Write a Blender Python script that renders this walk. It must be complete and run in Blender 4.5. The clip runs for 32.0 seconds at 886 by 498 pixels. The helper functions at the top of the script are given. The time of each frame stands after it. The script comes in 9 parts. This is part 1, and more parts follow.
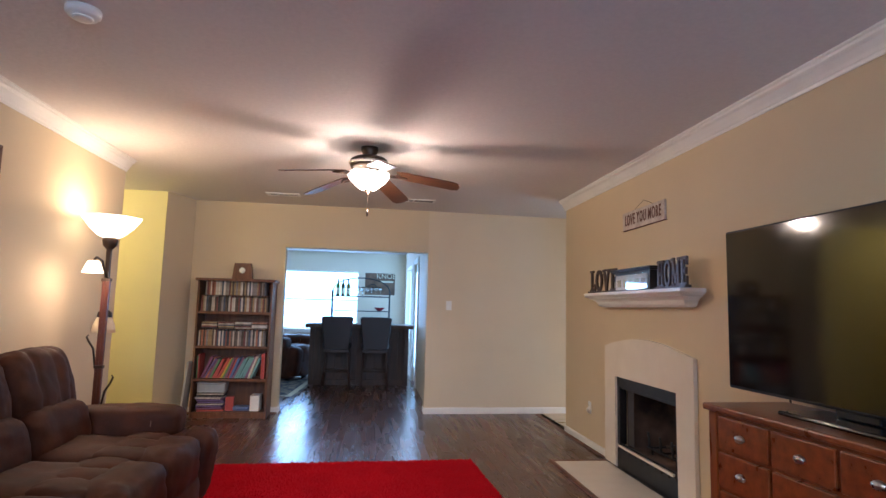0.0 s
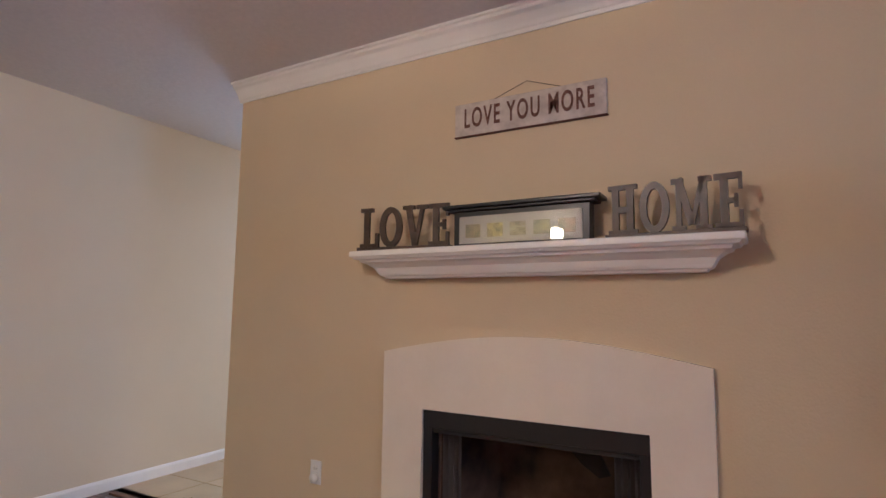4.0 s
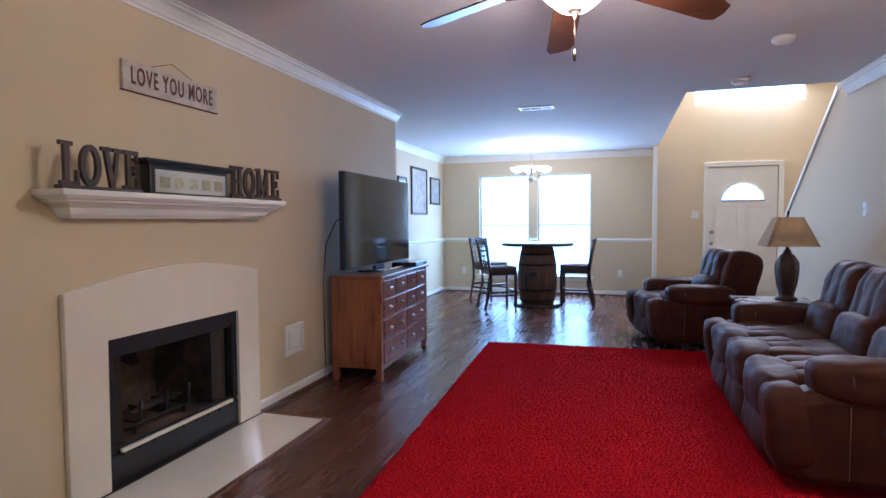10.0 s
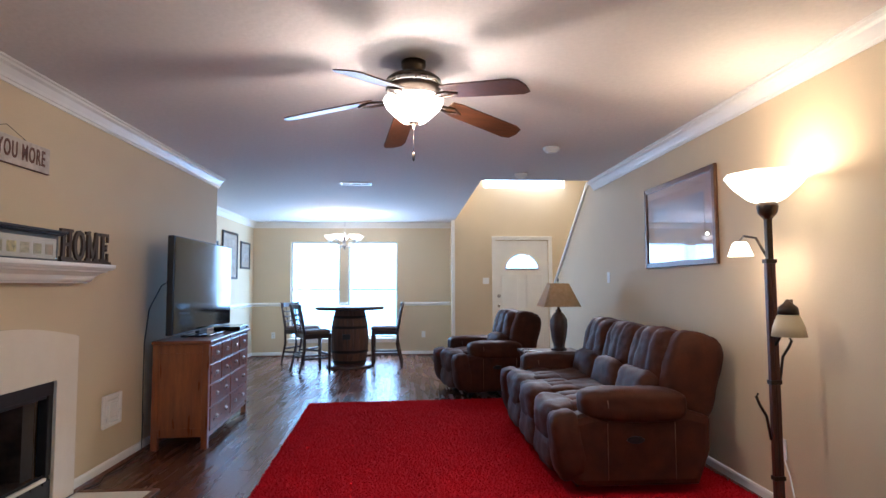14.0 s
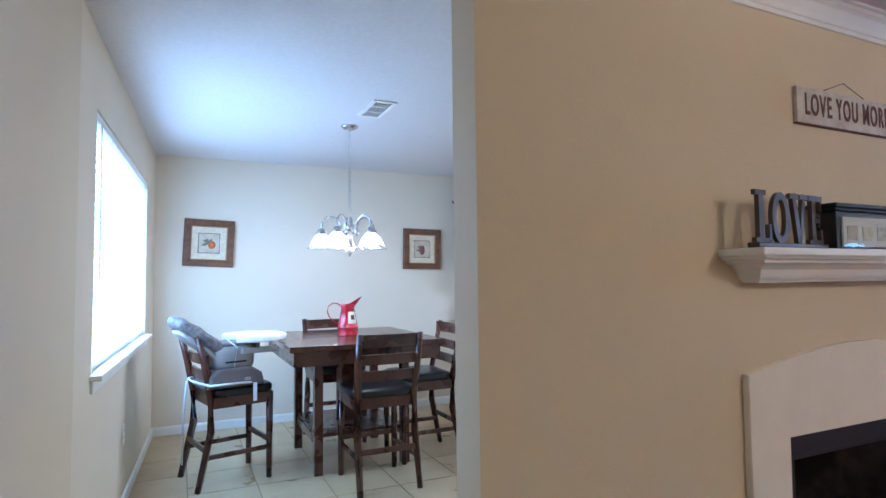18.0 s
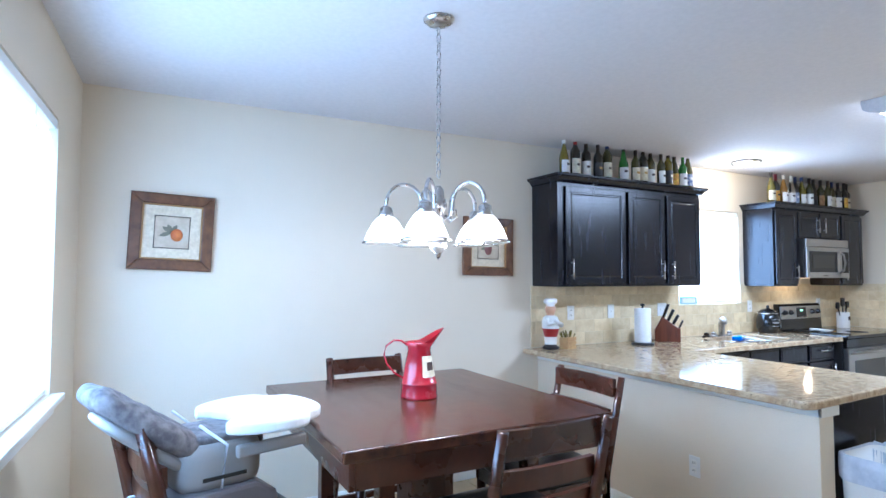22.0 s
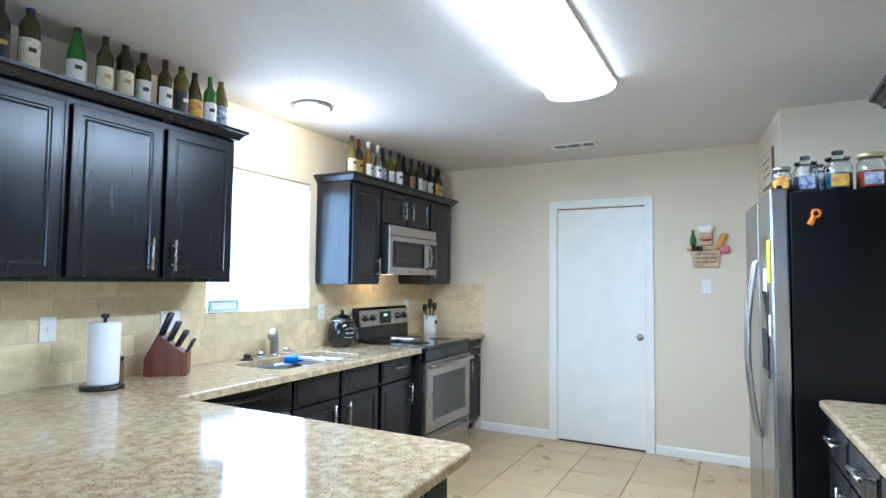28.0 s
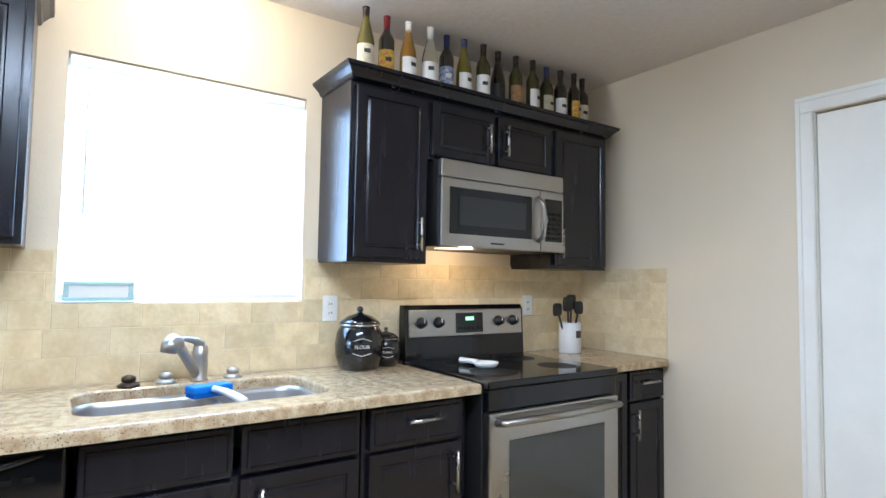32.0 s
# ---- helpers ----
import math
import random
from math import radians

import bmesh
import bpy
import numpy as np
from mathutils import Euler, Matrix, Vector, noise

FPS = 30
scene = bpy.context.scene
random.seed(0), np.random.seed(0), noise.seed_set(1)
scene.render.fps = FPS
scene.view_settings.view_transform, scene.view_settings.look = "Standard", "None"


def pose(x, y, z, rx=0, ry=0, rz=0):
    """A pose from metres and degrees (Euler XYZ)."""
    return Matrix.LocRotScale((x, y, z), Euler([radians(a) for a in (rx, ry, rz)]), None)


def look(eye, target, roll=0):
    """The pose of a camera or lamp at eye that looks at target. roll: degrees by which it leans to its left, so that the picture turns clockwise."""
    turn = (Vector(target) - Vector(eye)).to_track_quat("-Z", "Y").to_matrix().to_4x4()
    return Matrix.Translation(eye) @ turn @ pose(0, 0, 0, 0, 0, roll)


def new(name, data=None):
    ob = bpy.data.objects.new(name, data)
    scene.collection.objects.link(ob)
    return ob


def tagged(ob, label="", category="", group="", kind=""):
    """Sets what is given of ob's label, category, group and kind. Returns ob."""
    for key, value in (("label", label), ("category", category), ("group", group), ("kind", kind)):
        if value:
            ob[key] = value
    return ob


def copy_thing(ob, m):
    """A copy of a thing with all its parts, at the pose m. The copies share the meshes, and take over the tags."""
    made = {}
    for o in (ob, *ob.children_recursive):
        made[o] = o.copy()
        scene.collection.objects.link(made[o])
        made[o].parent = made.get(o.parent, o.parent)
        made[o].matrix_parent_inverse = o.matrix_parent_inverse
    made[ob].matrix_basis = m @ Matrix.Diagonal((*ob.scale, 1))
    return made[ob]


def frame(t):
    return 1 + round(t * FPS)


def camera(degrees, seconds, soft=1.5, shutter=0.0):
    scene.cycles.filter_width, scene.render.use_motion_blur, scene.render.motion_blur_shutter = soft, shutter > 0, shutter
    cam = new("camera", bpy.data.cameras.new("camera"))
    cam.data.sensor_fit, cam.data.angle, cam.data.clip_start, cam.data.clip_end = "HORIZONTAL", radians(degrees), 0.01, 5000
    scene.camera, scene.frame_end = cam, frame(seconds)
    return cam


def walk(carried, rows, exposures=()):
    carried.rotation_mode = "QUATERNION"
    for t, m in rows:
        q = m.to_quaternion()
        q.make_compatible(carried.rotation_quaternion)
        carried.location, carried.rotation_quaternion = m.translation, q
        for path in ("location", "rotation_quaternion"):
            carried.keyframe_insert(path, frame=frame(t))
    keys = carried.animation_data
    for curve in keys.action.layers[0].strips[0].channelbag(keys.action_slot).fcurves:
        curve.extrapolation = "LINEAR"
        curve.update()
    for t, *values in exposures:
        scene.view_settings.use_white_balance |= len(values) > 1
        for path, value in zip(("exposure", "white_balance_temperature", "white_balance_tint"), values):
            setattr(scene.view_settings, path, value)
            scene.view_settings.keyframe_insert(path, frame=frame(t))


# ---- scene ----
cam = camera(76.4, 32.0)
PATH = [
    (0, (0.926, 0.268, 1.262), (1.175, 2.241, 1.475), 1.5),
    (0.5, (0.94, 0.65, 1.229), (1.197, 2.621, 1.448), 1.6),
    (1, (0.881, 0.999, 1.216), (1.259, 2.951, 1.436), 1.8),
    (1.5, (0.841, 1.401, 1.219), (1.36, 3.32, 1.438), 1.8),
    (2, (0.797, 1.811, 1.186), (1.563, 3.644, 1.417), 1.9),
    (2.5, (0.771, 2.243, 1.163), (1.788, 3.948, 1.401), 1.9),
    (4.5, (0.899, 3.895, 1.17), (2.762, 4.606, 1.325), 0.2),
    (5, (0.984, 4.189, 1.16), (2.934, 4.629, 1.194), -0.1),
    (5.5, (1.077, 4.439, 1.165), (3.068, 4.567, 1.032), -0.2),
    (6, (1.09, 4.683, 1.156), (3.069, 4.529, 0.912), -0.1),
    (6.5, (1.111, 4.942, 1.145), (3.036, 4.47, 0.875), 0.1),
    (7, (1.082, 5.189, 1.155), (2.928, 4.469, 0.881), 0.2),
    (7.5, (0.978, 5.432, 1.18), (2.706, 4.466, 0.902), 0.3),
    (8, (0.835, 5.695, 1.222), (2.428, 4.517, 0.965), 0.4),
    (8.5, (0.757, 5.997, 1.25), (2.108, 4.542, 1.008), 0.4),
    (9, (0.705, 6.323, 1.25), (1.828, 4.679, 1.054), -0.1),
    (9.5, (0.692, 6.631, 1.294), (1.571, 4.841, 1.143), -0.0),
    (10, (0.701, 6.926, 1.29), (1.294, 5.018, 1.194), -0.4),
    (10.5, (0.709, 7.171, 1.298), (1.092, 5.209, 1.26), -0.5),
    (11, (0.769, 7.366, 1.304), (0.937, 5.373, 1.336), -0.6),
    (11.5, (0.819, 7.487, 1.306), (0.811, 5.489, 1.391), -0.6),
    (12, (0.843, 7.548, 1.298), (0.728, 5.555, 1.412), -0.5),
    (12.5, (0.851, 7.553, 1.295), (0.665, 5.566, 1.418), -0.4),
    (13, (0.865, 7.533, 1.292), (0.641, 5.549, 1.415), -0.4),
    (13.5, (0.881, 7.5, 1.295), (0.656, 5.517, 1.421), -0.3),
    (15.5, (0.926, 7.261, 1.272), (1.726, 5.433, 1.411), -0.2),
    (16, (1.01, 7.221, 1.267), (2.05, 5.518, 1.405), -0.0),
    (16.5, (1.092, 7.137, 1.284), (2.404, 5.633, 1.419), 0.2),
    (17, (1.245, 7.062, 1.305), (2.746, 5.746, 1.431), 0.2),
    (17.5, (1.363, 7.0, 1.319), (3.068, 5.962, 1.437), -0.2),
    (18, (1.616, 6.947, 1.342), (3.424, 6.099, 1.449), -0.6),
    (18.5, (1.892, 6.884, 1.33), (3.745, 6.14, 1.441), -0.5),
    (19, (2.249, 6.874, 1.353), (4.131, 6.205, 1.459), -0.4),
    (19.5, (2.569, 6.88, 1.377), (4.462, 6.24, 1.48), -0.3),
    (20, (2.865, 6.859, 1.398), (4.76, 6.225, 1.493), -0.1),
    (20.5, (3.095, 6.863, 1.41), (4.983, 6.208, 1.503), -0.1),
    (21, (3.327, 6.86, 1.433), (5.187, 6.131, 1.521), 0.1),
    (21.5, (3.529, 6.834, 1.437), (5.359, 6.033, 1.529), 0.1),
    (22, (3.664, 6.848, 1.449), (5.425, 5.906, 1.545), 0.1),
    (22.5, (3.705, 6.848, 1.435), (5.38, 5.759, 1.542), 0.1),
    (23, (3.724, 6.836, 1.437), (5.32, 5.634, 1.543), 0.2),
    (23.5, (3.731, 6.809, 1.425), (5.25, 5.512, 1.533), 0.3),
    (24, (3.787, 6.735, 1.404), (5.205, 5.329, 1.517), 0.2),
    (24.5, (3.86, 6.565, 1.408), (5.169, 5.057, 1.521), 0.3),
    (25, (3.994, 6.387, 1.407), (5.206, 4.799, 1.516), 0.5),
    (25.5, (4.148, 6.184, 1.419), (5.189, 4.48, 1.526), 0.6),
    (27.5, (4.421, 5.071, 1.387), (5.341, 3.299, 1.502), 0.6),
    (28, (4.426, 4.786, 1.393), (5.361, 3.022, 1.505), 0.6),
    (28.5, (4.442, 4.481, 1.396), (5.394, 2.726, 1.507), 0.8),
    (29, (4.445, 4.154, 1.385), (5.412, 2.408, 1.501), 0.8),
    (29.5, (4.479, 3.837, 1.364), (5.485, 2.112, 1.481), 0.9),
    (30, (4.53, 3.532, 1.364), (5.591, 1.84, 1.474), 0.9),
    (30.5, (4.538, 3.252, 1.334), (5.79, 1.696, 1.448), 0.9),
    (31, (4.634, 2.996, 1.316), (6.05, 1.588, 1.432), 0.9),
    (31.5, (4.751, 2.777, 1.296), (6.266, 1.477, 1.414), 0.9),
    (32, (4.821, 2.529, 1.281), (6.462, 1.391, 1.398), 0.9),
]
EXPOSURES = [(0, -0.04, 5650, 24), (4.5, -0.02, 5250, 28), (7.2, 0.08, 4900, 27), (9, 0.07, 4800, 22), (13, -0.03, 5300, 19),
             (16, 0.01, 4850, 16), (19, 0.07, 4700, 15), (20.5, 0.08, 4820, 17), (23, 0.20, 4900, 16), (25.5, 0.08, 5200, 12), (28.5, 0.05, 5100, 10), (32, 0.05, 5400, 15)]
walk(cam, [(t, look(eye, target, roll)) for t, eye, target, roll in PATH], EXPOSURES)

# plan, in metres
X_EAST, X_FIRE, X_LEFT, X_DINE = 7.20, 3.03, -1.22, 3.83
Y_NORTH, Y_DINE, Y_FOYER, Y_KIT = 7.20, -3.20, -2.75, -0.165
Z_CEIL = 2.48

# ---- world and large lights ----
world = bpy.data.worlds.new("world")
scene.world = world
world.use_nodes = True
wn = world.node_tree
sky = wn.nodes.new("ShaderNodeTexSky")
sky.sky_type, sky.sun_disc = "NISHITA", False
sky.sun_elevation, sky.sun_rotation = radians(42), radians(150)
wn.links.new(sky.outputs[0], wn.nodes["Background"].inputs[0])
wn.nodes["Background"].inputs[1].default_value = 0.12
sun = new("sun", bpy.data.lights.new("sun", "SUN"))
sun.data.energy, sun.data.angle, sun.data.color = 3.0, radians(0.5), (1.0, 0.95, 0.88)
sun.matrix_world = look((0, -20, 20), (2, 0, 2))


def area(name, at, to, w, h, watts, colour):
    ob = new(name, bpy.data.lights.new(name, "AREA"))
    ob.data.shape, ob.data.size, ob.data.size_y = "RECTANGLE", w, h
    ob.data.energy, ob.data.color = watts, colour
    ob.matrix_world = look(at, to)
    return ob


def bulb(name, at, watts, colour, radius=0.05):
    ob = new(name, bpy.data.lights.new(name, "POINT"))
    ob.data.energy, ob.data.color, ob.data.shadow_soft_size = watts, colour, radius
    ob.location = at
    return ob


DAY = (0.52, 0.76, 1.0)
WARM = (1.0, 0.74, 0.46)
area("daylight_dining_window", (2.14, Y_DINE + 0.02, 1.2), (2.14, 0, 0.9), 1.9, 1.7, 72, DAY)
area("daylight_breakfast_window", (5.57, 7.215, 1.52), (5.40, 4, 1.3), 1.98, 1.12, 30, DAY)
area("daylight_kitchen_window", (X_EAST - 0.012, 2.07, 1.64), (4.5, 2.07, 1.4), 0.82, 0.82, 14, DAY)
area("daylight_transom", (-1.17, Y_FOYER + 0.02, 3.35), (-1.0, 0, 1.0), 1.4, 0.5, 130, (1.0, 0.95, 0.86))
area("daylight_bar_window", (-0.545, 13.08, 1.41), (0.3, 9, 0.4), 2.3, 1.2, 130, (0.36, 0.64, 1.0))

# ---- materials ----
def srgb(r, g, b):
    return tuple(((c / 255 + 0.055) / 1.055) ** 2.4 if c > 10 else c / 3294 for c in (r, g, b)) + (1.0,)


def material(name, base, rough=0.5, metal=0.0, second=None, scale=6.0, stretch=(1, 1, 1), mix=1.0,
             bump=0.0, bump_scale=60.0, coat=0.0, sheen=0.0, per_piece=0.0, fine=0.25, spec=0.5, contrast=(0.35, 0.65), relief=0.004):
    """Base colour varied by a broad and a fine noise, with relief; per_piece varies alike pieces."""
    m = bpy.data.materials.new(name)
    m.use_nodes = True
    t = m.node_tree
    n, l = t.nodes, t.links
    b = n["Principled BSDF"]
    b.inputs["Roughness"].default_value, b.inputs["Metallic"].default_value = rough, metal
    b.inputs["Coat Weight"].default_value, b.inputs["Sheen Weight"].default_value = coat, sheen
    b.inputs["Specular IOR Level"].default_value = spec
    co = n.new("ShaderNodeTexCoord")
    mp = n.new("ShaderNodeMapping")
    mp.inputs["Scale"].default_value = stretch
    l.new(co.outputs["Object"], mp.inputs[0])
    broad = n.new("ShaderNodeTexNoise")
    broad.inputs["Scale"].default_value, broad.inputs["Detail"].default_value = scale, 6
    l.new(mp.outputs[0], broad.inputs["Vector"])
    ramp = n.new("ShaderNodeValToRGB")
    ramp.color_ramp.elements[0].position, ramp.color_ramp.elements[1].position = contrast
    two = second or tuple(c * 0.95 for c in base[:3]) + (1.0,)
    ramp.color_ramp.elements[0].color = two
    ramp.color_ramp.elements[1].color = base
    l.new(broad.outputs[0], ramp.inputs[0])
    grain = n.new("ShaderNodeTexNoise")
    grain.inputs["Scale"].default_value, grain.inputs["Detail"].default_value = bump_scale, 4
    l.new(mp.outputs[0], grain.inputs["Vector"])
    hue = n.new("ShaderNodeHueSaturation")
    span = n.new("ShaderNodeMapRange")
    span.inputs["To Min"].default_value, span.inputs["To Max"].default_value = 1 - fine * 0.5, 1 + fine * 0.5
    l.new(grain.outputs[0], span.inputs[0])
    l.new(ramp.outputs[0], hue.inputs["Color"])
    if per_piece:
        info = n.new("ShaderNodeObjectInfo")
        per = n.new("ShaderNodeMapRange")
        per.inputs["To Min"].default_value, per.inputs["To Max"].default_value = 1 - per_piece, 1 + per_piece
        l.new(info.outputs["Random"], per.inputs[0])
        mul = n.new("ShaderNodeMath")
        mul.operation = "MULTIPLY"
        l.new(span.outputs[0], mul.inputs[0])
        l.new(per.outputs[0], mul.inputs[1])
        l.new(mul.outputs[0], hue.inputs["Value"])
        off = n.new("ShaderNodeVectorMath")
        off.operation = "SCALE"
        off.inputs[0].default_value = (37.0, 53.0, 19.0)
        l.new(info.outputs["Random"], off.inputs["Scale"])
        l.new(off.outputs[0], mp.inputs["Location"])
    else:
        l.new(span.outputs[0], hue.inputs["Value"])
    l.new(hue.outputs[0], b.inputs["Base Color"])
    rr = n.new("ShaderNodeMapRange")
    rr.inputs["To Min"].default_value, rr.inputs["To Max"].default_value = max(rough - 0.08, 0.02), min(rough + 0.08, 1)
    l.new(broad.outputs[0], rr.inputs[0])
    l.new(rr.outputs[0], b.inputs["Roughness"])
    if bump:
        bp = n.new("ShaderNodeBump")
        bp.inputs["Strength"].default_value, bp.inputs["Distance"].default_value = min(bump, 1.0), relief
        l.new(grain.outputs[0], bp.inputs["Height"])
        l.new(bp.outputs[0], b.inputs["Normal"])
    return m


def glow(name, colour, strength):
    m = bpy.data.materials.new(name)
    m.use_nodes = True
    b = m.node_tree.nodes["Principled BSDF"]
    b.inputs["Base Color"].default_value = (0.85, 0.85, 0.85, 1)
    b.inputs["Emission Color"].default_value = colour
    b.inputs["Emission Strength"].default_value = strength
    return m


def glass(name, colour=(1, 1, 1, 1), rough=0.02):
    m = bpy.data.materials.new(name)
    m.use_nodes = True
    b = m.node_tree.nodes["Principled BSDF"]
    b.inputs["Base Color"].default_value = colour
    b.inputs["Transmission Weight"].default_value, b.inputs["Roughness"].default_value = 1.0, rough
    b.inputs["IOR"].default_value = 1.45
    return m


def wood(name, base, dark, rough=0.4, scale=3.0, along=(1, 12, 12), per_piece=0.0, coat=0.0, bump=0.15):
    return material(name, base, rough, second=dark, scale=scale, stretch=along, bump=bump, bump_scale=scale * 7,
                    per_piece=per_piece, coat=coat, fine=0.35, contrast=(0.3, 0.7))


def granite(name):
    m = material(name, srgb(202, 182, 148), 0.08, second=srgb(168, 142, 108), scale=32, bump_scale=240, fine=0.25, contrast=(0.35, 0.65))
    t = m.node_tree
    n, l = t.nodes, t.links
    b = n["Principled BSDF"]
    src = b.inputs["Base Color"].links[0].from_socket
    vor = n.new("ShaderNodeTexNoise")
    vor.inputs["Scale"].default_value, vor.inputs["Detail"].default_value = 190, 3
    rp = n.new("ShaderNodeValToRGB")
    rp.color_ramp.elements[0].position, rp.color_ramp.elements[1].position = 0.59, 0.66
    co = n.new("ShaderNodeTexCoord")
    l.new(co.outputs["Object"], vor.inputs["Vector"])
    l.new(vor.outputs[0], rp.inputs[0])
    mixer = n.new("ShaderNodeMixRGB")
    l.new(rp.outputs[0], mixer.inputs[0])
    l.new(src, mixer.inputs[1])
    mixer.inputs[2].default_value = srgb(92, 74, 58)
    l.new(mixer.outputs[0], b.inputs["Base Color"])
    return m


M = {}
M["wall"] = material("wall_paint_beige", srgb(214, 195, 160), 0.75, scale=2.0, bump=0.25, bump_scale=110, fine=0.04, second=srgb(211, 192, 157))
# middle tone eases the colour step from living room to kitchen walls
M["wall_mid"] = material("wall_tone_mid_beige", srgb(219, 202, 172), 0.72, scale=2.0, bump=0.25, bump_scale=110, fine=0.04, second=srgb(216, 199, 169))
M["wall_kitchen"] = material("wall_tone_light_beige", srgb(226, 212, 188), 0.7, scale=2.0, bump=0.25, bump_scale=110, fine=0.04, second=srgb(223, 209, 185))
# the hall lamp's yellow light is put into this wall colour
M["wall_hall"] = material("wall_lamplit_yellow", srgb(224, 212, 150), 0.75, scale=2.0, bump=0.2, bump_scale=110, fine=0.05)
M["ceiling"] = material("ceiling_texture", srgb(222, 215, 209), 0.85, scale=40, bump=1.0, bump_scale=30, fine=0.05, second=srgb(217, 210, 204), relief=0.0022)
M["trim"] = material("white_trim_paint", srgb(240, 237, 228), 0.35, scale=5, bump=0.05, fine=0.03)
M["plank"] = material("dark_laminate", srgb(90, 54, 37), 0.27, second=srgb(78, 46, 32), scale=1.6, stretch=(9, 0.8, 9), bump_scale=5.0, per_piece=0.10, fine=0.14, contrast=(0.25, 0.75))
M["gap"] = material("floor_gap", srgb(30, 20, 15), 0.7)
M["tile"] = material("beige_floor_tile", srgb(204, 180, 138), 0.30, second=srgb(184, 158, 116), scale=4.5, bump_scale=50, fine=0.16, contrast=(0.3, 0.75), per_piece=0.05)
M["grout"] = material("grout", srgb(156, 136, 106), 0.85, bump=0.3)
M["splash_grout"] = material("pale_grout", srgb(226, 212, 180), 0.85, bump=0.3)
M["stone_tile"] = material("travertine", srgb(230, 212, 172), 0.5, second=srgb(216, 194, 150), scale=12, bump_scale=60, per_piece=0.10, bump=0.25)
M["surround"] = material("cream_marble", srgb(236, 226, 208), 0.10, second=srgb(232, 221, 202), scale=6, fine=0.04)
M["black_metal"] = material("black_painted_metal", srgb(30, 29, 30), 0.45, scale=12, bump=0.1, fine=0.3)
M["firebrick"] = material("sooty_firebrick", srgb(124, 100, 84), 0.9, second=srgb(48, 40, 38), scale=4, bump=0.6, bump_scale=30)
M["black_gloss"] = material("black_gloss", srgb(14, 14, 16), 0.08, fine=0.1)
M["black_plastic"] = material("black_plastic", srgb(22, 22, 24), 0.35, fine=0.2)
M["screen"] = material("tv_screen", srgb(9, 9, 10), 0.06, fine=0.05, spec=0.8)
M["dresser"] = wood("honey_stained_pine", srgb(140, 74, 34), srgb(100, 48, 22), 0.30, 2.2, (10, 1.2, 10), coat=0.3)
M["dresser_side"] = wood("honey_pine_side", srgb(148, 84, 40), srgb(112, 56, 27), 0.30, 2.2, (10, 10, 1.2), coat=0.3)
M["nickel"] = material("brushed_nickel", srgb(190, 186, 180), 0.28, 1.0, scale=30, fine=0.1)
M["satin"] = material("satin_nickel", srgb(184, 178, 170), 0.42, 1.0, scale=30, fine=0.1)
M["steel"] = material("stainless_steel", srgb(178, 176, 172), 0.30, 1.0, scale=3, stretch=(1, 30, 1), fine=0.12)
M["leather"] = material("brown_suede_leather", srgb(78, 39, 21), 0.60, second=srgb(50, 24, 13), scale=9, bump=0.35, bump_scale=70, fine=0.3, spec=0.2, contrast=(0.25, 0.75), relief=0.002)
M["cabinet"] = wood("espresso_cabinet", srgb(22, 21, 29), srgb(16, 16, 23), 0.25, 3.0, (16, 16, 1.0), bump=0.05)
M["granite"] = granite("speckled_granite")
M["espresso"] = wood("espresso_wood", srgb(84, 44, 27), srgb(50, 25, 15), 0.28, 3.0, (2, 2, 2), coat=0.2)
M["tabletop"] = wood("espresso_tabletop", srgb(90, 48, 29), srgb(50, 25, 15), 0.22, 2.5, (1.2, 9, 9), coat=0.1)
M["black_vinyl"] = material("black_vinyl", srgb(20, 19, 22), 0.32, scale=20, bump=0.15)
M["bookcase"] = wood("medium_oak_bookcase", srgb(124, 80, 52), srgb(84, 52, 34), 0.42, 2.4, (10, 10, 1.2))
M["fan_wood"] = wood("fan_blade_walnut", srgb(96, 60, 38), srgb(64, 40, 26), 0.32, 3.0, (1.4, 14, 14))
M["bronze"] = material("oil_rubbed_bronze", srgb(72, 60, 50), 0.38, 0.85, scale=14)
M["white_plastic"] = material("white_plastic", srgb(236, 235, 230), 0.35, fine=0.03)
M["appliance_black"] = material("black_textured_steel", srgb(13, 13, 15), 0.38, bump=0.1, bump_scale=220, fine=0.2, spec=0.25)
M["blind"] = material("white_blind", srgb(240, 240, 238), 0.6, fine=0.03)
M["day"] = glow("daylight_outside", (0.32, 0.67, 1.0, 1), 6.0)
M["red_enamel"] = material("red_enamel", srgb(170, 30, 44), 0.25, second=srgb(140, 20, 34), scale=8, coat=0.4)

# ---- mesh helpers ----
def box(x0, y0, z0, x1, y1, z1, bevel=0.0, seg=2, bm=None):
    bm = bm or bmesh.new()
    g = bmesh.ops.create_cube(bm, size=1.0, matrix=Matrix.LocRotScale(((x0 + x1) / 2, (y0 + y1) / 2, (z0 + z1) / 2), None,
                                                                     (abs(x1 - x0), abs(y1 - y0), abs(z1 - z0))))
    if bevel:
        e = list({e for v in g["verts"] for e in v.link_edges})
        bmesh.ops.bevel(bm, geom=e, offset=bevel, segments=seg, profile=0.5, affect="EDGES")
    return bm


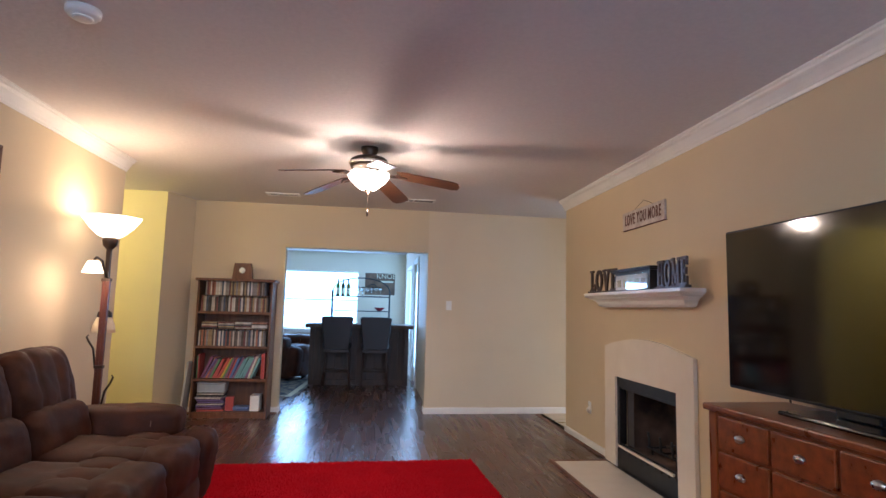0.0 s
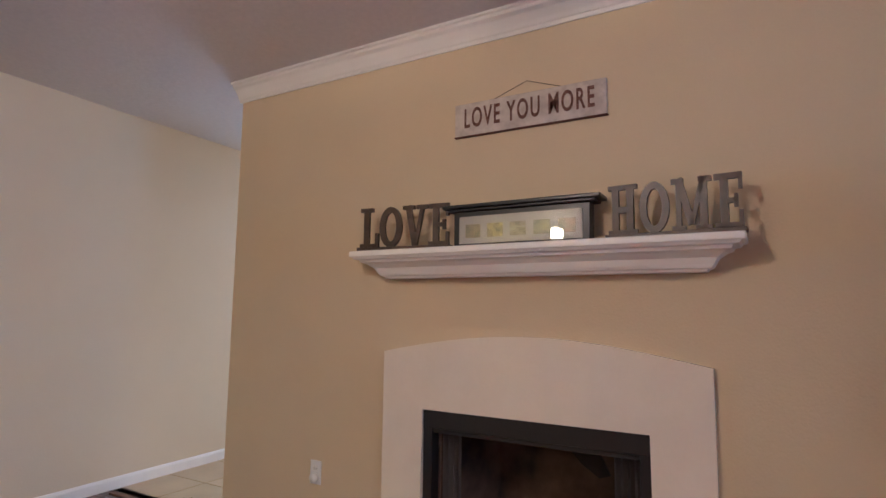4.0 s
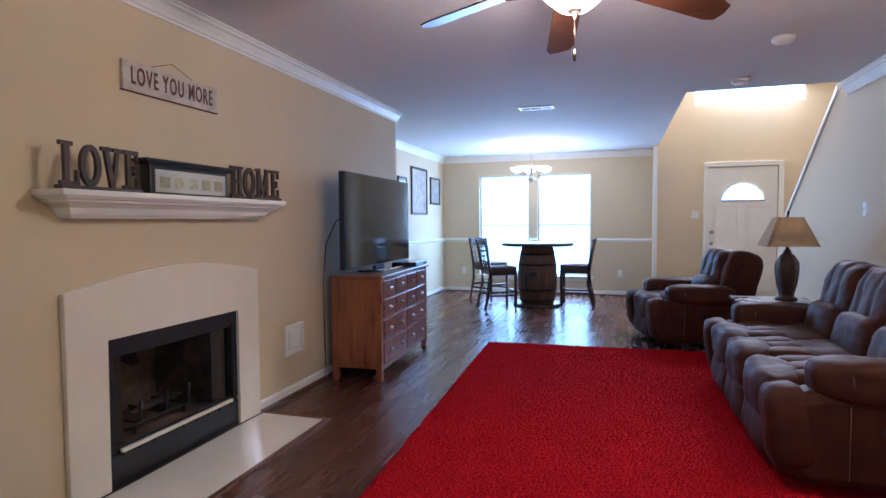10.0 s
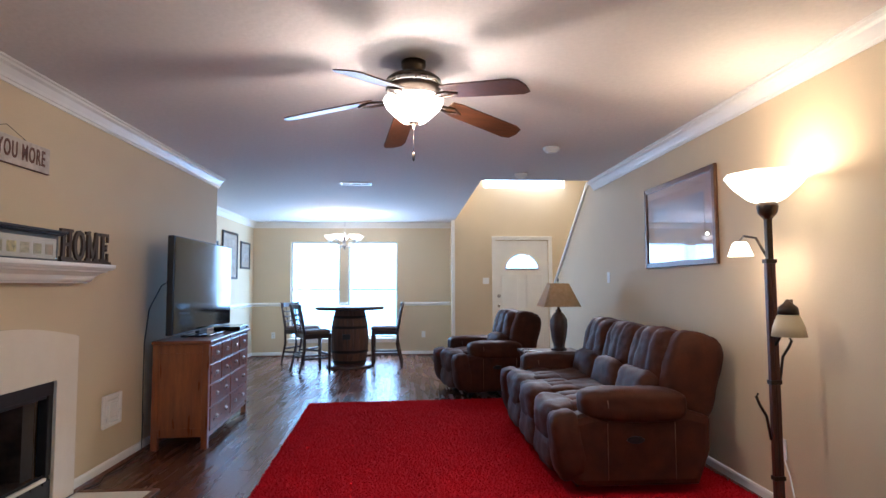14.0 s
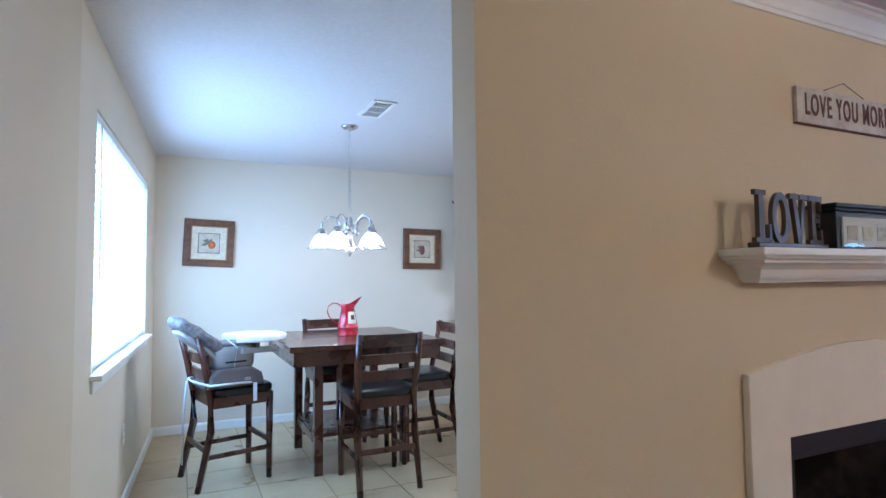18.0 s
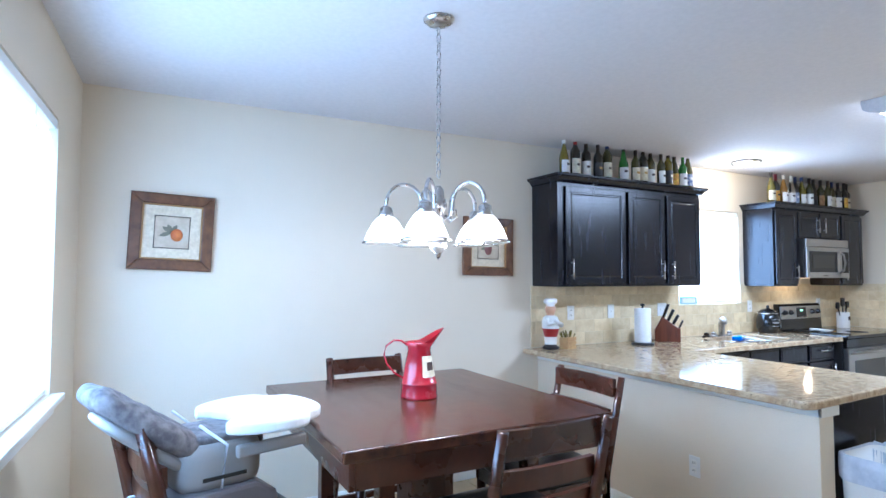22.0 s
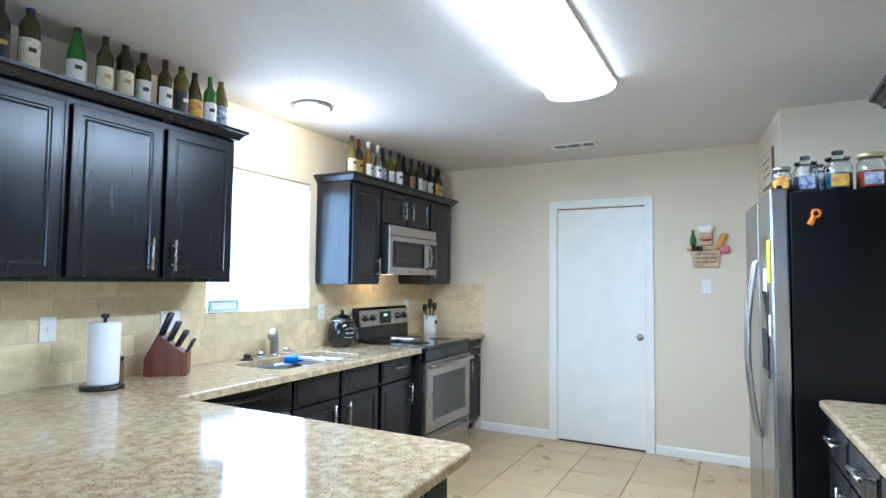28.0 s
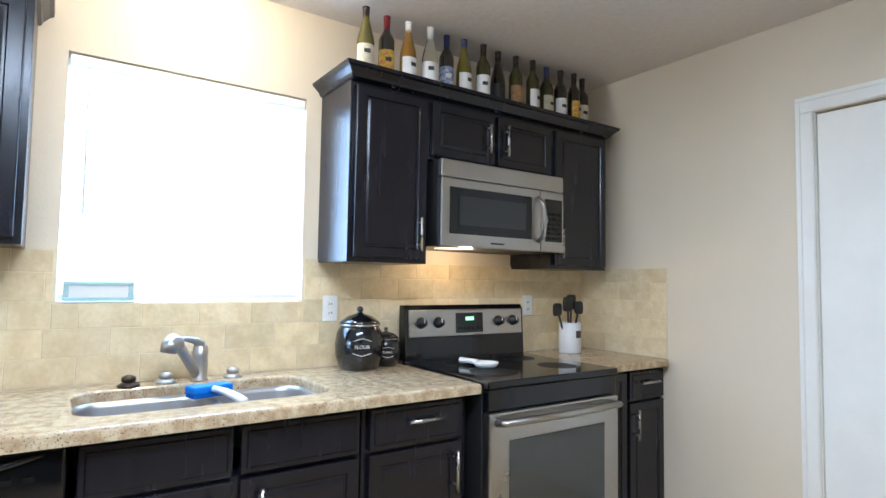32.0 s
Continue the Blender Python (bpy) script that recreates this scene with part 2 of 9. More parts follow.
def lathe(profile, n=24, bm=None, at=(0, 0, 0)):
    """Turns a profile of (radius, height) round z."""
    bm = bm or bmesh.new()
    rings = []
    for r, z in profile:
        r = max(r, 0.0004)
        rings.append([bm.verts.new((at[0] + r * math.cos(2 * math.pi * i / n), at[1] + r * math.sin(2 * math.pi * i / n), at[2] + z)) for i in range(n)])
    for a, b in zip(rings, rings[1:]):
        for i in range(n):
            bm.faces.new((a[i], a[(i + 1) % n], b[(i + 1) % n], b[i]))
    bm.faces.new(rings[0][::-1])
    bm.faces.new(rings[-1])
    for f in bm.faces:
        f.smooth = True
    return bm


def prism(points, depth, bevel=0.0, bm=None):
    """Extrudes a closed outline in (x, z) along +y by depth."""
    bm = bm or bmesh.new()
    a = [bm.verts.new((x, 0, z)) for x, z in points]
    b = [bm.verts.new((x, depth, z)) for x, z in points]
    n = len(a)
    fs = [bm.faces.new(a), bm.faces.new(b[::-1])]
    for i in range(n):
        fs.append(bm.faces.new((a[(i + 1) % n], a[i], b[i], b[(i + 1) % n])))
    if bevel:
        e = [e for f in fs[:2] for e in f.edges]
        bmesh.ops.bevel(bm, geom=list(set(e)), offset=bevel, segments=2, profile=0.5, affect="EDGES")
    bmesh.ops.recalc_face_normals(bm, faces=bm.faces)
    return bm


def tube(points, r, n=8, bm=None, closed=False):
    """A round bar along points; r is one radius or one for each point."""
    bm = bm or bmesh.new()
    pts = [Vector(p) for p in points]
    rings = []
    up = Vector((0, 0, 1))
    for i, p in enumerate(pts):
        if closed:
            d = pts[(i + 1) % len(pts)] - pts[i - 1]
        else:
            d = pts[min(i + 1, len(pts) - 1)] - pts[max(i - 1, 0)]
        d.normalize()
        s = d.cross(up)
        if s.length < 0.05:
            s = d.cross(Vector((1, 0, 0)))
        s.normalize()
        q = s.cross(d)
        rr = r[i] if isinstance(r, (list, tuple)) else r
        rings.append([bm.verts.new(p + rr * (math.cos(2 * math.pi * k / n) * s + math.sin(2 * math.pi * k / n) * q)) for k in range(n)])
    pairs = list(zip(rings, rings[1:]))
    if closed:
        pairs.append((rings[-1], rings[0]))
    for a, b in pairs:
        for k in range(n):
            bm.faces.new((a[k], a[(k + 1) % n], b[(k + 1) % n], b[k]))
    if not closed:
        bm.faces.new(rings[0][::-1])
        bm.faces.new(rings[-1])
    for f in bm.faces:
        f.smooth = True
    bmesh.ops.recalc_face_normals(bm, faces=bm.faces)
    return bm


def cushion(w, d, h, puff=0.35, seg=10, bm=None, m=None, squeeze=2.6):
    """A soft rounded block, w by d by h round its own centre."""
    bm = bm or bmesh.new()
    g = bmesh.ops.create_cube(bm, size=2.0)
    bmesh.ops.subdivide_edges(bm, edges=list({e for v in g["verts"] for e in v.link_edges}), cuts=seg, use_grid_fill=True)
    vs = [v for v in bm.verts if v.tag is False]
    p = squeeze + 2.0
    for v in vs:
        x, y, z = v.co
        k = (abs(x) ** p + abs(y) ** p + abs(z) ** p) ** (1 / p)
        v.co = Vector((x / k * w / 2, y / k * d / 2, z / k * h / 2))
        if m:
            v.co = m @ v.co
        v.tag = True
    for f in bm.faces:
        f.smooth = True
    return bm


def wobble(bm, size, freq, seed=0.0):
    bm.normal_update()
    for v in bm.verts:
        v.co += v.normal * size * (noise.noise(v.co * freq + Vector((seed, seed, seed))))
    return bm


def turn(bm, m):
    bmesh.ops.transform(bm, matrix=m, verts=bm.verts)
    return bm


def mesh(name, bm, mat):
    d = bpy.data.meshes.new(name)
    bm.to_mesh(d)
    bm.free()
    d.materials.append(M[mat] if isinstance(mat, str) else mat)
    return d


def part(name, bm, mat, parent, label=""):
    ob = new(name, mesh(name, bm, mat))
    ob.parent = parent
    return tagged(ob, label=label)


def thing(name, at, label, category, group="", rz=0.0):
    ob = new(name)
    ob.empty_display_size = 0.1
    ob.matrix_world = pose(*at, 0, 0, rz)
    return tagged(ob, label, category, group)


def solo(name, bm, mat, label, category, group="", at=(0, 0, 0), rz=0.0):
    ob = new(name, mesh(name, bm, mat))
    ob.matrix_world = pose(*at, 0, 0, rz)
    return tagged(ob, label, category, group)


def structure(name, bm, mat, label, category="wall"):
    ob = new(name, mesh(name, bm, mat))
    return tagged(ob, label, category, kind="structure")


def text_mesh(body, size, depth=0.0, align="CENTER", bold=0.0, spread=1.0):
    """The built-in font as a mesh in the x-z plane, facing -y."""
    c = bpy.data.curves.new("text", "FONT")
    c.body, c.size, c.extrude, c.align_x, c.align_y = body, size, depth, align, "CENTER"
    c.offset, c.space_character = bold, spread
    ob = bpy.data.objects.new("text", c)
    scene.collection.objects.link(ob)
    dg = bpy.context.evaluated_depsgraph_get()
    me = bpy.data.meshes.new_from_object(ob.evaluated_get(dg))
    bm = bmesh.new()
    bm.from_mesh(me)
    bpy.data.objects.remove(ob)
    bpy.data.meshes.remove(me)
    bpy.data.curves.remove(c)
    return turn(bm, pose(0, 0, 0, 90))

# ---- setting ----
T = 0.14  # wall thickness


def wall(name, x0, y0, x1, y1, mat, label, openings=(), z0=0.0, z1=Z_CEIL):
    """A straight wall block along x or y with openings (from, to, bottom, top) along its length."""
    bm = bmesh.new()
    along_x = abs(x1 - x0) > abs(y1 - y0)
    a, b = (x0, x1) if along_x else (y0, y1)

    def piece(p, q, lo, hi):
        if q - p > 1e-4 and hi - lo > 1e-4:
            if along_x:
                box(p, y0, lo, q, y1, hi, bm=bm)
            else:
                box(x0, p, lo, x1, q, hi, bm=bm)
    at = a
    for f, t, lo, hi in sorted(openings):
        piece(at, f, z0, z1)
        piece(f, t, z0, lo)
        piece(f, t, hi, z1)
        at = t
    piece(at, b, z0, z1)
    return structure(name, bm, mat, label)


OPEN_L, OPEN_R, OPEN_TOP = -0.105, 1.62, 1.955
BREAK = pose(4.2, 7.31, 0, 0, 0, -3.05)  # the breakfast wall runs a little askew
WIN_B = (0.35, 2.40, 0.94, 2.13)
WIN_K = (1.63, 2.515, 1.19, 2.085)
wall("wall_north", -1.34, Y_NORTH, OPEN_R + 0.0, Y_NORTH + T, "wall", "beige painted wall with a cased-free opening to the bar room", [(OPEN_L, OPEN_R, 0, OPEN_TOP)])
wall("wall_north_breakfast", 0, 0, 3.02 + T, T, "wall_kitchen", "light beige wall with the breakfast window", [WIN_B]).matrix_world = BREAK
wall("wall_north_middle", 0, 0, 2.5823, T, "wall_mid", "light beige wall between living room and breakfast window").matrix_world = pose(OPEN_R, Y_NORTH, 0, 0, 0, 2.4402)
wall("wall_hall", -4.0, 6.74, -1.34, 6.74 + T, "wall_hall", "hall wall with yellow lamplight put into its colour")
bm = bmesh.new()
plan = [(-1.338, 6.745), (-1.17, Y_NORTH - 0.001), (-1.338, Y_NORTH - 0.001)]
lo, hi = [[bm.verts.new((x, y, z)) for x, y in plan] for z in (0.0, Z_CEIL)]
bm.faces.new(lo[::-1]), bm.faces.new(hi)
for i in range(3):
    bm.faces.new((lo[i], lo[(i + 1) % 3], hi[(i + 1) % 3], hi[i]))
structure("wall_hall_return", bm, "wall", "short slanting beige wall beside the bookcase")
wall("wall_hall_return_back", -1.34 - T, 6.74 + T, -1.34, Y_NORTH + T, "wall", "short beige wall behind the slanting corner")
wall("wall_left", X_LEFT - T, 0.84, X_LEFT, 5.37, "wall", "beige living room wall behind the sofa")
wall("wall_hall_south", -4.0, 5.37 - T, X_LEFT - T, 5.37, "wall_hall", "hall wall with yellow lamplight put into its colour")
wall("wall_hall_end", -4.0 - T, 5.0, -4.0, 7.0, "wall_hall", "end wall of the hall, yellow lamplight in its colour")
wall("wall_fireplace", X_FIRE, 1.15, X_FIRE + T, 3.90, "wall", "beige chimney breast wall")
wall("wall_fireplace_north", X_FIRE, 4.88, X_FIRE + 0.15, 6.175, "wall", "beige chimney breast wall")
wall("wall_fireplace_top", X_FIRE, 3.90, X_FIRE + T, 4.88, "wall", "beige chimney breast wall over the firebox", z0=0.75)
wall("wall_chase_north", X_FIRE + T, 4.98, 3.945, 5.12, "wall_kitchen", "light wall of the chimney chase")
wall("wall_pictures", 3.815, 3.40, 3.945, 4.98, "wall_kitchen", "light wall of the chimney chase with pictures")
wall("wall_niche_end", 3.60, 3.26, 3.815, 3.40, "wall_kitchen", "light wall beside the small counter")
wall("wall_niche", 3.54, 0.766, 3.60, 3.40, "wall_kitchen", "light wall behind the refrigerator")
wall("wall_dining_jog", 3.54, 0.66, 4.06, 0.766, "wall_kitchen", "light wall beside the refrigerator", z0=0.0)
wall("wall_dining_stub", X_FIRE + T, 1.01, 3.54, 1.15, "wall", "beige wall end beside the dining room")
wall("wall_dining_east", X_DINE, Y_DINE, X_DINE + T, 0.66, "wall", "beige dining room wall with chair rail")
bm = bmesh.new()
plan = [(4.06, Y_KIT), (4.30, Y_KIT), (4.196, 0.766), (4.06, 0.766)]
lo, hi = [[bm.verts.new((x, y, z)) for x, y in plan] for z in (1.99, Z_CEIL)]
bm.faces.new(lo[::-1]), bm.faces.new(hi)
for i in range(4):
    bm.faces.new((lo[i], lo[(i + 1) % 4], hi[(i + 1) % 4], hi[i]))
structure("wall_kitchen_header", bm, "wall_kitchen", "light wall over a passage beside the refrigerator")
structure("wall_passage_side", box(4.06, 0.66, 0, 4.196, 0.766, 1.99), "wall_kitchen", "light wall end beside the refrigerator")
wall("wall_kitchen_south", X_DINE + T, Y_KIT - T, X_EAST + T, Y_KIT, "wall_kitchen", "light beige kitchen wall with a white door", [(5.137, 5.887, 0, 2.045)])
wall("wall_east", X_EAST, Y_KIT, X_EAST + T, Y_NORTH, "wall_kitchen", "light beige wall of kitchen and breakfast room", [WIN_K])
wall("wall_dining_south", 0.15, Y_DINE - T, X_DINE + T, Y_DINE, "wall", "beige dining room wall with two tall windows", [(1.147, 2.077, 0.325, 2.125), (2.224, 3.14, 0.325, 2.125)])
wall("wall_dining_west", 0.03, Y_DINE - T, 0.15, Y_FOYER, "wall", "short beige wall between foyer and dining room", z1=5.0)
wall("wall_foyer", -4.0, Y_FOYER - T, 0.03, Y_FOYER, "wall", "beige foyer wall with the front door", [(-1.616, -0.647, 0, 2.115)], z1=2.8)
wall("wall_foyer_upper", -4.0, Y_FOYER - T, 0.03, Y_FOYER, "wall", "upper beige foyer wall with a transom window", [(-1.94, -0.43, 3.08, 3.66)], z0=2.8, z1=5.0)
wall("wall_foyer_east", 0.10, Y_FOYER, 0.10 + T, 1.18, "wall", "upper foyer wall over the ceiling edge", z0=Z_CEIL + 0.25, z1=5.0)
wall("wall_foyer_north", -2.6, 1.18, 0.10 + T, 1.32, "wall", "upper foyer wall over the ceiling edge", z0=Z_CEIL + 0.25, z1=5.0)
wall("wall_stair", -2.6 - T, Y_FOYER, -2.6, 5.37 - T, "wall", "beige wall behind the staircase", z1=5.0)

bm = bmesh.new()
box(-4.2, 1.18, Z_CEIL, X_EAST + 0.2, Y_NORTH + 0.2, Z_CEIL + 0.25, bm=bm)
box(1.9, Y_NORTH + 0.2, Z_CEIL, X_EAST + 0.2, Y_NORTH + 0.4, Z_CEIL + 0.25, bm=bm)
box(0.10, -3.6, Z_CEIL, X_EAST + 0.2, 1.18, Z_CEIL + 0.25, bm=bm)
structure("ceiling", bm, "ceiling", "off-white knockdown textured ceiling", "ceiling")
structure("ceiling_foyer", box(-4.0, -3.6, 5.0, 0.6, 1.4, 5.1), "ceiling", "high foyer ceiling", "ceiling")

# sub-floors, with planks and tiles laid on them further down
structure("floor_living", box(-4.2, -3.6, -0.10, 3.60, 14.0, -0.006), "gap", "dark underlay between the floor planks", "floor")
structure("floor_kitchen", box(3.60, -3.6, -0.10, 7.5, 7.4, -0.006), "grout", "grey-beige grout bed of the kitchen tiles", "floor")

# ---- trim, doors and windows ----
def frame_at(x, y, z, rz):
    """A wall-mounted thing's pose: its front looks along local -y, its back lies at local y = 0."""
    return pose(x, y, z, 0, 0, rz)


EAST, WEST, SOUTH, NORTH = -90, 90, 180, 0  # rz of a thing hung on that wall, facing the room


def moulding(name, p, q, facing, profile, mat, label, category="trim"):
    """A strip along a wall from p to q (x, y); profile of (out, z) from the wall, facing = unit vector into the room."""
    bm = bmesh.new()
    rings = []
    for at in (p, q):
        rings.append([bm.verts.new((at[0] + facing[0] * o, at[1] + facing[1] * o, z)) for o, z in profile])
    n = len(profile)
    for i in range(n):
        bm.faces.new((rings[0][i], rings[0][(i + 1) % n], rings[1][(i + 1) % n], rings[1][i]))
    bm.faces.new(rings[0])
    bm.faces.new(rings[1][::-1])
    bmesh.ops.recalc_face_normals(bm, faces=bm.faces)
    return structure(name, bm, mat, label, category)


CROWN = [(o * 0.85, Z_CEIL - d * 0.9) for o, d in ((0.001, 0.115), (0.012, 0.115), (0.016, 0.098), (0.024, 0.094), (0.034, 0.075), (0.058, 0.042),
                                                   (0.078, 0.030), (0.082, 0.016), (0.096, 0.012), (0.098, 0.001), (0.001, 0.001))]
BASE = [(0.001, 0.001), (0.014, 0.001), (0.014, 0.060), (0.009, 0.073), (0.001, 0.077)]
SHOE = [(0.0145, 0.0005), (0.028, 0.0005), (0.027, 0.010), (0.021, 0.018), (0.0145, 0.020)]
RAIL = [(o, z + 0.105) for o, z in ((0.001, 0.815), (0.010, 0.815), (0.014, 0.832), (0.028, 0.846), (0.028, 0.858), (0.016, 0.868), (0.010, 0.884), (0.001, 0.884))]
W_, E_, N_, S_ = (-1, 0), (1, 0), (0, 1), (0, -1)
for p, q, f in (((X_FIRE, 1.13), (X_FIRE, 6.19), W_), ((X_LEFT, 1.10), (X_LEFT, 5.37), E_), ((X_DINE, Y_DINE), (X_DINE, 0.66), W_),
                ((0.15, Y_DINE), (X_DINE, Y_DINE), N_)):
    moulding("crown_moulding", p, q, f, CROWN, "trim", "white painted crown moulding")
for p, q, f in (((X_FIRE, 1.16), (X_FIRE, 3.70), W_), ((X_FIRE, 5.10), (X_FIRE, 6.175), W_), ((X_LEFT, 0.84), (X_LEFT, 5.37), E_), ((X_DINE, Y_DINE), (X_DINE, 0.66), W_),
                ((0.15, Y_DINE), (X_DINE, Y_DINE), N_), ((OPEN_R, Y_NORTH), (4.2, 7.31), S_), ((4.2, 7.31), (X_EAST, 7.15), S_), ((-1.165, Y_NORTH), (OPEN_L, Y_NORTH), S_),
                ((X_EAST, 4.13), (X_EAST, Y_NORTH), W_), ((4.10, Y_KIT), (5.064, Y_KIT), N_), ((5.96, Y_KIT), (6.62, Y_KIT), N_), ((-2.6, Y_FOYER), (-1.69, Y_FOYER), N_),
                ((-0.575, Y_FOYER), (0.03, Y_FOYER), N_), ((-1.338, 6.745), (-1.17, Y_NORTH), (0.938, -0.346)), ((OPEN_R, Y_NORTH), (OPEN_R, Y_NORTH + T), W_), ((OPEN_L, Y_NORTH), (OPEN_L, Y_NORTH + T), E_),
                ((-4.0, 6.74), (-1.34, 6.74), S_)):
    moulding("baseboard", p, q, f, BASE, "trim", "white painted baseboard", "baseboard")
    if p[0] < 3.1 and q[0] < 4.1 or p[0] == X_DINE or q[0] == X_DINE:
        moulding("shoe_moulding", p, q, f, SHOE, "bookcase", "dark wood shoe moulding at the floor", "trim")
for p, q, f in (((X_DINE, Y_DINE), (X_DINE, 0.66), W_), ((0.15, Y_DINE), (1.10, Y_DINE), N_), ((3.19, Y_DINE), (X_DINE, Y_DINE), N_), ((2.077, Y_DINE), (2.224, Y_DINE), N_)):
    moulding("chair_rail", p, q, f, RAIL, "trim", "white chair rail moulding")
structure("column_trim", box(0.105, Y_FOYER, 0, 0.165, Y_FOYER + 0.05, Z_CEIL, 0.004), "trim", "white corner trim of the dining room", "trim")


def casing(parent, w, h, d=0.016, wide=0.07):
    """A white casing round a door opening w by h, on local y = 0."""
    part("casing", box(-w / 2 - wide, -d, 0, -w / 2, 0, h, 0.004), "trim", parent)
    part("casing", box(w / 2, -d, 0, w / 2 + wide, 0, h, 0.004), "trim", parent)
    part("head_casing", box(-w / 2 - wide, -d - 0.001, h, w / 2 + wide, 0, h + wide, 0.004), "trim", parent)
    for sx in (-1, 1):
        part("back_band", box(sx * (w / 2 + wide), -d - 0.007, 0, sx * (w / 2 + wide - 0.020), -d - 0.0005, h + wide - 0.020, 0.003), "trim", parent)
        part("inner_bead", box(sx * (w / 2 + 0.004), -d - 0.004, 0, sx * (w / 2 + 0.014), -d - 0.0005, h + 0.003, 0.0015), "trim", parent)
    part("back_band", box(-w / 2 - wide, -d - 0.008, h + wide - 0.020, w / 2 + wide, -d - 0.0015, h + wide, 0.003), "trim", parent)
    part("inner_bead", box(-w / 2 - 0.014, -d - 0.005, h + 0.004, w / 2 + 0.014, -d - 0.0015, h + 0.014, 0.0015), "trim", parent)


def knob(parent, x, z, y=-0.05, r=0.028):
    k = part("door_knob", turn(lathe([(0.0, 0), (r, 0.006), (r * 1.05, 0.018), (r * 0.8, 0.030), (0.011, 0.036), (0.011, 0.052), (0.026, 0.056), (0.026, 0.062)], 20), pose(x, y - 0.012, z, -90)), "nickel", parent, "satin nickel door knob")
    return k


# kitchen door
d1 = new("door_1")
d1.matrix_world = frame_at(5.512, Y_KIT, 0, 180)
tagged(d1, "closed flat white interior door with nickel knob", "door", kind="structure")
part("door_leaf", box(-0.370, 0.012, 0.012, 0.370, 0.050, 2.036, 0.003), "trim", d1)
part("jamb", box(-0.3745, 0.0, 0.0, -0.371, T, 2.045), "trim", d1)
part("jamb", box(0.371, 0.0, 0.0, 0.3745, T, 2.045), "trim", d1)
casing(d1, 0.748, 2.045)
knob(d1, 0.330, 0.935, 0.012)
part("threshold", box(-0.36, 0.005, 0, 0.36, 0.10, 0.010), "espresso", d1, "worn wooden threshold")

# front door
d2 = new("door_2")
d2.matrix_world = frame_at(-1.1315, Y_FOYER, 0, 180)
tagged(d2, "closed white panelled front door with a fanlight", "door", kind="structure")
bm = box(-0.481, 0.02, 0.012, 0.481, 0.064, 2.107, 0.003)
part("door_leaf", bm, "trim", d2)
for sx in (-1, 1):
    for z0, z1 in ((0.18, 0.66), (0.80, 1.50)):
        part("panel", box(sx * 0.23 - 0.155, 0.008, z0, sx * 0.23 + 0.155, 0.022, z1, 0.012), "trim", d2)
        bm = box(sx * 0.23 - 0.185, 0.015, z0 - 0.03, sx * 0.23 + 0.185, 0.0205, z1 + 0.03, 0.004)
        part("panel_moulding", bm, "trim", d2)
pts = [(0.30 * math.cos(a), 1.59 + 0.27 * math.sin(a)) for a in [math.pi * i / 24 for i in range(25)]]
part("fanlight", turn(prism(pts, 0.008), pose(0, 0.012, 0)), "day", d2, "bright half-round fanlight glass")
for i in range(1, 5):
    a = math.pi * i / 5
    part("muntin", tube([(0.09 * math.cos(a), 0.008, 1.59 + 0.08 * math.sin(a)), (0.30 * math.cos(a), 0.008, 1.59 + 0.27 * math.sin(a))], 0.006, 6), "trim", d2)
part("muntin", tube([(0.10 * math.cos(math.pi * i / 12), 0.008, 1.59 + 0.09 * math.sin(math.pi * i / 12)) for i in range(13)], 0.006, 6), "trim", d2)
part("fanlight_frame", tube([(x, 0.008, z) for x, z in pts], 0.014, 8, closed=True), "trim", d2)
casing(d2, 0.97, 2.115)
knob(d2, -0.43, 0.92, 0.02)
part("deadbolt", turn(lathe([(0, 0), (0.03, 0.004), (0.03, 0.022), (0.033, 0.026)], 18), pose(-0.43, -0.006, 1.10, -90)), "nickel", d2, "round nickel deadbolt")


def window(name, at, rz, w, h, label, sill=0.0, bars=(1, 1), back=0.30, sash=True, glow_pane=True):
    """A window in an opening w by h: frame, panes, sill and the bright day behind it."""
    ob = new(name)
    ob.matrix_world = frame_at(*at, rz)
    tagged(ob, label, "window", kind="structure")
    for x0, z0, x1, z1 in ((-w / 2, 0, -w / 2 + 0.035, h), (w / 2 - 0.035, 0, w / 2, h), (-w / 2 + 0.035, 0, w / 2 - 0.035, 0.035), (-w / 2 + 0.035, h - 0.035, w / 2 - 0.035, h)):
        part("window_frame", box(x0, 0.075, z0, x1, 0.115, z1, 0.003), "trim", ob)
    if sash:
        part("meeting_rail", box(-w / 2 + 0.035, 0.08, h / 2 - 0.015, w / 2 - 0.035, 0.112, h / 2 + 0.015, 0.003), "trim", ob)
    p = part("pane", box(-w / 2 + 0.03, 0.094, 0.03, w / 2 - 0.03, 0.098, h - 0.03), "day", ob, "window glass blown out by daylight")
    p.visible_shadow = False
    if sill:
        part("window_sill", box(-w / 2 - 0.05, -sill, -0.028, w / 2 + 0.05, 0.08, -0.002, 0.006), "trim", ob)
        part("apron", box(-w / 2 - 0.03, -0.014, -0.085, w / 2 + 0.03, 0, -0.03, 0.004), "trim", ob)
    return ob


window("window_1", (1.612, Y_DINE, 0.325), 180, 0.93, 1.80, "tall white dining room window, bright with daylight", sill=0.04)
window("window_2", (2.682, Y_DINE, 0.325), 180, 0.916, 1.80, "tall white dining room window, bright with daylight", sill=0.04)
w3 = window("window_3", BREAK @ Vector((1.375, 0, 0.94)), -3.05, 2.05, 1.19, "wide breakfast window behind a closed white blind", sill=0.05)
w4 = window("window_4", (X_EAST, 2.0725, 1.19), -90, 0.885, 0.895, "kitchen window behind a closed white blind", sash=False)
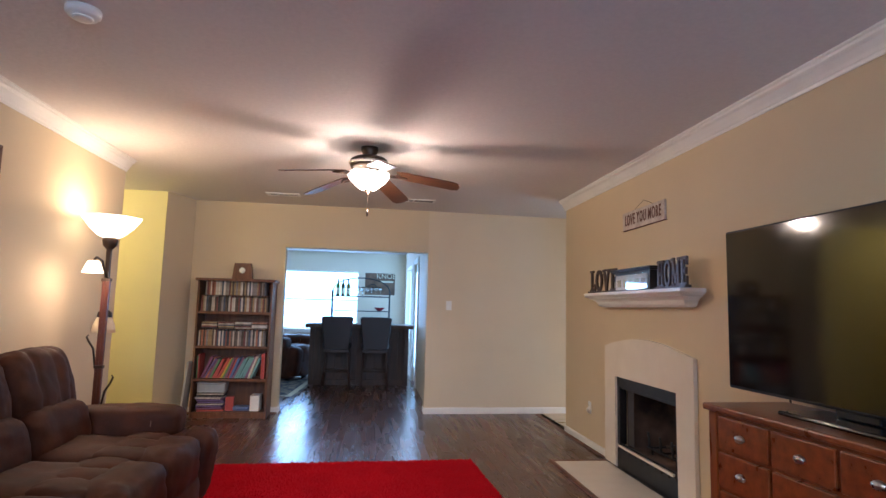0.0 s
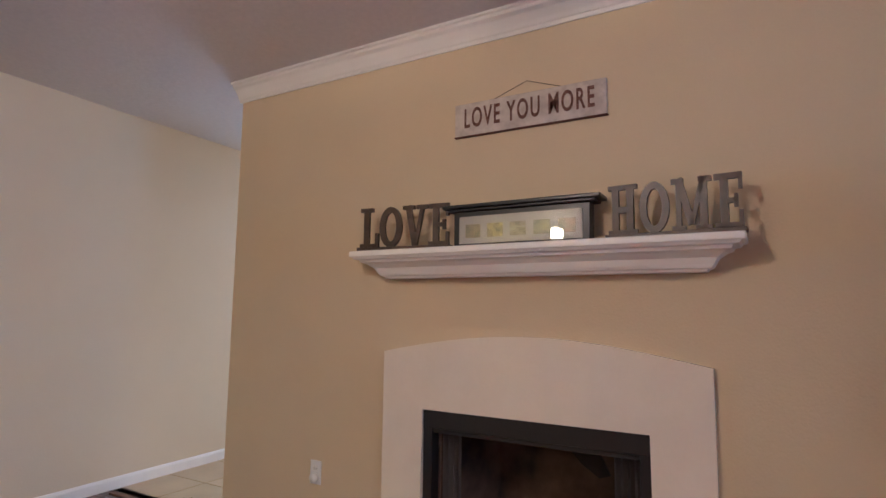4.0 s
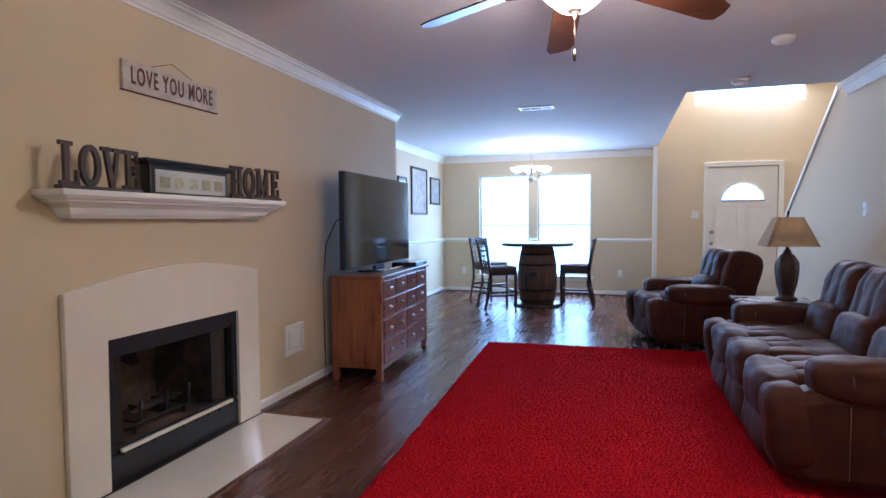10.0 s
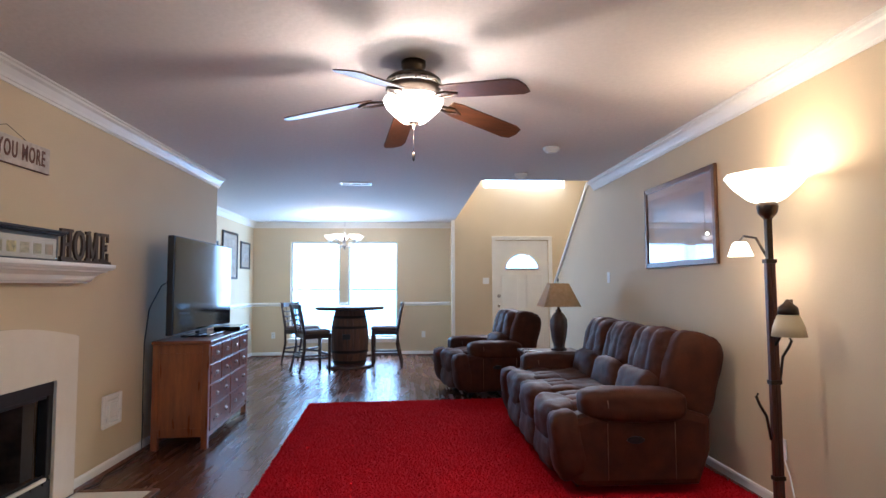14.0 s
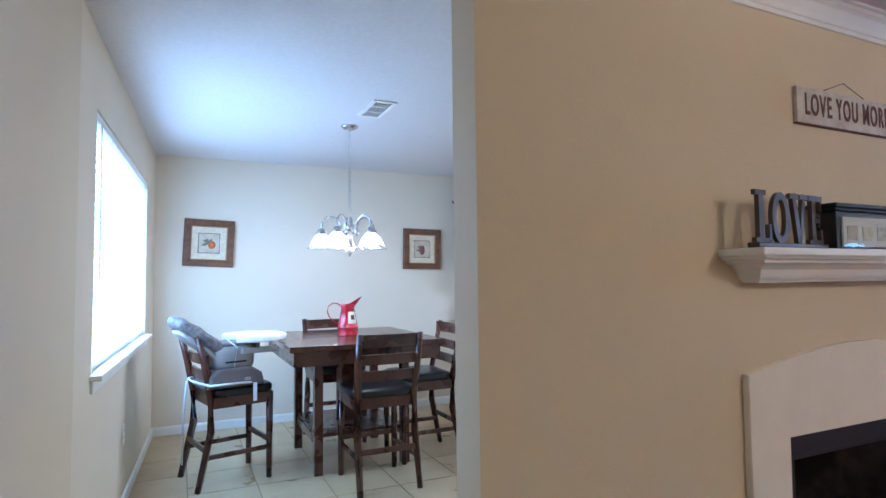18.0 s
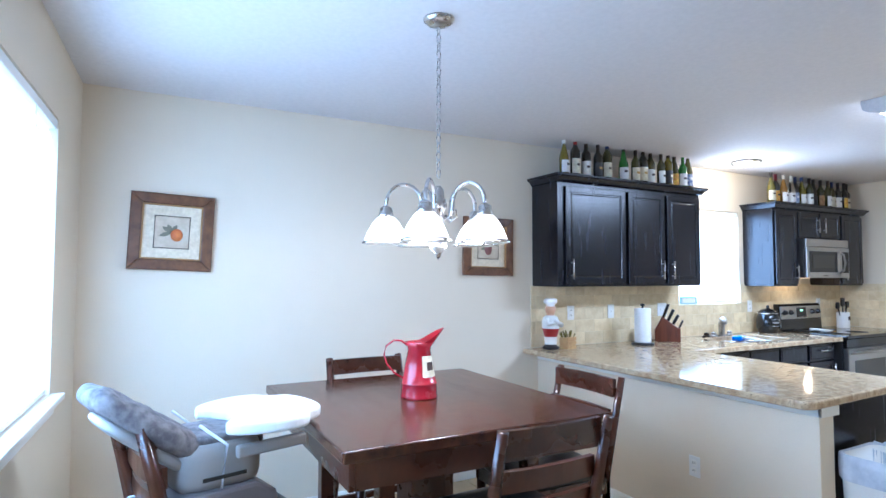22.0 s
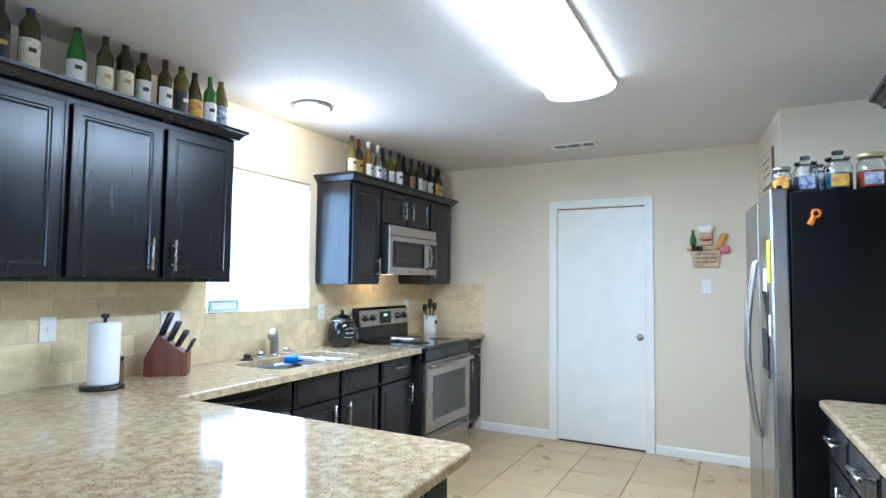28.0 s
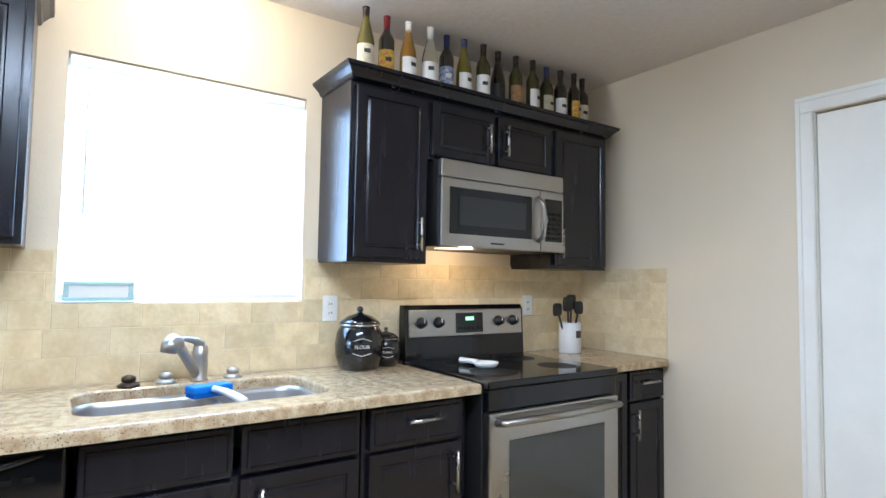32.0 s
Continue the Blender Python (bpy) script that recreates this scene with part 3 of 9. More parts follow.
window("window_5", (-1.185, Y_FOYER, 3.08), 180, 1.51, 0.58, "transom window high over the front door", sash=False)


# slats emit by themselves, standing in for daylight through the closed blind
M["blind_glow"] = glow("blind_daylight_glow", (0.62, 0.83, 1.0, 1), 1.9)


def blind(name, at, rz, w, h, label, pitch=0.045):
    ob = thing(name, at, label, "blind", rz=rz)
    part("headrail", box(-w / 2, -0.01, h - 0.045, w / 2, 0.045, h - 0.004, 0.005), "blind", ob)
    n = int((h - 0.06) / pitch)
    slat = mesh("slat", turn(box(-w / 2 + 0.006, -0.024, -0.0012, w / 2 - 0.006, 0.024, 0.0012), pose(0, 0, 0, 68)), "blind_glow")
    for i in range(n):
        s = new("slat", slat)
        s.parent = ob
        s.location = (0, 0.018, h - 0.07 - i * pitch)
    part("bottom_rail", box(-w / 2 + 0.004, 0.0, 0.006, w / 2 - 0.004, 0.034, 0.026, 0.004), "blind", ob)
    for sx in (-0.3, 0.3):
        part("cord", tube([(sx * w, -0.012, 0.02), (sx * w, -0.012, h - 0.04)], 0.0016, 5), "blind", ob)
    part("wand", tube([(-w / 2 + 0.06, -0.02, h - 0.05), (-w / 2 + 0.062, -0.022, h * 0.35)], 0.004, 6), "white_plastic", ob)
    return ob


blind("window_blind", BREAK @ Vector((1.375, 0.012, 0.942)), -3.05, 2.03, 1.185, "closed white breakfast window blind, daylight added as glowing slats")
blind("window_blind", (X_EAST + 0.012, 2.0725, 1.192), -90, 0.875, 0.89, "closed white kitchen window blind, daylight added as glowing slats", 0.025)


def plate(x, y, z, rz, label, category, kind="outlet", double=False):
    ob = thing("wall_" + kind, (x, y, z), label, category, "wall plates", rz)
    w = 0.115 if double else 0.07
    part("cover_plate", box(-w / 2, -0.006, -0.057, w / 2, 0, 0.057, 0.003), "white_plastic", ob)
    for cx in ((-0.024, 0.024) if double else (0,)):
        if kind == "outlet":
            for dz in (-0.02, 0.02):
                part("receptacle", box(cx - 0.016, -0.009, dz - 0.014, cx + 0.016, -0.006, dz + 0.014, 0.003), "trim", ob)
                for sx in (-0.006, 0.006):
                    part("slot", box(cx + sx - 0.0015, -0.0096, dz - 0.006, cx + sx + 0.0015, -0.0091, dz + 0.005), "black_plastic", ob)
        else:
            part("toggle", box(cx - 0.006, -0.016, -0.010, cx + 0.006, -0.006, 0.012, 0.003), "trim", ob)
    return ob


ob = plate(X_FIRE, 5.505, 0.375, EAST, "white outlet with a plug-in on the fireplace wall", "outlet")
part("plug_in", turn(lathe([(0, 0), (0.022, 0), (0.024, 0.006), (0.021, 0.018), (0.012, 0.024), (0, 0.025)], 18), pose(0, -0.009, -0.022, 90)), "trim", ob, "round white plug-in freshener")
plate(1.892, Y_NORTH, 1.31, NORTH, "white light switch on the beige wall", "switch", "switch")
plate(X_LEFT, 1.52, 1.37, WEST, "white light switch on the living room wall", "switch", "switch")
plate(X_LEFT, 4.29, 0.36, WEST, "white outlet with a lamp plug", "outlet")
plate(-0.463, Y_FOYER, 1.375, SOUTH, "white double light switch beside the front door", "switch", "switch", True)
plate(4.672, Y_KIT, 1.369, SOUTH, "white light switch under a wall plaque", "switch", "switch")
plate(0.665, Y_DINE, 0.385, SOUTH, "white outlet under the chair rail", "outlet")
plate(3.44, Y_DINE, 0.385, SOUTH, "white outlet under the chair rail", "outlet")
plate(*(BREAK @ Vector((1.33, 0, 0.44))), -3.05, "white outlet below the breakfast window", "outlet")
for y, k, dbl in ((3.80, "outlet", False), (3.365, "switch", False), (2.75, "switch", True), (1.50, "outlet", False), (0.30, "outlet", False)):
    plate(X_EAST - 0.012, y, 1.156, EAST, "white wall plate on the tiled backsplash", "outlet" if k == "outlet" else "switch", k, dbl)


# grey sheet set behind the slats in place of the open duct
M["vent_back"] = material("vent_backing_grey", srgb(84, 84, 88), 0.8)


def vent(x, y, z, rz, w=0.36, d=0.16):
    ob = thing("ceiling_vent", (x, y, z), "white metal ceiling air vent", "vent", "ceiling vents", rz)
    part("backing", box(-w / 2 + 0.02, -d / 2 + 0.02, -0.004, w / 2 - 0.02, d / 2 - 0.02, -0.001), "vent_back", ob)
    for x0, y0, x1, y1 in ((-w / 2, -d / 2, w / 2, -d / 2 + 0.025), (-w / 2, d / 2 - 0.025, w / 2, d / 2), (-w / 2, -d / 2 + 0.025, -w / 2 + 0.025, d / 2 - 0.025), (w / 2 - 0.025, -d / 2 + 0.025, w / 2, d / 2 - 0.025),
                           (-w / 6 - 0.008, -d / 2 + 0.025, -w / 6 + 0.008, d / 2 - 0.025), (w / 6 - 0.008, -d / 2 + 0.025, w / 6 + 0.008, d / 2 - 0.025)):
        part("frame", box(x0, y0, -0.010, x1, y1, 0.0, 0.002), "trim", ob)
    for i in range(15):
        sx = -w / 2 + 0.04 + i * (w - 0.08) / 14
        part("slat", turn(box(-0.0012, -d / 2 + 0.025, -0.009, 0.0012, d / 2 - 0.025, 0.004), pose(sx, 0, -0.003, 0, 35)), "trim", ob)


for v in ((1.53, 0.93, 0), (-0.07, 6.56, 0), (1.43, 6.54, 0), (5.14, 5.77, 0), (5.58, 0.40, 0)):
    vent(v[0], v[1], Z_CEIL - 0.001, v[2])

# staircase rising behind the sloping wall end
bm = prism([(0.84, 0.0), (0.84, Z_CEIL - 0.004), (0.80, Z_CEIL - 0.03), (-1.05, 1.09), (-1.05, 0.0)], T)
structure("wall_stair_slope", turn(bm, pose(X_LEFT, 0, 0, 0, 0, 90)), "wall", "beige wall with a sloping top along the staircase")
bm = prism([(0.88, Z_CEIL + 0.045), (-1.09, 1.085), (-1.09, 1.035), (0.88, Z_CEIL - 0.015)], T + 0.04)
structure("stair_cap", turn(bm, pose(X_LEFT + 0.02, 0, 0, 0, 0, 90)), "trim", "white sloping cap along the staircase wall", "trim")

# ---- living room ----
# fireplace
fp = thing("fireplace", (X_FIRE, 4.40, 0), "built-in fireplace with arched cream marble surround and black metal firebox", "fireplace", rz=EAST)
arch = [(-0.692, 0.0), (-0.482, 0.0), (-0.482, 0.745), (0.482, 0.745), (0.482, 0.0), (0.692, 0.0), (0.692, 0.985)]
arch += [(0.692 - 1.384 * i / 20, 0.985 + 0.085 * math.sin(math.pi * i / 20)) for i in range(1, 20)] + [(-0.692, 0.985)]
part("surround", turn(prism(arch, 0.03, 0.005), pose(0, -0.031, 0)), "surround", fp)
fb = part("firebox", box(-0.482, 0.0, 0.0, 0.482, 0.012, 0.20, 0.002), "black_metal", fp)
part("soot_stain", turn(wobble(prism([(0.02, 0.47), (0.10, 0.41), (0.14, 0.44), (0.10, 0.52), (0.13, 0.62), (0.18, 0.72), (-0.26, 0.72), (-0.20, 0.60), (-0.10, 0.62), (-0.04, 0.54)], 0.002), 0.03, 9), pose(0.06, 0.494, 0)), "black_metal", fp, "black soot stain")
part("back_wall", box(-0.36, 0.50, 0.16, 0.36, 0.52, 0.74), "firebrick", fp, "soot-stained brick back")
for sx in (-1, 1):
    part("side_wall", turn(box(-0.01, 0.06, 0.16, 0.01, 0.56, 0.74), pose(sx * 0.45, 0, 0, 0, 0, sx * 12)), "firebrick", fp)
    part("frame_side", box(sx * 0.482, -0.012, 0.19, sx * 0.436, 0.05, 0.745, 0.004), "black_metal", fp)
part("frame_top", box(-0.482, -0.014, 0.66, 0.482, 0.05, 0.745, 0.004), "black_metal", fp)
part("hood", box(-0.436, -0.004, 0.640, 0.436, 0.05, 0.66, 0.004), "black_metal", fp)
part("firebox_floor", box(-0.44, 0.02, 0.15, 0.44, 0.52, 0.17), "firebrick", fp)
part("firebox_roof", box(-0.47, 0.05, 0.725, 0.47, 0.53, 0.735), "black_metal", fp)
part("louver", box(-0.482, -0.012, 0.0, 0.482, 0.0, 0.165, 0.003), "black_metal", fp)
part("trim_bar", box(-0.415, -0.03, 0.172, 0.415, -0.008, 0.192, 0.004), "surround", fp, "pale bar under the opening")
for i in range(9):
    part("hinge_tab", box(-0.40 + i * 0.1, -0.020, 0.150, -0.35 + i * 0.1, -0.0125, 0.168), "black_metal", fp)
M["screen_mesh"] = material("screen_mesh", srgb(128, 120, 116), 0.55, 0.3, bump=0.8, bump_scale=320)
for sx in (-1, 1):
    # wire curtain drawn aside, hanging in folds
    bm = bmesh.new()
    prev = None
    for i in range(17):
        x, y = sx * (0.434 - 0.105 * i / 16), 0.062 + 0.010 * math.sin(i * 1.57)
        pair = [bm.verts.new((x, y, 0.19)), bm.verts.new((x, y, 0.655))]
        if prev:
            bm.faces.new((prev[0], pair[0], pair[1], prev[1]))
        prev = pair
    bmesh.ops.solidify(bm, geom=list(bm.faces), thickness=0.002)
    part("mesh_screen", bm, "screen_mesh", fp, "drawn-back wire mesh curtain")
part("curtain_rod", tube([(-0.436, 0.062, 0.655), (0.436, 0.062, 0.655)], 0.004, 6), "black_metal", fp)
for z, y, half in ((0.215, 0.14, 0.25), (0.225, 0.34, 0.22)):
    part("grate_bar", tube([(-half, y, z), (half, y, z)], 0.010, 8), "black_metal", fp)
for x in (-0.17, 0.01, 0.18):
    part("grate_finger", tube([(x, 0.38, 0.235), (x, 0.14, 0.225), (x, 0.11, 0.24), (x, 0.10, 0.345)], 0.009, 8), "black_metal", fp)
for x in (-0.18, 0.18):
    for y in (0.14, 0.34):
        part("grate_leg", tube([(x, y, 0.168), (x, y, 0.222)], 0.009, 6), "black_metal", fp)
part("charred_log", turn(wobble(cushion(0.40, 0.05, 0.035, seg=8, squeeze=0.6), 0.012, 16), pose(0.08, 0.24, 0.248, 0, 0, 4)), material("charred_wood", srgb(70, 52, 44), 0.9, second=srgb(30, 26, 26), scale=20, bump=0.6, bump_scale=60), fp, "half-burnt log on the grate")

h = thing("hearth", (X_FIRE, 4.37, 0), "flush cream marble hearth slab edged with dark wood", "hearth", rz=EAST)
part("slab", box(-0.665, -0.505, -0.004, 0.665, -0.033, 0.010, 0.002), "surround", h)
part("edge_strip", box(-0.70, -0.54, -0.004, 0.70, -0.507, 0.014, 0.003), "bookcase", h)
for sx in (-1, 1):
    part("edge_strip", box(sx * 0.70, -0.507, -0.004, sx * 0.667, -0.03, 0.014, 0.003), "bookcase", h)

mt = thing("mantel_shelf", (X_FIRE, 4.391, 1.317), "white painted mantel shelf with stepped moulding", "shelf", rz=EAST)
prof = [(0.0, 0.0), (0.035, 0.0), (0.040, 0.012), (0.052, 0.016), (0.060, 0.030), (0.072, 0.060), (0.100, 0.085), (0.118, 0.092), (0.122, 0.106), (0.140, 0.110), (0.148, 0.122)]
bm = bmesh.new()
prev = None
for o, z in [(o, z * 0.76) for o, z in prof]:
    hw = 0.642 + o
    ring = [bm.verts.new(c) for c in ((-hw, 0, z), (-hw, -o - 0.03, z), (hw, -o - 0.03, z), (hw, 0, z))]
    if prev:
        for i in range(4):
            bm.faces.new((prev[i], prev[(i + 1) % 4], ring[(i + 1) % 4], ring[i]))
    else:
        bm.faces.new(ring[::-1])
    prev = ring
bm.faces.new(prev)
bmesh.ops.recalc_face_normals(bm, faces=bm.faces)
part("moulding", bm, "trim", mt)
part("shelf_top", box(-0.804, -0.182, 0.0935, 0.804, 0, 0.121, 0.006), "trim", mt)
Z_MANTEL = 1.317 + 0.1215

M["letter"] = material("dark_bronze_letters", srgb(82, 62, 47), 0.40, second=srgb(56, 42, 33), scale=14, bump=0.2)


def slab_letter(ch, bm, x, h):
    """A blocky serif letter drawn with strokes, standing on z = 0 with its left edge at x; returns its width."""
    s, t = h * 0.22, h * 0.12
    d0, d1 = -0.008, 0.008

    def bar(p, q, w=s * 0.8):
        p, q = Vector((p[0], 0, p[1])), Vector((q[0], 0, q[1]))
        v = (q - p).normalized()
        n = Vector((-v.z, 0, v.x)) * w / 2
        c = [p + n, p - n, q - n, q + n]
        a = [bm.verts.new((k.x, d0, k.z)) for k in c]
        b = [bm.verts.new((k.x, d1, k.z)) for k in c]
        fs = [bm.faces.new(a), bm.faces.new(b[::-1])] + [bm.faces.new((a[(i + 1) % 4], a[i], b[i], b[(i + 1) % 4])) for i in range(4)]

    def serif(cx, z, w):
        bar((cx - w / 2, z), (cx + w / 2, z), t * 0.8)
    e = t * 0.4
    if ch == "L":
        w = h * 0.62
        bar((x + s, 0), (x + s, h)); serif(x + s, h - e, s * 1.9); bar((x, e), (x + w, e), t * 0.9); bar((x + w - e, 0), (x + w - e, h * 0.36), t * 0.8)
    elif ch == "O":
        w = h * 0.74
        n = 28
        for i in range(n):
            a, b = 2 * math.pi * i / n, 2 * math.pi * (i + 1) / n
            k = [(1.0, a), (1.0, b)]
            po = [(x + w / 2 + w / 2 * math.cos(u), h / 2 + h / 2 * math.sin(u)) for _, u in k]
            pi_ = [(x + w / 2 + w * 0.26 * math.cos(u), h / 2 + h * 0.36 * math.sin(u)) for _, u in k]
            q = [po[0], po[1], pi_[1], pi_[0]]
            f = [bm.verts.new((c[0], d0, c[1])) for c in q]
            g = [bm.verts.new((c[0], d1, c[1])) for c in q]
            bm.faces.new(f); bm.faces.new(g[::-1])
            for j in (0, 2):
                bm.faces.new((f[(j + 1) % 4], f[j], g[j], g[(j + 1) % 4]))
    elif ch == "V":
        w = h * 0.78
        bar((x + s * 0.7, h), (x + w / 2, 0), s * 0.75); bar((x + w - s * 0.7, h), (x + w / 2, 0), s * 0.5); serif(x + s * 0.8, h - e, s * 1.7); serif(x + w - s * 0.8, h - e, s * 1.6)
    elif ch == "E":
        w = h * 0.62
        bar((x + s, 0), (x + s, h)); bar((x, e), (x + w, e), t * 0.9); bar((x, h - e), (x + w, h - e), t * 0.9); bar((x + s, h / 2), (x + w * 0.78, h / 2), t * 0.8)
        bar((x + w - e, 0), (x + w - e, h * 0.32), t * 0.7); bar((x + w - e, h), (x + w - e, h * 0.70), t * 0.7); bar((x + w * 0.76, h * 0.38), (x + w * 0.76, h * 0.62), t * 0.7)
    elif ch == "H":
        w = h * 0.78
        for cx in (x + s * 0.9, x + w - s * 0.9):
            bar((cx, 0), (cx, h)); serif(cx, e, s * 1.7); serif(cx, h - e, s * 1.7)
        bar((x + s, h / 2), (x + w - s, h / 2), t)
    elif ch == "M":
        w = h * 0.95
        bar((x + s * 0.8, 0), (x + s * 0.8, h), s * 0.55); bar((x + w - s * 0.9, 0), (x + w - s * 0.9, h)); bar((x + s * 0.8, h), (x + w / 2, h * 0.12), s * 0.75); bar((x + w / 2, h * 0.12), (x + w - s * 0.9, h), s * 0.5)
        serif(x + s * 0.8, e, s * 1.5); serif(x + w - s * 0.9, e, s * 1.7); serif(x + s * 0.7, h - e, s * 1.3); serif(x + w - s * 0.7, h - e, s * 1.4)
    return w


def word(name, chars, y, rz, label, h=0.185, width=0.465):
    ob = thing(name, (X_FIRE - 0.105, y, Z_MANTEL + 0.0005), label, "sign", "mantel words", EAST + rz)
    total = sum({"L": .62, "O": .74, "V": .78, "E": .62, "H": .78, "M": .95}[c] for c in chars) * h
    squeeze = min(1.0, (width - 0.035) / total)
    x = -width / 2 + 0.008
    for c in chars:
        bm = bmesh.new()
        w = slab_letter(c, bm, 0.0, h) * squeeze
        bmesh.ops.recalc_face_normals(bm, faces=bm.faces)
        part("letter", turn(bm, pose(x, 0, 0.016) @ Matrix.Diagonal((squeeze, 1, 1, 1))), "letter", ob)
        x += w + 0.006
    part("base", box(-width / 2, -0.022, 0.0, width / 2, 0.022, 0.018, 0.003), "letter", ob)


word("love_letters", "LOVE", 4.945, 6, "dark bronze letters spelling LOVE on a base strip")
word("home_letters", "HOME", 3.815, -5, "dark bronze letters spelling HOME on a base strip")

pf = thing("photo_frame", (X_FIRE - 0.085, 4.39, Z_MANTEL + 0.0005), "black wooden frame with cornice holding five small photographs", "frame", rz=EAST)
part("frame_body", box(-0.29, -0.03, 0.0, 0.29, 0.03, 0.148, 0.003), "black_plastic", pf)
part("cornice", box(-0.315, -0.045, 0.148, 0.315, 0.045, 0.160, 0.004), "black_plastic", pf)
part("cornice", box(-0.335, -0.058, 0.160, 0.335, 0.058, 0.176, 0.004), "black_plastic", pf)
M["mat_board"] = material("white_mat_board", srgb(192, 188, 178), 0.25, fine=0.03)
part("mat", box(-0.262, -0.0335, 0.012, 0.262, -0.0302, 0.126), material("grey_mat_board", srgb(156, 150, 138), 0.5, fine=0.05), pf)
for i in range(5):
    c = [(150, 136, 104), (186, 172, 116), (160, 156, 132), (140, 138, 90), (146, 116, 96)][i]
    part("photograph", box(-0.232 + i * 0.1, -0.0350, 0.036, -0.164 + i * 0.1, -0.0337, 0.092), material("faded_photo", srgb(*c), 0.2, second=srgb(104, 100, 78), scale=30, fine=0.5), pf, "small faded landscape photograph")
part("glass", box(-0.262, -0.0372, 0.012, 0.262, -0.0358, 0.126), glass("picture_glass", rough=0.01), pf).visible_shadow = False

sg = thing("wall_sign", (X_FIRE, 4.393, 1.952), "white plank sign with brown words LOVE YOU MORE", "sign", rz=EAST)
M["sign_white"] = material("chalky_white_board", srgb(206, 196, 184), 0.7, second=srgb(180, 168, 156), scale=18)
M["sign_brown"] = material("brown_lettering", srgb(84, 48, 38), 0.7, second=srgb(120, 84, 70), scale=60)
part("board", box(-0.34, -0.020, 0, 0.34, -0.002, 0.148, 0.003), "sign_white", sg)
bm = text_mesh("LOVE YOU MORE", 0.112, 0.0012, bold=0.0018, spread=1.22)
part("lettering", turn(bm, pose(0, -0.0215, 0.074) @ Matrix.Diagonal((0.575, 1, 1.10, 1))), "sign_brown", sg, "brown capital letters")
part("edge_band", box(-0.343, -0.021, -0.004, 0.343, -0.001, 0.0, 0.001), "sign_brown", sg)
part("wire", tube([(-0.16, -0.006, 0.148), (0.0, -0.005, 0.205), (0.16, -0.006, 0.148)], 0.0015, 5), "black_metal", sg)

gp = thing("access_panel", (X_FIRE, 3.248, 0.307), "small white framed access door on the fireplace wall", "panel", rz=EAST)
part("back_plate", box(-0.10, -0.008, 0.02, 0.10, 0, 0.208), "trim", gp)
for x0, z0, x1, z1 in ((-0.125, 0, -0.092, 0.228), (0.092, 0, 0.125, 0.228), (-0.092, 0, 0.092, 0.030), (-0.092, 0.198, 0.092, 0.228)):
    part("frame", box(x0, -0.022, z0, x1, 0, z1, 0.007), "trim", gp)
part("door", box(-0.082, -0.022, 0.038, 0.084, -0.0085, 0.190, 0.006), "trim", gp)
for x0, z0, x1, z1 in ((-0.062, 0.056, -0.048, 0.172), (0.050, 0.056, 0.064, 0.172), (-0.048, 0.056, 0.050, 0.070), (-0.048, 0.158, 0.050, 0.172)):
    part("field_moulding", box(x0, -0.030, z0, x1, -0.0225, z1, 0.003), "trim", gp)
part("knob", turn(lathe([(0, 0), (0.009, 0.003), (0.008, 0.010), (0.004, 0.014)], 12), pose(0.045, -0.048, 0.107, -90)), "white_plastic", gp)
for z in (0.06, 0.15):
    part("hinge", box(-0.096, -0.030, z - 0.012, -0.078, -0.0225, z + 0.012, 0.003), "white_plastic", gp)
cable = solo("power_cable", tube([(2.97, 3.66, 0.008), (2.93, 3.55, 0.008), (2.97, 3.42, 0.010), (2.94, 3.25, 0.008), (2.975, 3.02, 0.010), (2.98, 2.87, 0.03), (2.988, 2.84, 0.3)], 0.0045, 6), "black_plastic", "black cable lying along the baseboard", "cable")
solo("power_cable", tube([(2.995, 5.50, 0.012), (2.990, 5.20, 0.013), (2.985, 5.03, 0.018), (2.985, 4.60, 0.015), (2.988, 4.0, 0.015), (2.985, 3.68, 0.012)], 0.004, 6), "black_plastic", "black cable lying along the back of the hearth", "cable")


# dresser with drawers
def cup_pull(parent, x, y, z):
    bm = lathe([(0.021, 0), (0.020, 0.010), (0.012, 0.017), (0.0, 0.019)], 14)
    part("cup_pull", turn(bm, pose(x, y, z, 90) @ Matrix.Diagonal((1.25, 0.8, 1, 1))), "nickel", parent, "pewter drawer pull")


dr = thing("dresser", (2.985, 2.12, 0), "honey-stained pine chest of drawers with pewter pulls", "dresser", rz=EAST + 3.5)
L, D, H = 1.38, 0.43, 0.86
part("top", box(-L / 2 - 0.02, -D - 0.02, H - 0.03, L / 2 + 0.02, 0.005, H, 0.008), "dresser", dr)
part("back_panel", box(-L / 2 + 0.03, -0.02, 0.12, L / 2 - 0.03, 0, H - 0.03), "dresser_side", dr)
for sx in (-1, 1):
    x0, x1 = (-L / 2, -L / 2 + 0.022) if sx < 0 else (L / 2 - 0.022, L / 2)
    part("side_panel", box(x0 + 0.004, -D + 0.05, 0.12, x1 - 0.004, -0.04, H - 0.03), "dresser_side", dr)
    for y0 in (-D, -0.05):
        part("leg", box(x0 if sx < 0 else x1 - 0.05, y0, 0, x0 + 0.05 if sx < 0 else x1, y0 + 0.05, H - 0.03, 0.004), "dresser_side", dr)
    part("side_rail", box(x0, -D + 0.05, 0.10, x1, -0.05, 0.17, 0.003), "dresser_side", dr)
    part("side_rail", box(x0, -D + 0.05, H - 0.10, x1, -0.05, H - 0.03, 0.003), "dresser_side", dr)
part("carcass_front", box(-L / 2 + 0.05, -D + 0.012, 0.11, L / 2 - 0.05, -D + 0.03, H - 0.03), "dresser", dr)
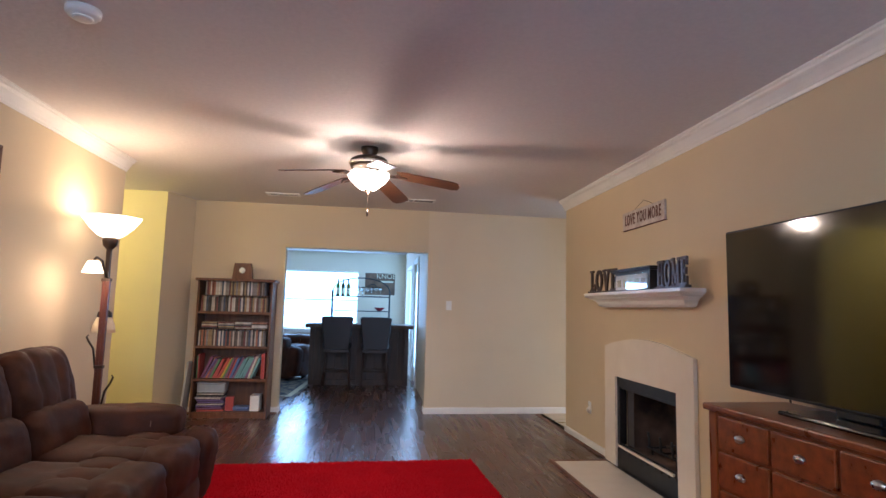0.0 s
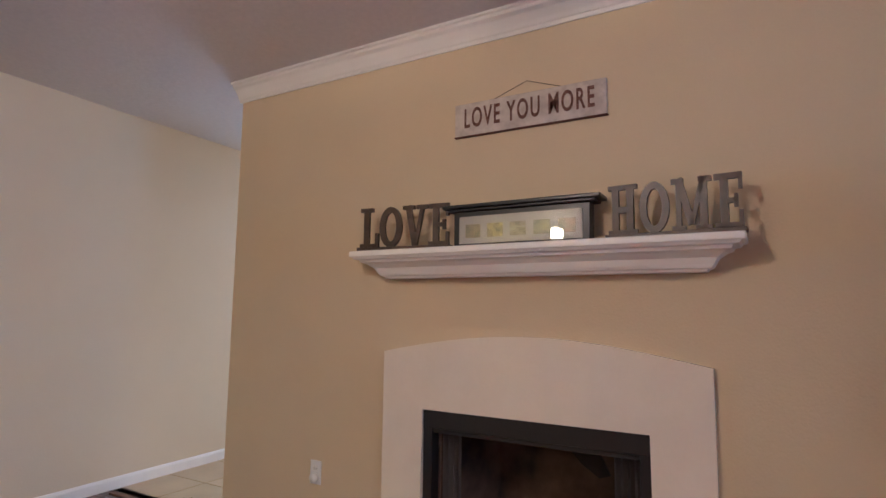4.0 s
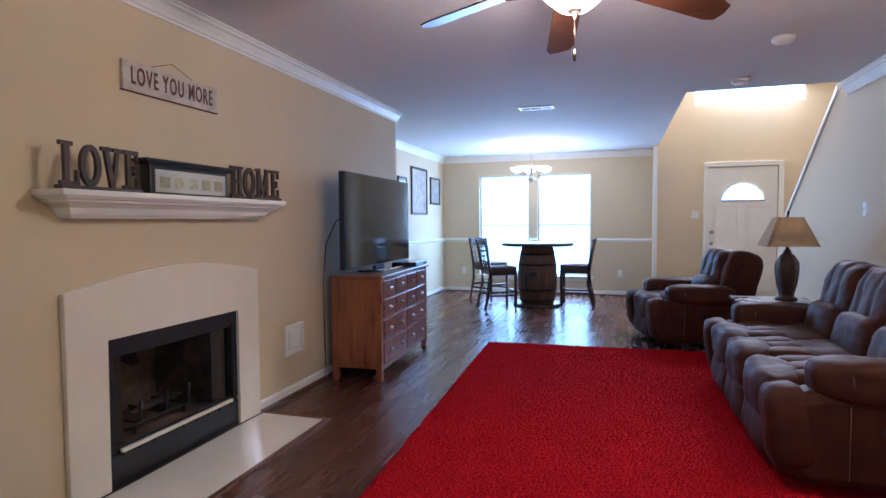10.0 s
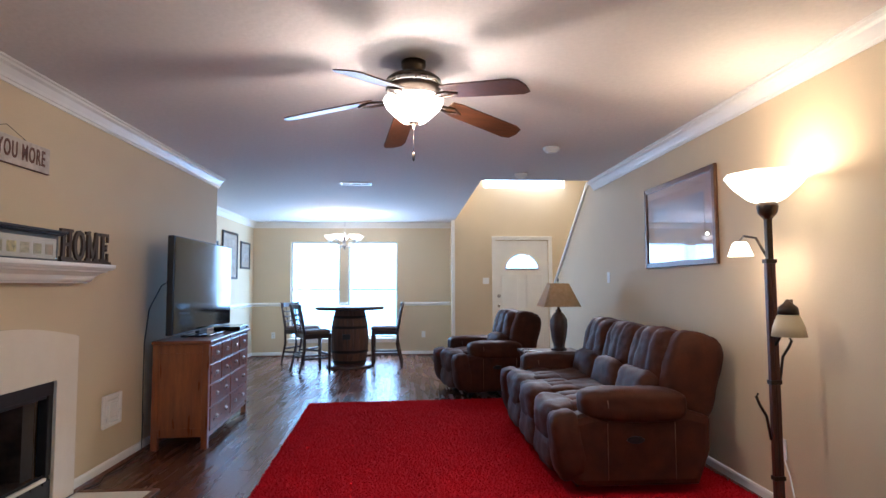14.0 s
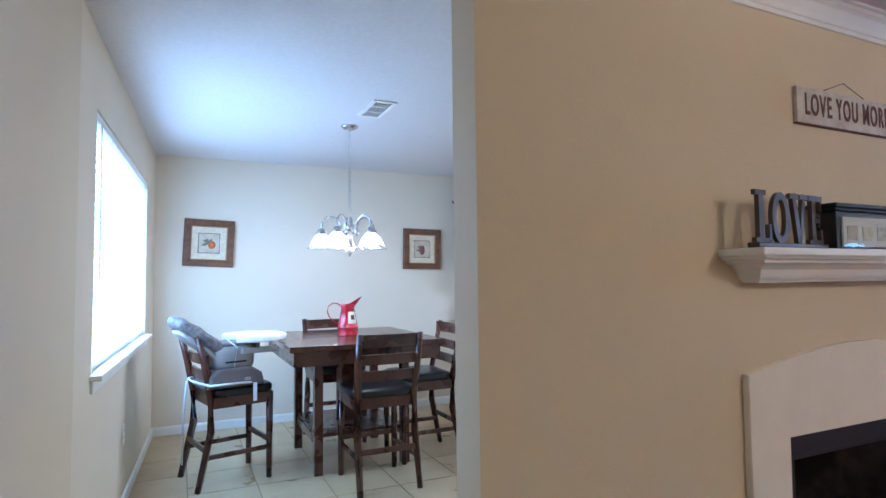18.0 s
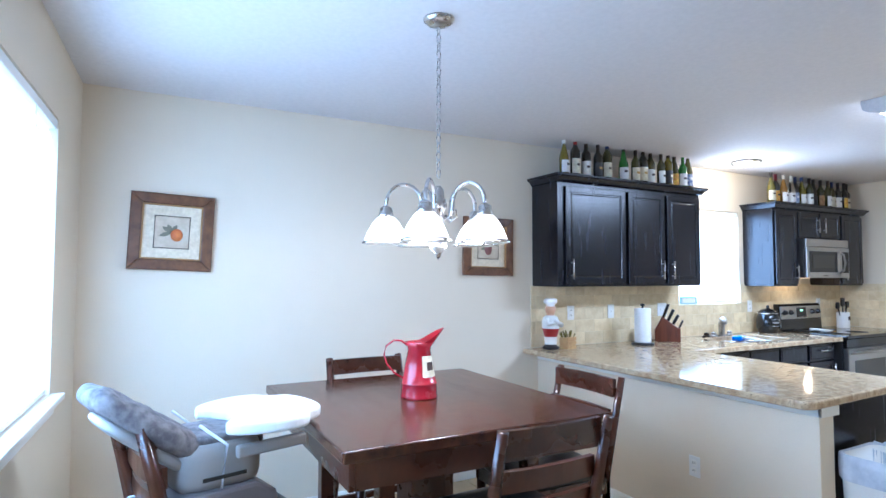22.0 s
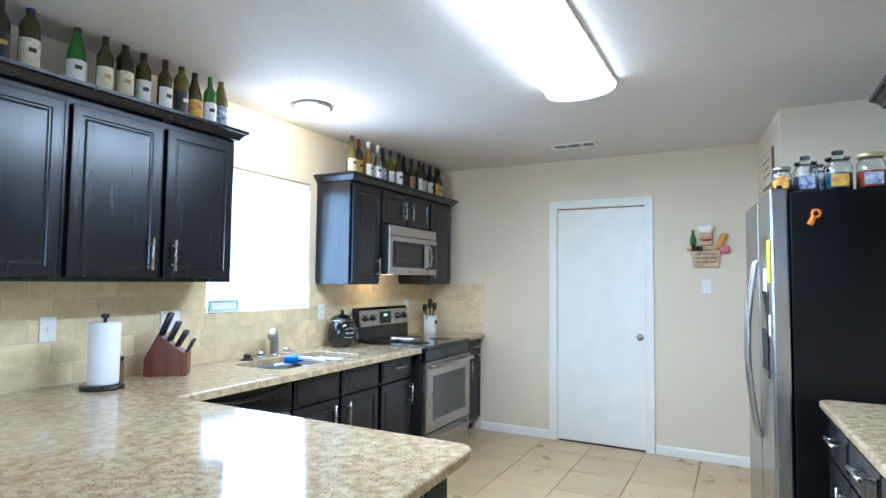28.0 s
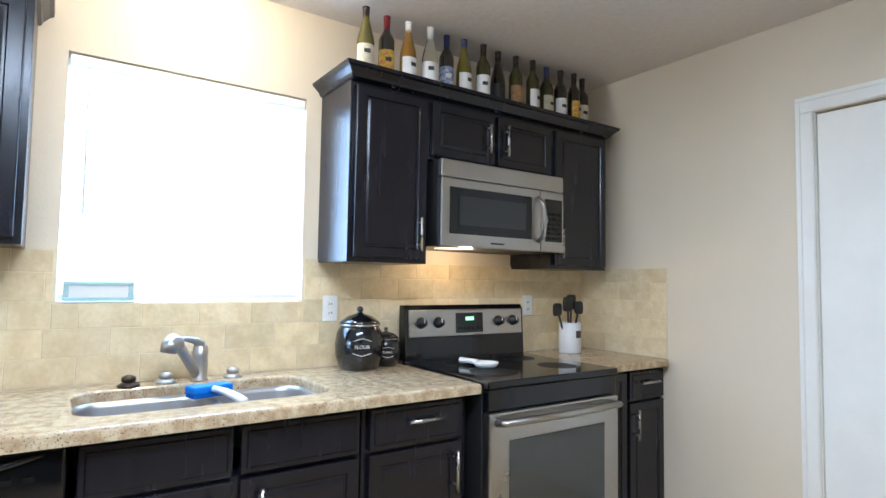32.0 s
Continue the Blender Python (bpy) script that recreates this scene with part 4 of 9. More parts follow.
part("apron", box(-L / 2 + 0.05, -D + 0.004, 0.085, L / 2 - 0.05, -D + 0.02, 0.12, 0.003), "dresser", dr)
rows = [(0.130, 0.305), (0.320, 0.490), (0.505, 0.655), (0.668, 0.812)]
for r, (z0, z1) in enumerate(rows):
    cols = [(-0.625, -0.325), (-0.305, -0.01), (0.01, 0.305), (0.325, 0.625)] if r >= 2 else [(-0.625, -0.01), (0.01, 0.625)]
    for x0, x1 in cols:
        dw = part("drawer", box(x0, -D - 0.004, z0, x1, -D + 0.014, z1, 0.005), "dresser", dr)
        for cx in ([(x0 + x1) / 2] if r >= 2 else [x0 + 0.16, x1 - 0.16]):
            cup_pull(dw, cx, -D - 0.006, (z0 + z1) / 2)

# television
tv = thing("television", (2.765, 2.225, 0.8605), "large flat black television on a low stand", "television", rz=EAST + 0.8)
part("screen_case", box(-0.725, -0.02, 0.050, 0.725, 0.035, 0.835, 0.008), "black_plastic", tv)
part("screen", box(-0.715, -0.0225, 0.064, 0.715, -0.0205, 0.825), "screen", tv, "dark glossy switched-off screen")
part("stand_neck", box(-0.10, -0.005, 0.02, 0.10, 0.035, 0.10, 0.006), "black_plastic", tv)
part("stand_base", box(-0.26, -0.13, 0.0, 0.26, 0.10, 0.018, 0.008), "black_gloss", tv)
bx = thing("cable_box", (2.69, 1.70, 0.8605), "flat black media box on the dresser", "media player", rz=EAST + 8)
part("case", box(-0.19, -0.12, 0.004, 0.19, 0.12, 0.045, 0.005), "black_gloss", bx)
part("front_panel", box(-0.18, -0.122, 0.010, 0.18, -0.120, 0.040), "black_plastic", bx)
for sx in (-1, 1):
    part("foot", box(sx * 0.15 - 0.02, -0.09, 0, sx * 0.15 + 0.02, 0.09, 0.004), "black_plastic", bx)
solo("media_box", box(-0.12, -0.08, 0.0, 0.12, 0.08, 0.028, 0.006), "black_gloss", "small flat black box beside the media player", "media player", at=(2.68, 1.50, 0.8605), rz=EAST)
solo("television_cable", tube([(2.80, 2.80, 1.36), (2.87, 2.85, 1.30), (2.95, 2.87, 1.12), (2.99, 2.85, 0.85), (2.995, 2.84, 0.5), (2.99, 2.84, 0.12)], 0.005, 6), "black_plastic", "black cable hanging behind the television", "cable")

# red shag rug
M["rug"] = material("red_shag_pile", srgb(176, 16, 24), 1.0, spec=0.05, second=srgb(160, 12, 20), scale=5, bump_scale=50, fine=0.15, contrast=(0.25, 0.75))
rug = thing("area_rug", (0.385, 3.03, 0), "thick red shag area rug on the dark wood floor", "rug", rz=2.7)
RW, RD = 3.05, 3.97
part("backing", box(-RW / 2 + 0.02, -RD / 2 + 0.02, 0.0, RW / 2 - 0.02, RD / 2 - 0.02, 0.017), "rug", rug)
verts, faces = [], []
rnd = random.Random(5)
nx, ny = 250, 316
for i in range(nx):
    for j in range(ny):
        x = (i + rnd.random()) / nx * RW - RW / 2
        y = (j + rnd.random()) / ny * RD - RD / 2
        if x < -0.75 and -1.2 < y < 0.55:
            continue
        a = rnd.random() * 6.283
        s = 0.010 + 0.005 * rnd.random()
        hgt = 0.021 + 0.005 * rnd.random()
        lx, ly = (rnd.random() - 0.5) * 0.026, (rnd.random() - 0.5) * 0.026
        k = len(verts)
        for q in range(3):
            verts.append((x + s * math.cos(a + q * 2.094), y + s * math.sin(a + q * 2.094), 0.008))
        verts.append((x + lx, y + ly, hgt))
        faces += [(k, k + 1, k + 3), (k + 1, k + 2, k + 3), (k + 2, k, k + 3)]
me = bpy.data.meshes.new("shag")
me.from_pydata(verts, [], faces)
me.materials.append(M["rug"])
pile = new("shag", me)
pile.parent = rug
tagged(pile, "red shag tufts", kind="stuff")


# reclining sofa and chair
M["stitch"] = material("pale_stitching", srgb(120, 86, 62), 0.8)


def soft(w, d, h, x, y, z, tilt=0.0, sq=2.2, wob=0.008, seed=0.0, seg=15, grooves=(), deep=0.022):
    """A plump cushion with creases; grooves are channels sewn across it at local x."""
    bm = cushion(w, d, h, seg=seg, squeeze=sq)
    wobble(bm, wob, 7.0, seed)
    wobble(bm, wob * 0.45, 23.0, seed + 5)
    if grooves:
        bm.normal_update()
        for v in bm.verts:
            k = sum(math.exp(-((v.co.x - g) / 0.020) ** 2) for g in grooves)
            v.co -= v.normal * deep * min(k, 1.0) * (1.0 if v.normal.y < 0.4 else 0.3)
    return turn(bm, pose(x, y, z, tilt))


SIDE = Matrix(((0, 1, 0, 0), (1, 0, 0, 0), (0, 0, 1, 0), (0, 0, 0, 1)))  # outline in (depth, height), thickness along x


def recliner(name, at, rz, seats, label, category, seat_w=0.56):
    ob = thing(name, at, label, category, rz=rz)
    inner = seats * seat_w
    aw = 0.22
    part("base", box(-inner / 2 - 0.06, -0.86, 0.05, inner / 2 + 0.06, -0.10, 0.34, 0.05, 3), "leather", ob)
    bm = prism([(-0.20, 0.10), (-0.04, 0.12), (0.00, 0.34), (0.07, 0.80), (0.05, 0.90), (-0.02, 0.92), (-0.12, 0.86), (-0.26, 0.30)], inner + 0.10, 0.035)
    part("back_shell", turn(bm, pose(-(inner + 0.10) / 2, -0.06, 0) @ SIDE), "leather", ob)
    for sx in (-1, 1):
        cx = sx * (inner / 2 + aw / 2)
        # side panel, swelling forwards into a rounded front
        pts = [(-0.90, 0.05), (-0.14, 0.05), (-0.06, 0.26), (-0.06, 0.46), (-0.20, 0.50), (-0.80, 0.50), (-0.93, 0.47), (-1.01, 0.38), (-1.03, 0.26), (-0.99, 0.13)]
        bm = prism(pts, aw - 0.01, 0.05)
        arm = part("arm", turn(wobble(bm, 0.010, 4.0, sx), pose(cx - aw / 2 + 0.005, 0, 0) @ SIDE), "leather", ob)
        part("arm_pad", soft(aw + 0.045, 0.66, 0.20, cx, -0.53, 0.535, -1, 2.2, 0.010, sx), "leather", arm, "padded roll along the arm")
        part("arm_front", soft(aw + 0.02, 0.20, 0.42, cx, -0.945, 0.29, 8, 1.9, 0.010, sx + 4), "leather", arm)
        part("pad_seam", tube([(cx + (aw / 2 + 0.024) * math.cos(a), -0.72, 0.535 + 0.102 * math.sin(a)) for a in [math.pi * i / 14 for i in range(15)]], 0.0028, 5), "stitch", arm, "pale stitched seam")
        for k in (-0.30, -0.72):
            part("seam", tube([(cx + sx * (aw / 2 - 0.001), k, 0.10), (cx + sx * (aw / 2 + 0.001), k, 0.44)], 0.0022, 5), "stitch", arm)
        if sx > 0:
            lever = [(0.055 * math.cos(a), 0.022 * math.sin(a)) for a in [2 * math.pi * i / 16 for i in range(16)]]
            part("recline_lever", turn(prism(lever, 0.012, 0.003), pose(cx + aw / 2 + 0.004, -0.55, 0.34, 0, 0, 90) @ pose(0, -0.012, 0)), "black_plastic", arm, "black recline lever cup")
    third = seat_w / 6
    for i in range(seats):
        x = (i - (seats - 1) / 2) * seat_w
        st = part("seat_cushion", soft(seat_w + 0.012, 0.66, 0.25, x, -0.60, 0.385, 4, 1.7, 0.016, i * 3.1), "leather", ob)
        part("seat_roll", soft(seat_w + 0.012, 0.25, 0.28, x, -0.91, 0.372, 0, 1.4, 0.016, i * 1.7), "leather", st)
        for dx in (-1, 0, 1):
            part("tuft", soft(0.20, 0.26, 0.10, x + dx * 0.165, -0.745, 0.464, 2, 0.9, 0.010, dx + i, 8), "leather", st)
        part("footrest_panel", soft(seat_w + 0.008, 0.14, 0.27, x, -0.955, 0.20, -6, 2.0, 0.012, i + 7), "leather", ob)
        part("back_lumbar", soft(seat_w + 0.01, 0.27, 0.29, x, -0.285, 0.555, -12, 1.5, 0.016, i + 2), "leather", ob)
        tp = part("back_pillow", soft(seat_w + 0.014, 0.29, 0.43, x, -0.165, 0.77, -15, 1.5, 0.012, i + 5, 26, (-third, third), 0.012), "leather", ob)
        for dx in (-third, third):
            part("channel_seam", tube([(x + dx, -0.300, 0.66), (x + dx, -0.291, 0.74), (x + dx, -0.262, 0.84), (x + dx, -0.19, 0.93), (x + dx, -0.115, 0.965)], 0.0025, 6), "stitch", tp)
    for sx in (-1, 1):
        part("back_wing", soft(0.15, 0.36, 0.60, sx * (inner / 2 + 0.015), -0.10, 0.675, -15, 1.8, 0.010, sx), "leather", ob)
        for y in (-0.80, -0.18):
            part("foot", box(sx * inner / 2 - 0.03, y - 0.03, 0, sx * inner / 2 + 0.03, y + 0.03, 0.055, 0.004), "black_plastic", ob)
    return ob


recliner("reclining_sofa", (-1.02, 2.98, 0.012), WEST, 3, "three-seat brown suede-leather reclining sofa with plump cushions", "sofa", 0.55)
recliner("recliner", (-0.52, 0.25, 0.0), WEST + 14, 1, "brown suede-leather recliner armchair with plump cushions", "armchair", 0.54)

# side table with lamp
st = thing("side_table", (-0.62, 1.40, 0), "dark wood side table between sofa and recliner", "table", rz=WEST)
part("tabletop", box(-0.30, -0.32, 0.555, 0.30, 0.30, 0.585, 0.006), "espresso", st)
part("shelf", box(-0.25, -0.26, 0.16, 0.25, 0.25, 0.18, 0.003), "espresso", st)
for sx in (-1, 1):
    for sy in (-1, 1):
        part("leg", box(sx * 0.26 - 0.022, sy * 0.27 - 0.022, 0, sx * 0.26 + 0.022, sy * 0.27 + 0.022, 0.555, 0.003), "espresso", st)
part("apron", box(-0.27, -0.28, 0.48, 0.27, -0.26, 0.555), "espresso", st)
solo("remote_control", box(-0.022, -0.08, 0, 0.022, 0.08, 0.016, 0.005), "white_plastic", "pale remote control on the side table", "remote", at=(-0.41, 1.53, 0.5855), rz=40)
tl = thing("table_lamp", (-0.71, 1.36, 0.5855), "table lamp with carved bronze urn base and square tan shade", "lamp")
M["lamp_base"] = material("carved_bronze_resin", srgb(78, 50, 40), 0.42, second=srgb(48, 34, 34), scale=10, bump=0.4, bump_scale=40)
M["tan_shade"] = material("tan_fabric_shade", srgb(222, 196, 156), 0.8, second=srgb(212, 184, 142), scale=30, bump=0.2, bump_scale=200)
part("base", lathe([(0.085, 0), (0.085, 0.02), (0.06, 0.035), (0.062, 0.06), (0.082, 0.14), (0.098, 0.26), (0.095, 0.33), (0.060, 0.39), (0.030, 0.415), (0.034, 0.43), (0.014, 0.45), (0.014, 0.50)], 4), "lamp_base", tl)
bm = bmesh.new()
lo = [bm.verts.new((sx * 0.20, sy * 0.20, 0.475)) for sx, sy in ((-1, -1), (1, -1), (1, 1), (-1, 1))]
hi = [bm.verts.new((sx * 0.10, sy * 0.10, 0.725)) for sx, sy in ((-1, -1), (1, -1), (1, 1), (-1, 1))]
fs = [bm.faces.new((lo[i], lo[(i + 1) % 4], hi[(i + 1) % 4], hi[i])) for i in range(4)]
bmesh.ops.solidify(bm, geom=fs, thickness=0.004)
bmesh.ops.bevel(bm, geom=[e for e in bm.edges if abs(e.verts[0].co.z - e.verts[1].co.z) > 0.2], offset=0.02, segments=3, affect="EDGES")
part("shade", bm, "tan_shade", tl, "square tan fabric shade")
part("finial", lathe([(0.004, 0.70), (0.004, 0.745), (0.011, 0.755), (0.008, 0.775), (0.0, 0.785)], 10), "bronze", tl)
part("harp", tube([(-0.06, 0, 0.47), (-0.07, 0, 0.60), (0, 0, 0.715), (0.07, 0, 0.60), (0.06, 0, 0.47)], 0.003, 6), "bronze", tl)

# floor lamp
fl = thing("floor_lamp", (-0.97, 4.62, 0.0), "tall wooden floor lamp with lit white bowl shade and side lamp", "lamp")
M["lit_shade"] = glow("lit_alabaster_shade", (1.0, 0.80, 0.50, 1), 5.0)
M["lamp_wood"] = wood("lamp_reddish_wood", srgb(104, 50, 30), srgb(60, 28, 18), 0.35, 3.0, (12, 12, 1.2))
part("base", lathe([(0.15, 0), (0.15, 0.018), (0.13, 0.03), (0.04, 0.045), (0.03, 0.06)], 28), "bronze", fl)
for dx in (-0.0125, 0.0125):
    part("post", box(dx - 0.012, -0.013, 0.05, dx + 0.012, 0.013, 1.42, 0.003), "lamp_wood", fl)
part("upper_post", box(-0.015, -0.014, 1.42, 0.015, 0.014, 1.64, 0.003), "bronze", fl)
for z in (0.30, 0.78, 1.40):
    part("collar", box(-0.030, -0.019, z, 0.030, 0.019, z + 0.022, 0.003), "bronze", fl)
part("socket_cup", lathe([(0.02, 1.63), (0.045, 1.66), (0.052, 1.695), (0.045, 1.72)], 20), "bronze", fl)
bm = lathe([(0.045, 1.715), (0.09, 1.735), (0.160, 1.80), (0.208, 1.865), (0.201, 1.865), (0.154, 1.808), (0.08, 1.745), (0.03, 1.73)], 8)
part("bowl_shade", bm, "lit_shade", fl, "glowing white square bowl shade")
part("scroll", tube([(0.03, 0, 0.50), (0.05, 0, 0.62), (0.085, 0, 0.68), (0.10, 0, 0.72), (0.09, 0, 0.735)], 0.007, 6), "bronze", fl)
part("scroll", tube([(-0.03, 0, 0.80), (-0.05, 0, 0.92), (-0.085, 0, 0.97), (-0.10, 0, 1.0), (-0.09, 0, 1.015)], 0.007, 6), "bronze", fl)
part("side_arm", tube([(0.0, 0.02, 0.98), (-0.03, 0.05, 1.06), (-0.045, 0.09, 1.19), (-0.045, 0.09, 1.215)], 0.007, 6), "bronze", fl)
part("side_cap", lathe([(0.05, 1.10), (0.045, 1.135), (0.022, 1.155), (0.008, 1.175)], 16, at=(-0.03, 0.085, 0.04)), "bronze", fl)
M["frosted"] = material("frosted_cream_glass", srgb(226, 206, 164), 0.4, fine=0.05)
part("side_shade", lathe([(0.080, 0.99), (0.072, 1.04), (0.052, 1.09), (0.040, 1.105), (0.036, 1.105), (0.048, 1.085), (0.068, 1.035), (0.076, 0.99)], 20, at=(-0.03, 0.085, 0.04)), "frosted", fl, "unlit cream glass side shade")
part("lit_side_arm", tube([(0.0, -0.01, 1.42), (0.005, -0.10, 1.54), (0.01, -0.20, 1.56), (0.01, -0.24, 1.535)], 0.007, 6), "bronze", fl)
part("lit_side_shade", lathe([(0.030, 1.545), (0.042, 1.53), (0.066, 1.465), (0.062, 1.465), (0.038, 1.525)], 20, at=(0.01, -0.24, -0.015)), "lit_shade", fl, "glowing small side shade")
bulb("floor_lamp_bulb", (-0.97, 4.62, 1.86), 11.5, (1.0, 0.70, 0.38), 0.06)
bulb("floor_lamp_side_bulb", (-0.96, 4.38, 1.43), 5, WARM, 0.03)
solo("lamp_cord", tube([(-1.02, 4.62, 0.05), (-1.12, 4.55, 0.06), (-1.18, 4.40, 0.24), (-1.205, 4.30, 0.35)], 0.004, 6), "white_plastic", "lamp cord running to the wall outlet", "cable")
solo("charger_cord", tube([(-0.80, 4.30, 0.045), (-0.55, 4.36, 0.05), (-0.42, 4.18, 0.05), (-0.25, 4.20, 0.052)], 0.006, 6), "black_plastic", "black charger cord lying on the rug", "cable")

# large framed picture on the sofa wall
def picture(name, at, rz, w, h, label, frame_mat, fw, mat_col, art, mat_w, group="", depth=0.028, glazed=True, lip=None):
    ob = thing(name, at, label, "picture", group, rz)
    a, b = w / 2, w / 2 - fw
    for pts in ([(-a, 0), (-b, fw), (-b, h - fw), (-a, h)], [(a, 0), (a, h), (b, h - fw), (b, fw)], [(-a, 0), (a, 0), (b, fw), (-b, fw)], [(-a, h), (-b, h - fw), (b, h - fw), (a, h)]):
        part("frame", turn(prism(pts, depth, 0.007), pose(0, -depth, 0)), frame_mat, ob)
    if lip:
        for x0, z0, x1, z1 in ((-b, fw, -b + 0.008, h - fw), (b - 0.008, fw, b, h - fw), (-b + 0.008, fw, b - 0.008, fw + 0.008), (-b + 0.008, h - fw - 0.008, b - 0.008, h - fw)):
            part("inner_lip", box(x0, -depth * 0.8, z0, x1, -0.004, z1, 0.002), lip, ob, "pale gilded lip")
    part("mat", box(-w / 2 + fw - 0.002, -0.012, fw - 0.002, w / 2 - fw + 0.002, -0.004, h - fw + 0.002), mat_col, ob)
    part("artwork", box(-w / 2 + fw + mat_w, -0.0150, fw + mat_w, w / 2 - fw - mat_w, -0.0124, h - fw - mat_w), art, ob)
    if glazed:
        part("glass", box(-w / 2 + fw, -0.0185, fw, w / 2 - fw, -0.0165, h - fw), "clear", ob).visible_shadow = False
    return ob


M["clear"] = glass("clear_glass", rough=0.01)
M["frame_gilt"] = material("worn_gilt", srgb(168, 128, 78), 0.4, 0.3, scale=20)
M["frame_brown"] = wood("brown_frame", srgb(116, 76, 44), srgb(82, 50, 29), 0.35, 4.0, (6, 6, 6))
M["frame_dark"] = material("dark_frame", srgb(38, 32, 30), 0.35)
M["art_land"] = material("misty_landscape_print", srgb(150, 120, 110), 0.5, second=srgb(96, 92, 110), scale=3.0, stretch=(0.6, 1, 3.0), fine=0.3)
picture("framed_picture", (X_LEFT, 3.13, 1.433), WEST, 1.17, 0.697, "large framed landscape print behind glass over the sofa", "frame_brown", 0.045, material("rose_mat", srgb(150, 118, 108), 0.7), "art_land", 0.12)
M["art_grey"] = material("grey_engraving", srgb(190, 190, 186), 0.6, second=srgb(120, 124, 126), scale=9, fine=0.3)
for y, z, w, h in ((-1.05, 1.60, 0.36, 0.38), (-1.82, 1.412, 0.76, 0.765), (-2.65, 1.597, 0.54, 0.475)):
    picture("framed_picture", (X_DINE, y, z), EAST, w, h, "dark framed print on the dining room wall", "frame_dark", 0.035, "mat_board", "art_grey", 0.09, "dining room pictures")

# ceiling fan
FX, FY = 0.877, 4.52
cf = thing("ceiling_fan", (FX, FY, Z_CEIL), "five-blade bronze ceiling fan with a lit glass bowl", "fan")
part("canopy", lathe([(0.065, -0.002), (0.065, -0.03), (0.05, -0.06), (0.05, -0.08)], 28), "bronze", cf)
part("motor_housing", lathe([(0.06, -0.075), (0.12, -0.085), (0.145, -0.105), (0.148, -0.14), (0.135, -0.165), (0.10, -0.18), (0.07, -0.185)], 36), "bronze", cf)
part("ring", lathe([(0.148, -0.12), (0.153, -0.125), (0.153, -0.135), (0.148, -0.14)], 36), "nickel", cf)
part("switch_cup", lathe([(0.075, -0.18), (0.085, -0.195), (0.085, -0.205), (0.07, -0.215)], 28), "nickel", cf)
M["fan_bowl"] = glow("lit_fan_glass", (1.0, 0.86, 0.62, 1), 12.0)
part("glass_bowl", lathe([(0.155, -0.205), (0.160, -0.215), (0.147, -0.245), (0.115, -0.28), (0.080, -0.31), (0.06, -0.325), (0.0, -0.33)], 32), "fan_bowl", cf, "glowing frosted glass bowl")
part("finial", lathe([(0.032, -0.322), (0.030, -0.335), (0.012, -0.345), (0.006, -0.36), (0.0, -0.365)], 16), "bronze", cf)
for k in range(5):
    a = -7.4 + 72 * k
    m = pose(0, 0, -0.175, 0, 0, a) @ pose(0, 0, 0, 0, 10)
    out = [(0.235, -0.055), (0.30, -0.066), (0.70, -0.072), (0.745, -0.055), (0.757, 0.0), (0.745, 0.055), (0.70, 0.072), (0.30, 0.066), (0.235, 0.055)]
    bm = turn(prism([(x * 0.93, y) for x, y in out], 0.007, 0.002), pose(0, 0, 0, 90))
    bl = part("blade", turn(turn(bm, pose(0, 0, 0.0, -12)), m), "fan_wood", cf, "walnut fan blade")
    bm = tube([(0.10, 0, -0.02), (0.17, 0.02, -0.018), (0.24, 0.035, -0.010), (0.30, 0.0, -0.010), (0.24, -0.035, -0.010), (0.17, -0.02, -0.018)], 0.007, 6, closed=True)
    part("blade_iron", turn(bm, m), "bronze", bl)
part("pull_chain", tube([(0.0, 0.0, -0.36), (0.0, 0.0, -0.49)], 0.0012, 5), "bronze", cf)
part("chain_fob", lathe([(0.002, -0.535), (0.007, -0.525), (0.008, -0.505), (0.004, -0.485)], 10), "bronze", cf)
for k in range(4):
    a = math.radians(45 + 90 * k)
    bulb("fan_bulb", (FX + 0.118 * math.cos(a), FY + 0.118 * math.sin(a), Z_CEIL - 0.215), 22, (1.0, 0.79, 0.54), 0.02)
bulb("fan_bulb_low", (FX, FY, Z_CEIL - 0.40), 32, (1.0, 0.79, 0.54), 0.06)

sd = thing("smoke_detector", (-0.32, 2.70, Z_CEIL), "round white smoke detector on the ceiling", "smoke detector")
part("body", lathe([(0.068, -0.001), (0.068, -0.022), (0.055, -0.036), (0.0, -0.040)], 28), "white_plastic", sd)
part("ring", lathe([(0.040, -0.038), (0.042, -0.043), (0.03, -0.046), (0.0, -0.047)], 20), "trim", sd)
copy_thing(sd, Matrix.Translation((-0.28, 1.55, Z_CEIL)))

# bookcase
BX = -0.59
bc = thing("bookcase", (BX, Y_NORTH - 0.003, 0), "tall oak bookcase packed with discs and books", "bookcase")
BW, BD, BH = 0.82, 0.30, 1.515
for sx in (-1, 1):
    part("side", box(sx * BW / 2, -BD, 0, sx * (BW / 2 - 0.022), 0, BH, 0.002), "bookcase", bc)
part("back", box(-BW / 2 + 0.02, -0.012, 0.03, BW / 2 - 0.02, -0.004, BH), "bookcase", bc)
part("top", box(-BW / 2 - 0.025, -BD - 0.025, BH, BW / 2 + 0.025, 0.0, BH + 0.03, 0.006), "bookcase", bc)
SH = [0.07, 0.43, 0.79, 1.175]
for z in SH:
    part("shelf", box(-BW / 2 + 0.022, -BD + 0.004, z - 0.028, BW / 2 - 0.022, -0.012, z, 0.002), "bookcase", bc)
part("kick", box(-BW / 2 + 0.022, -BD + 0.01, 0, BW / 2 - 0.022, -BD + 0.03, 0.042), "bookcase", bc)
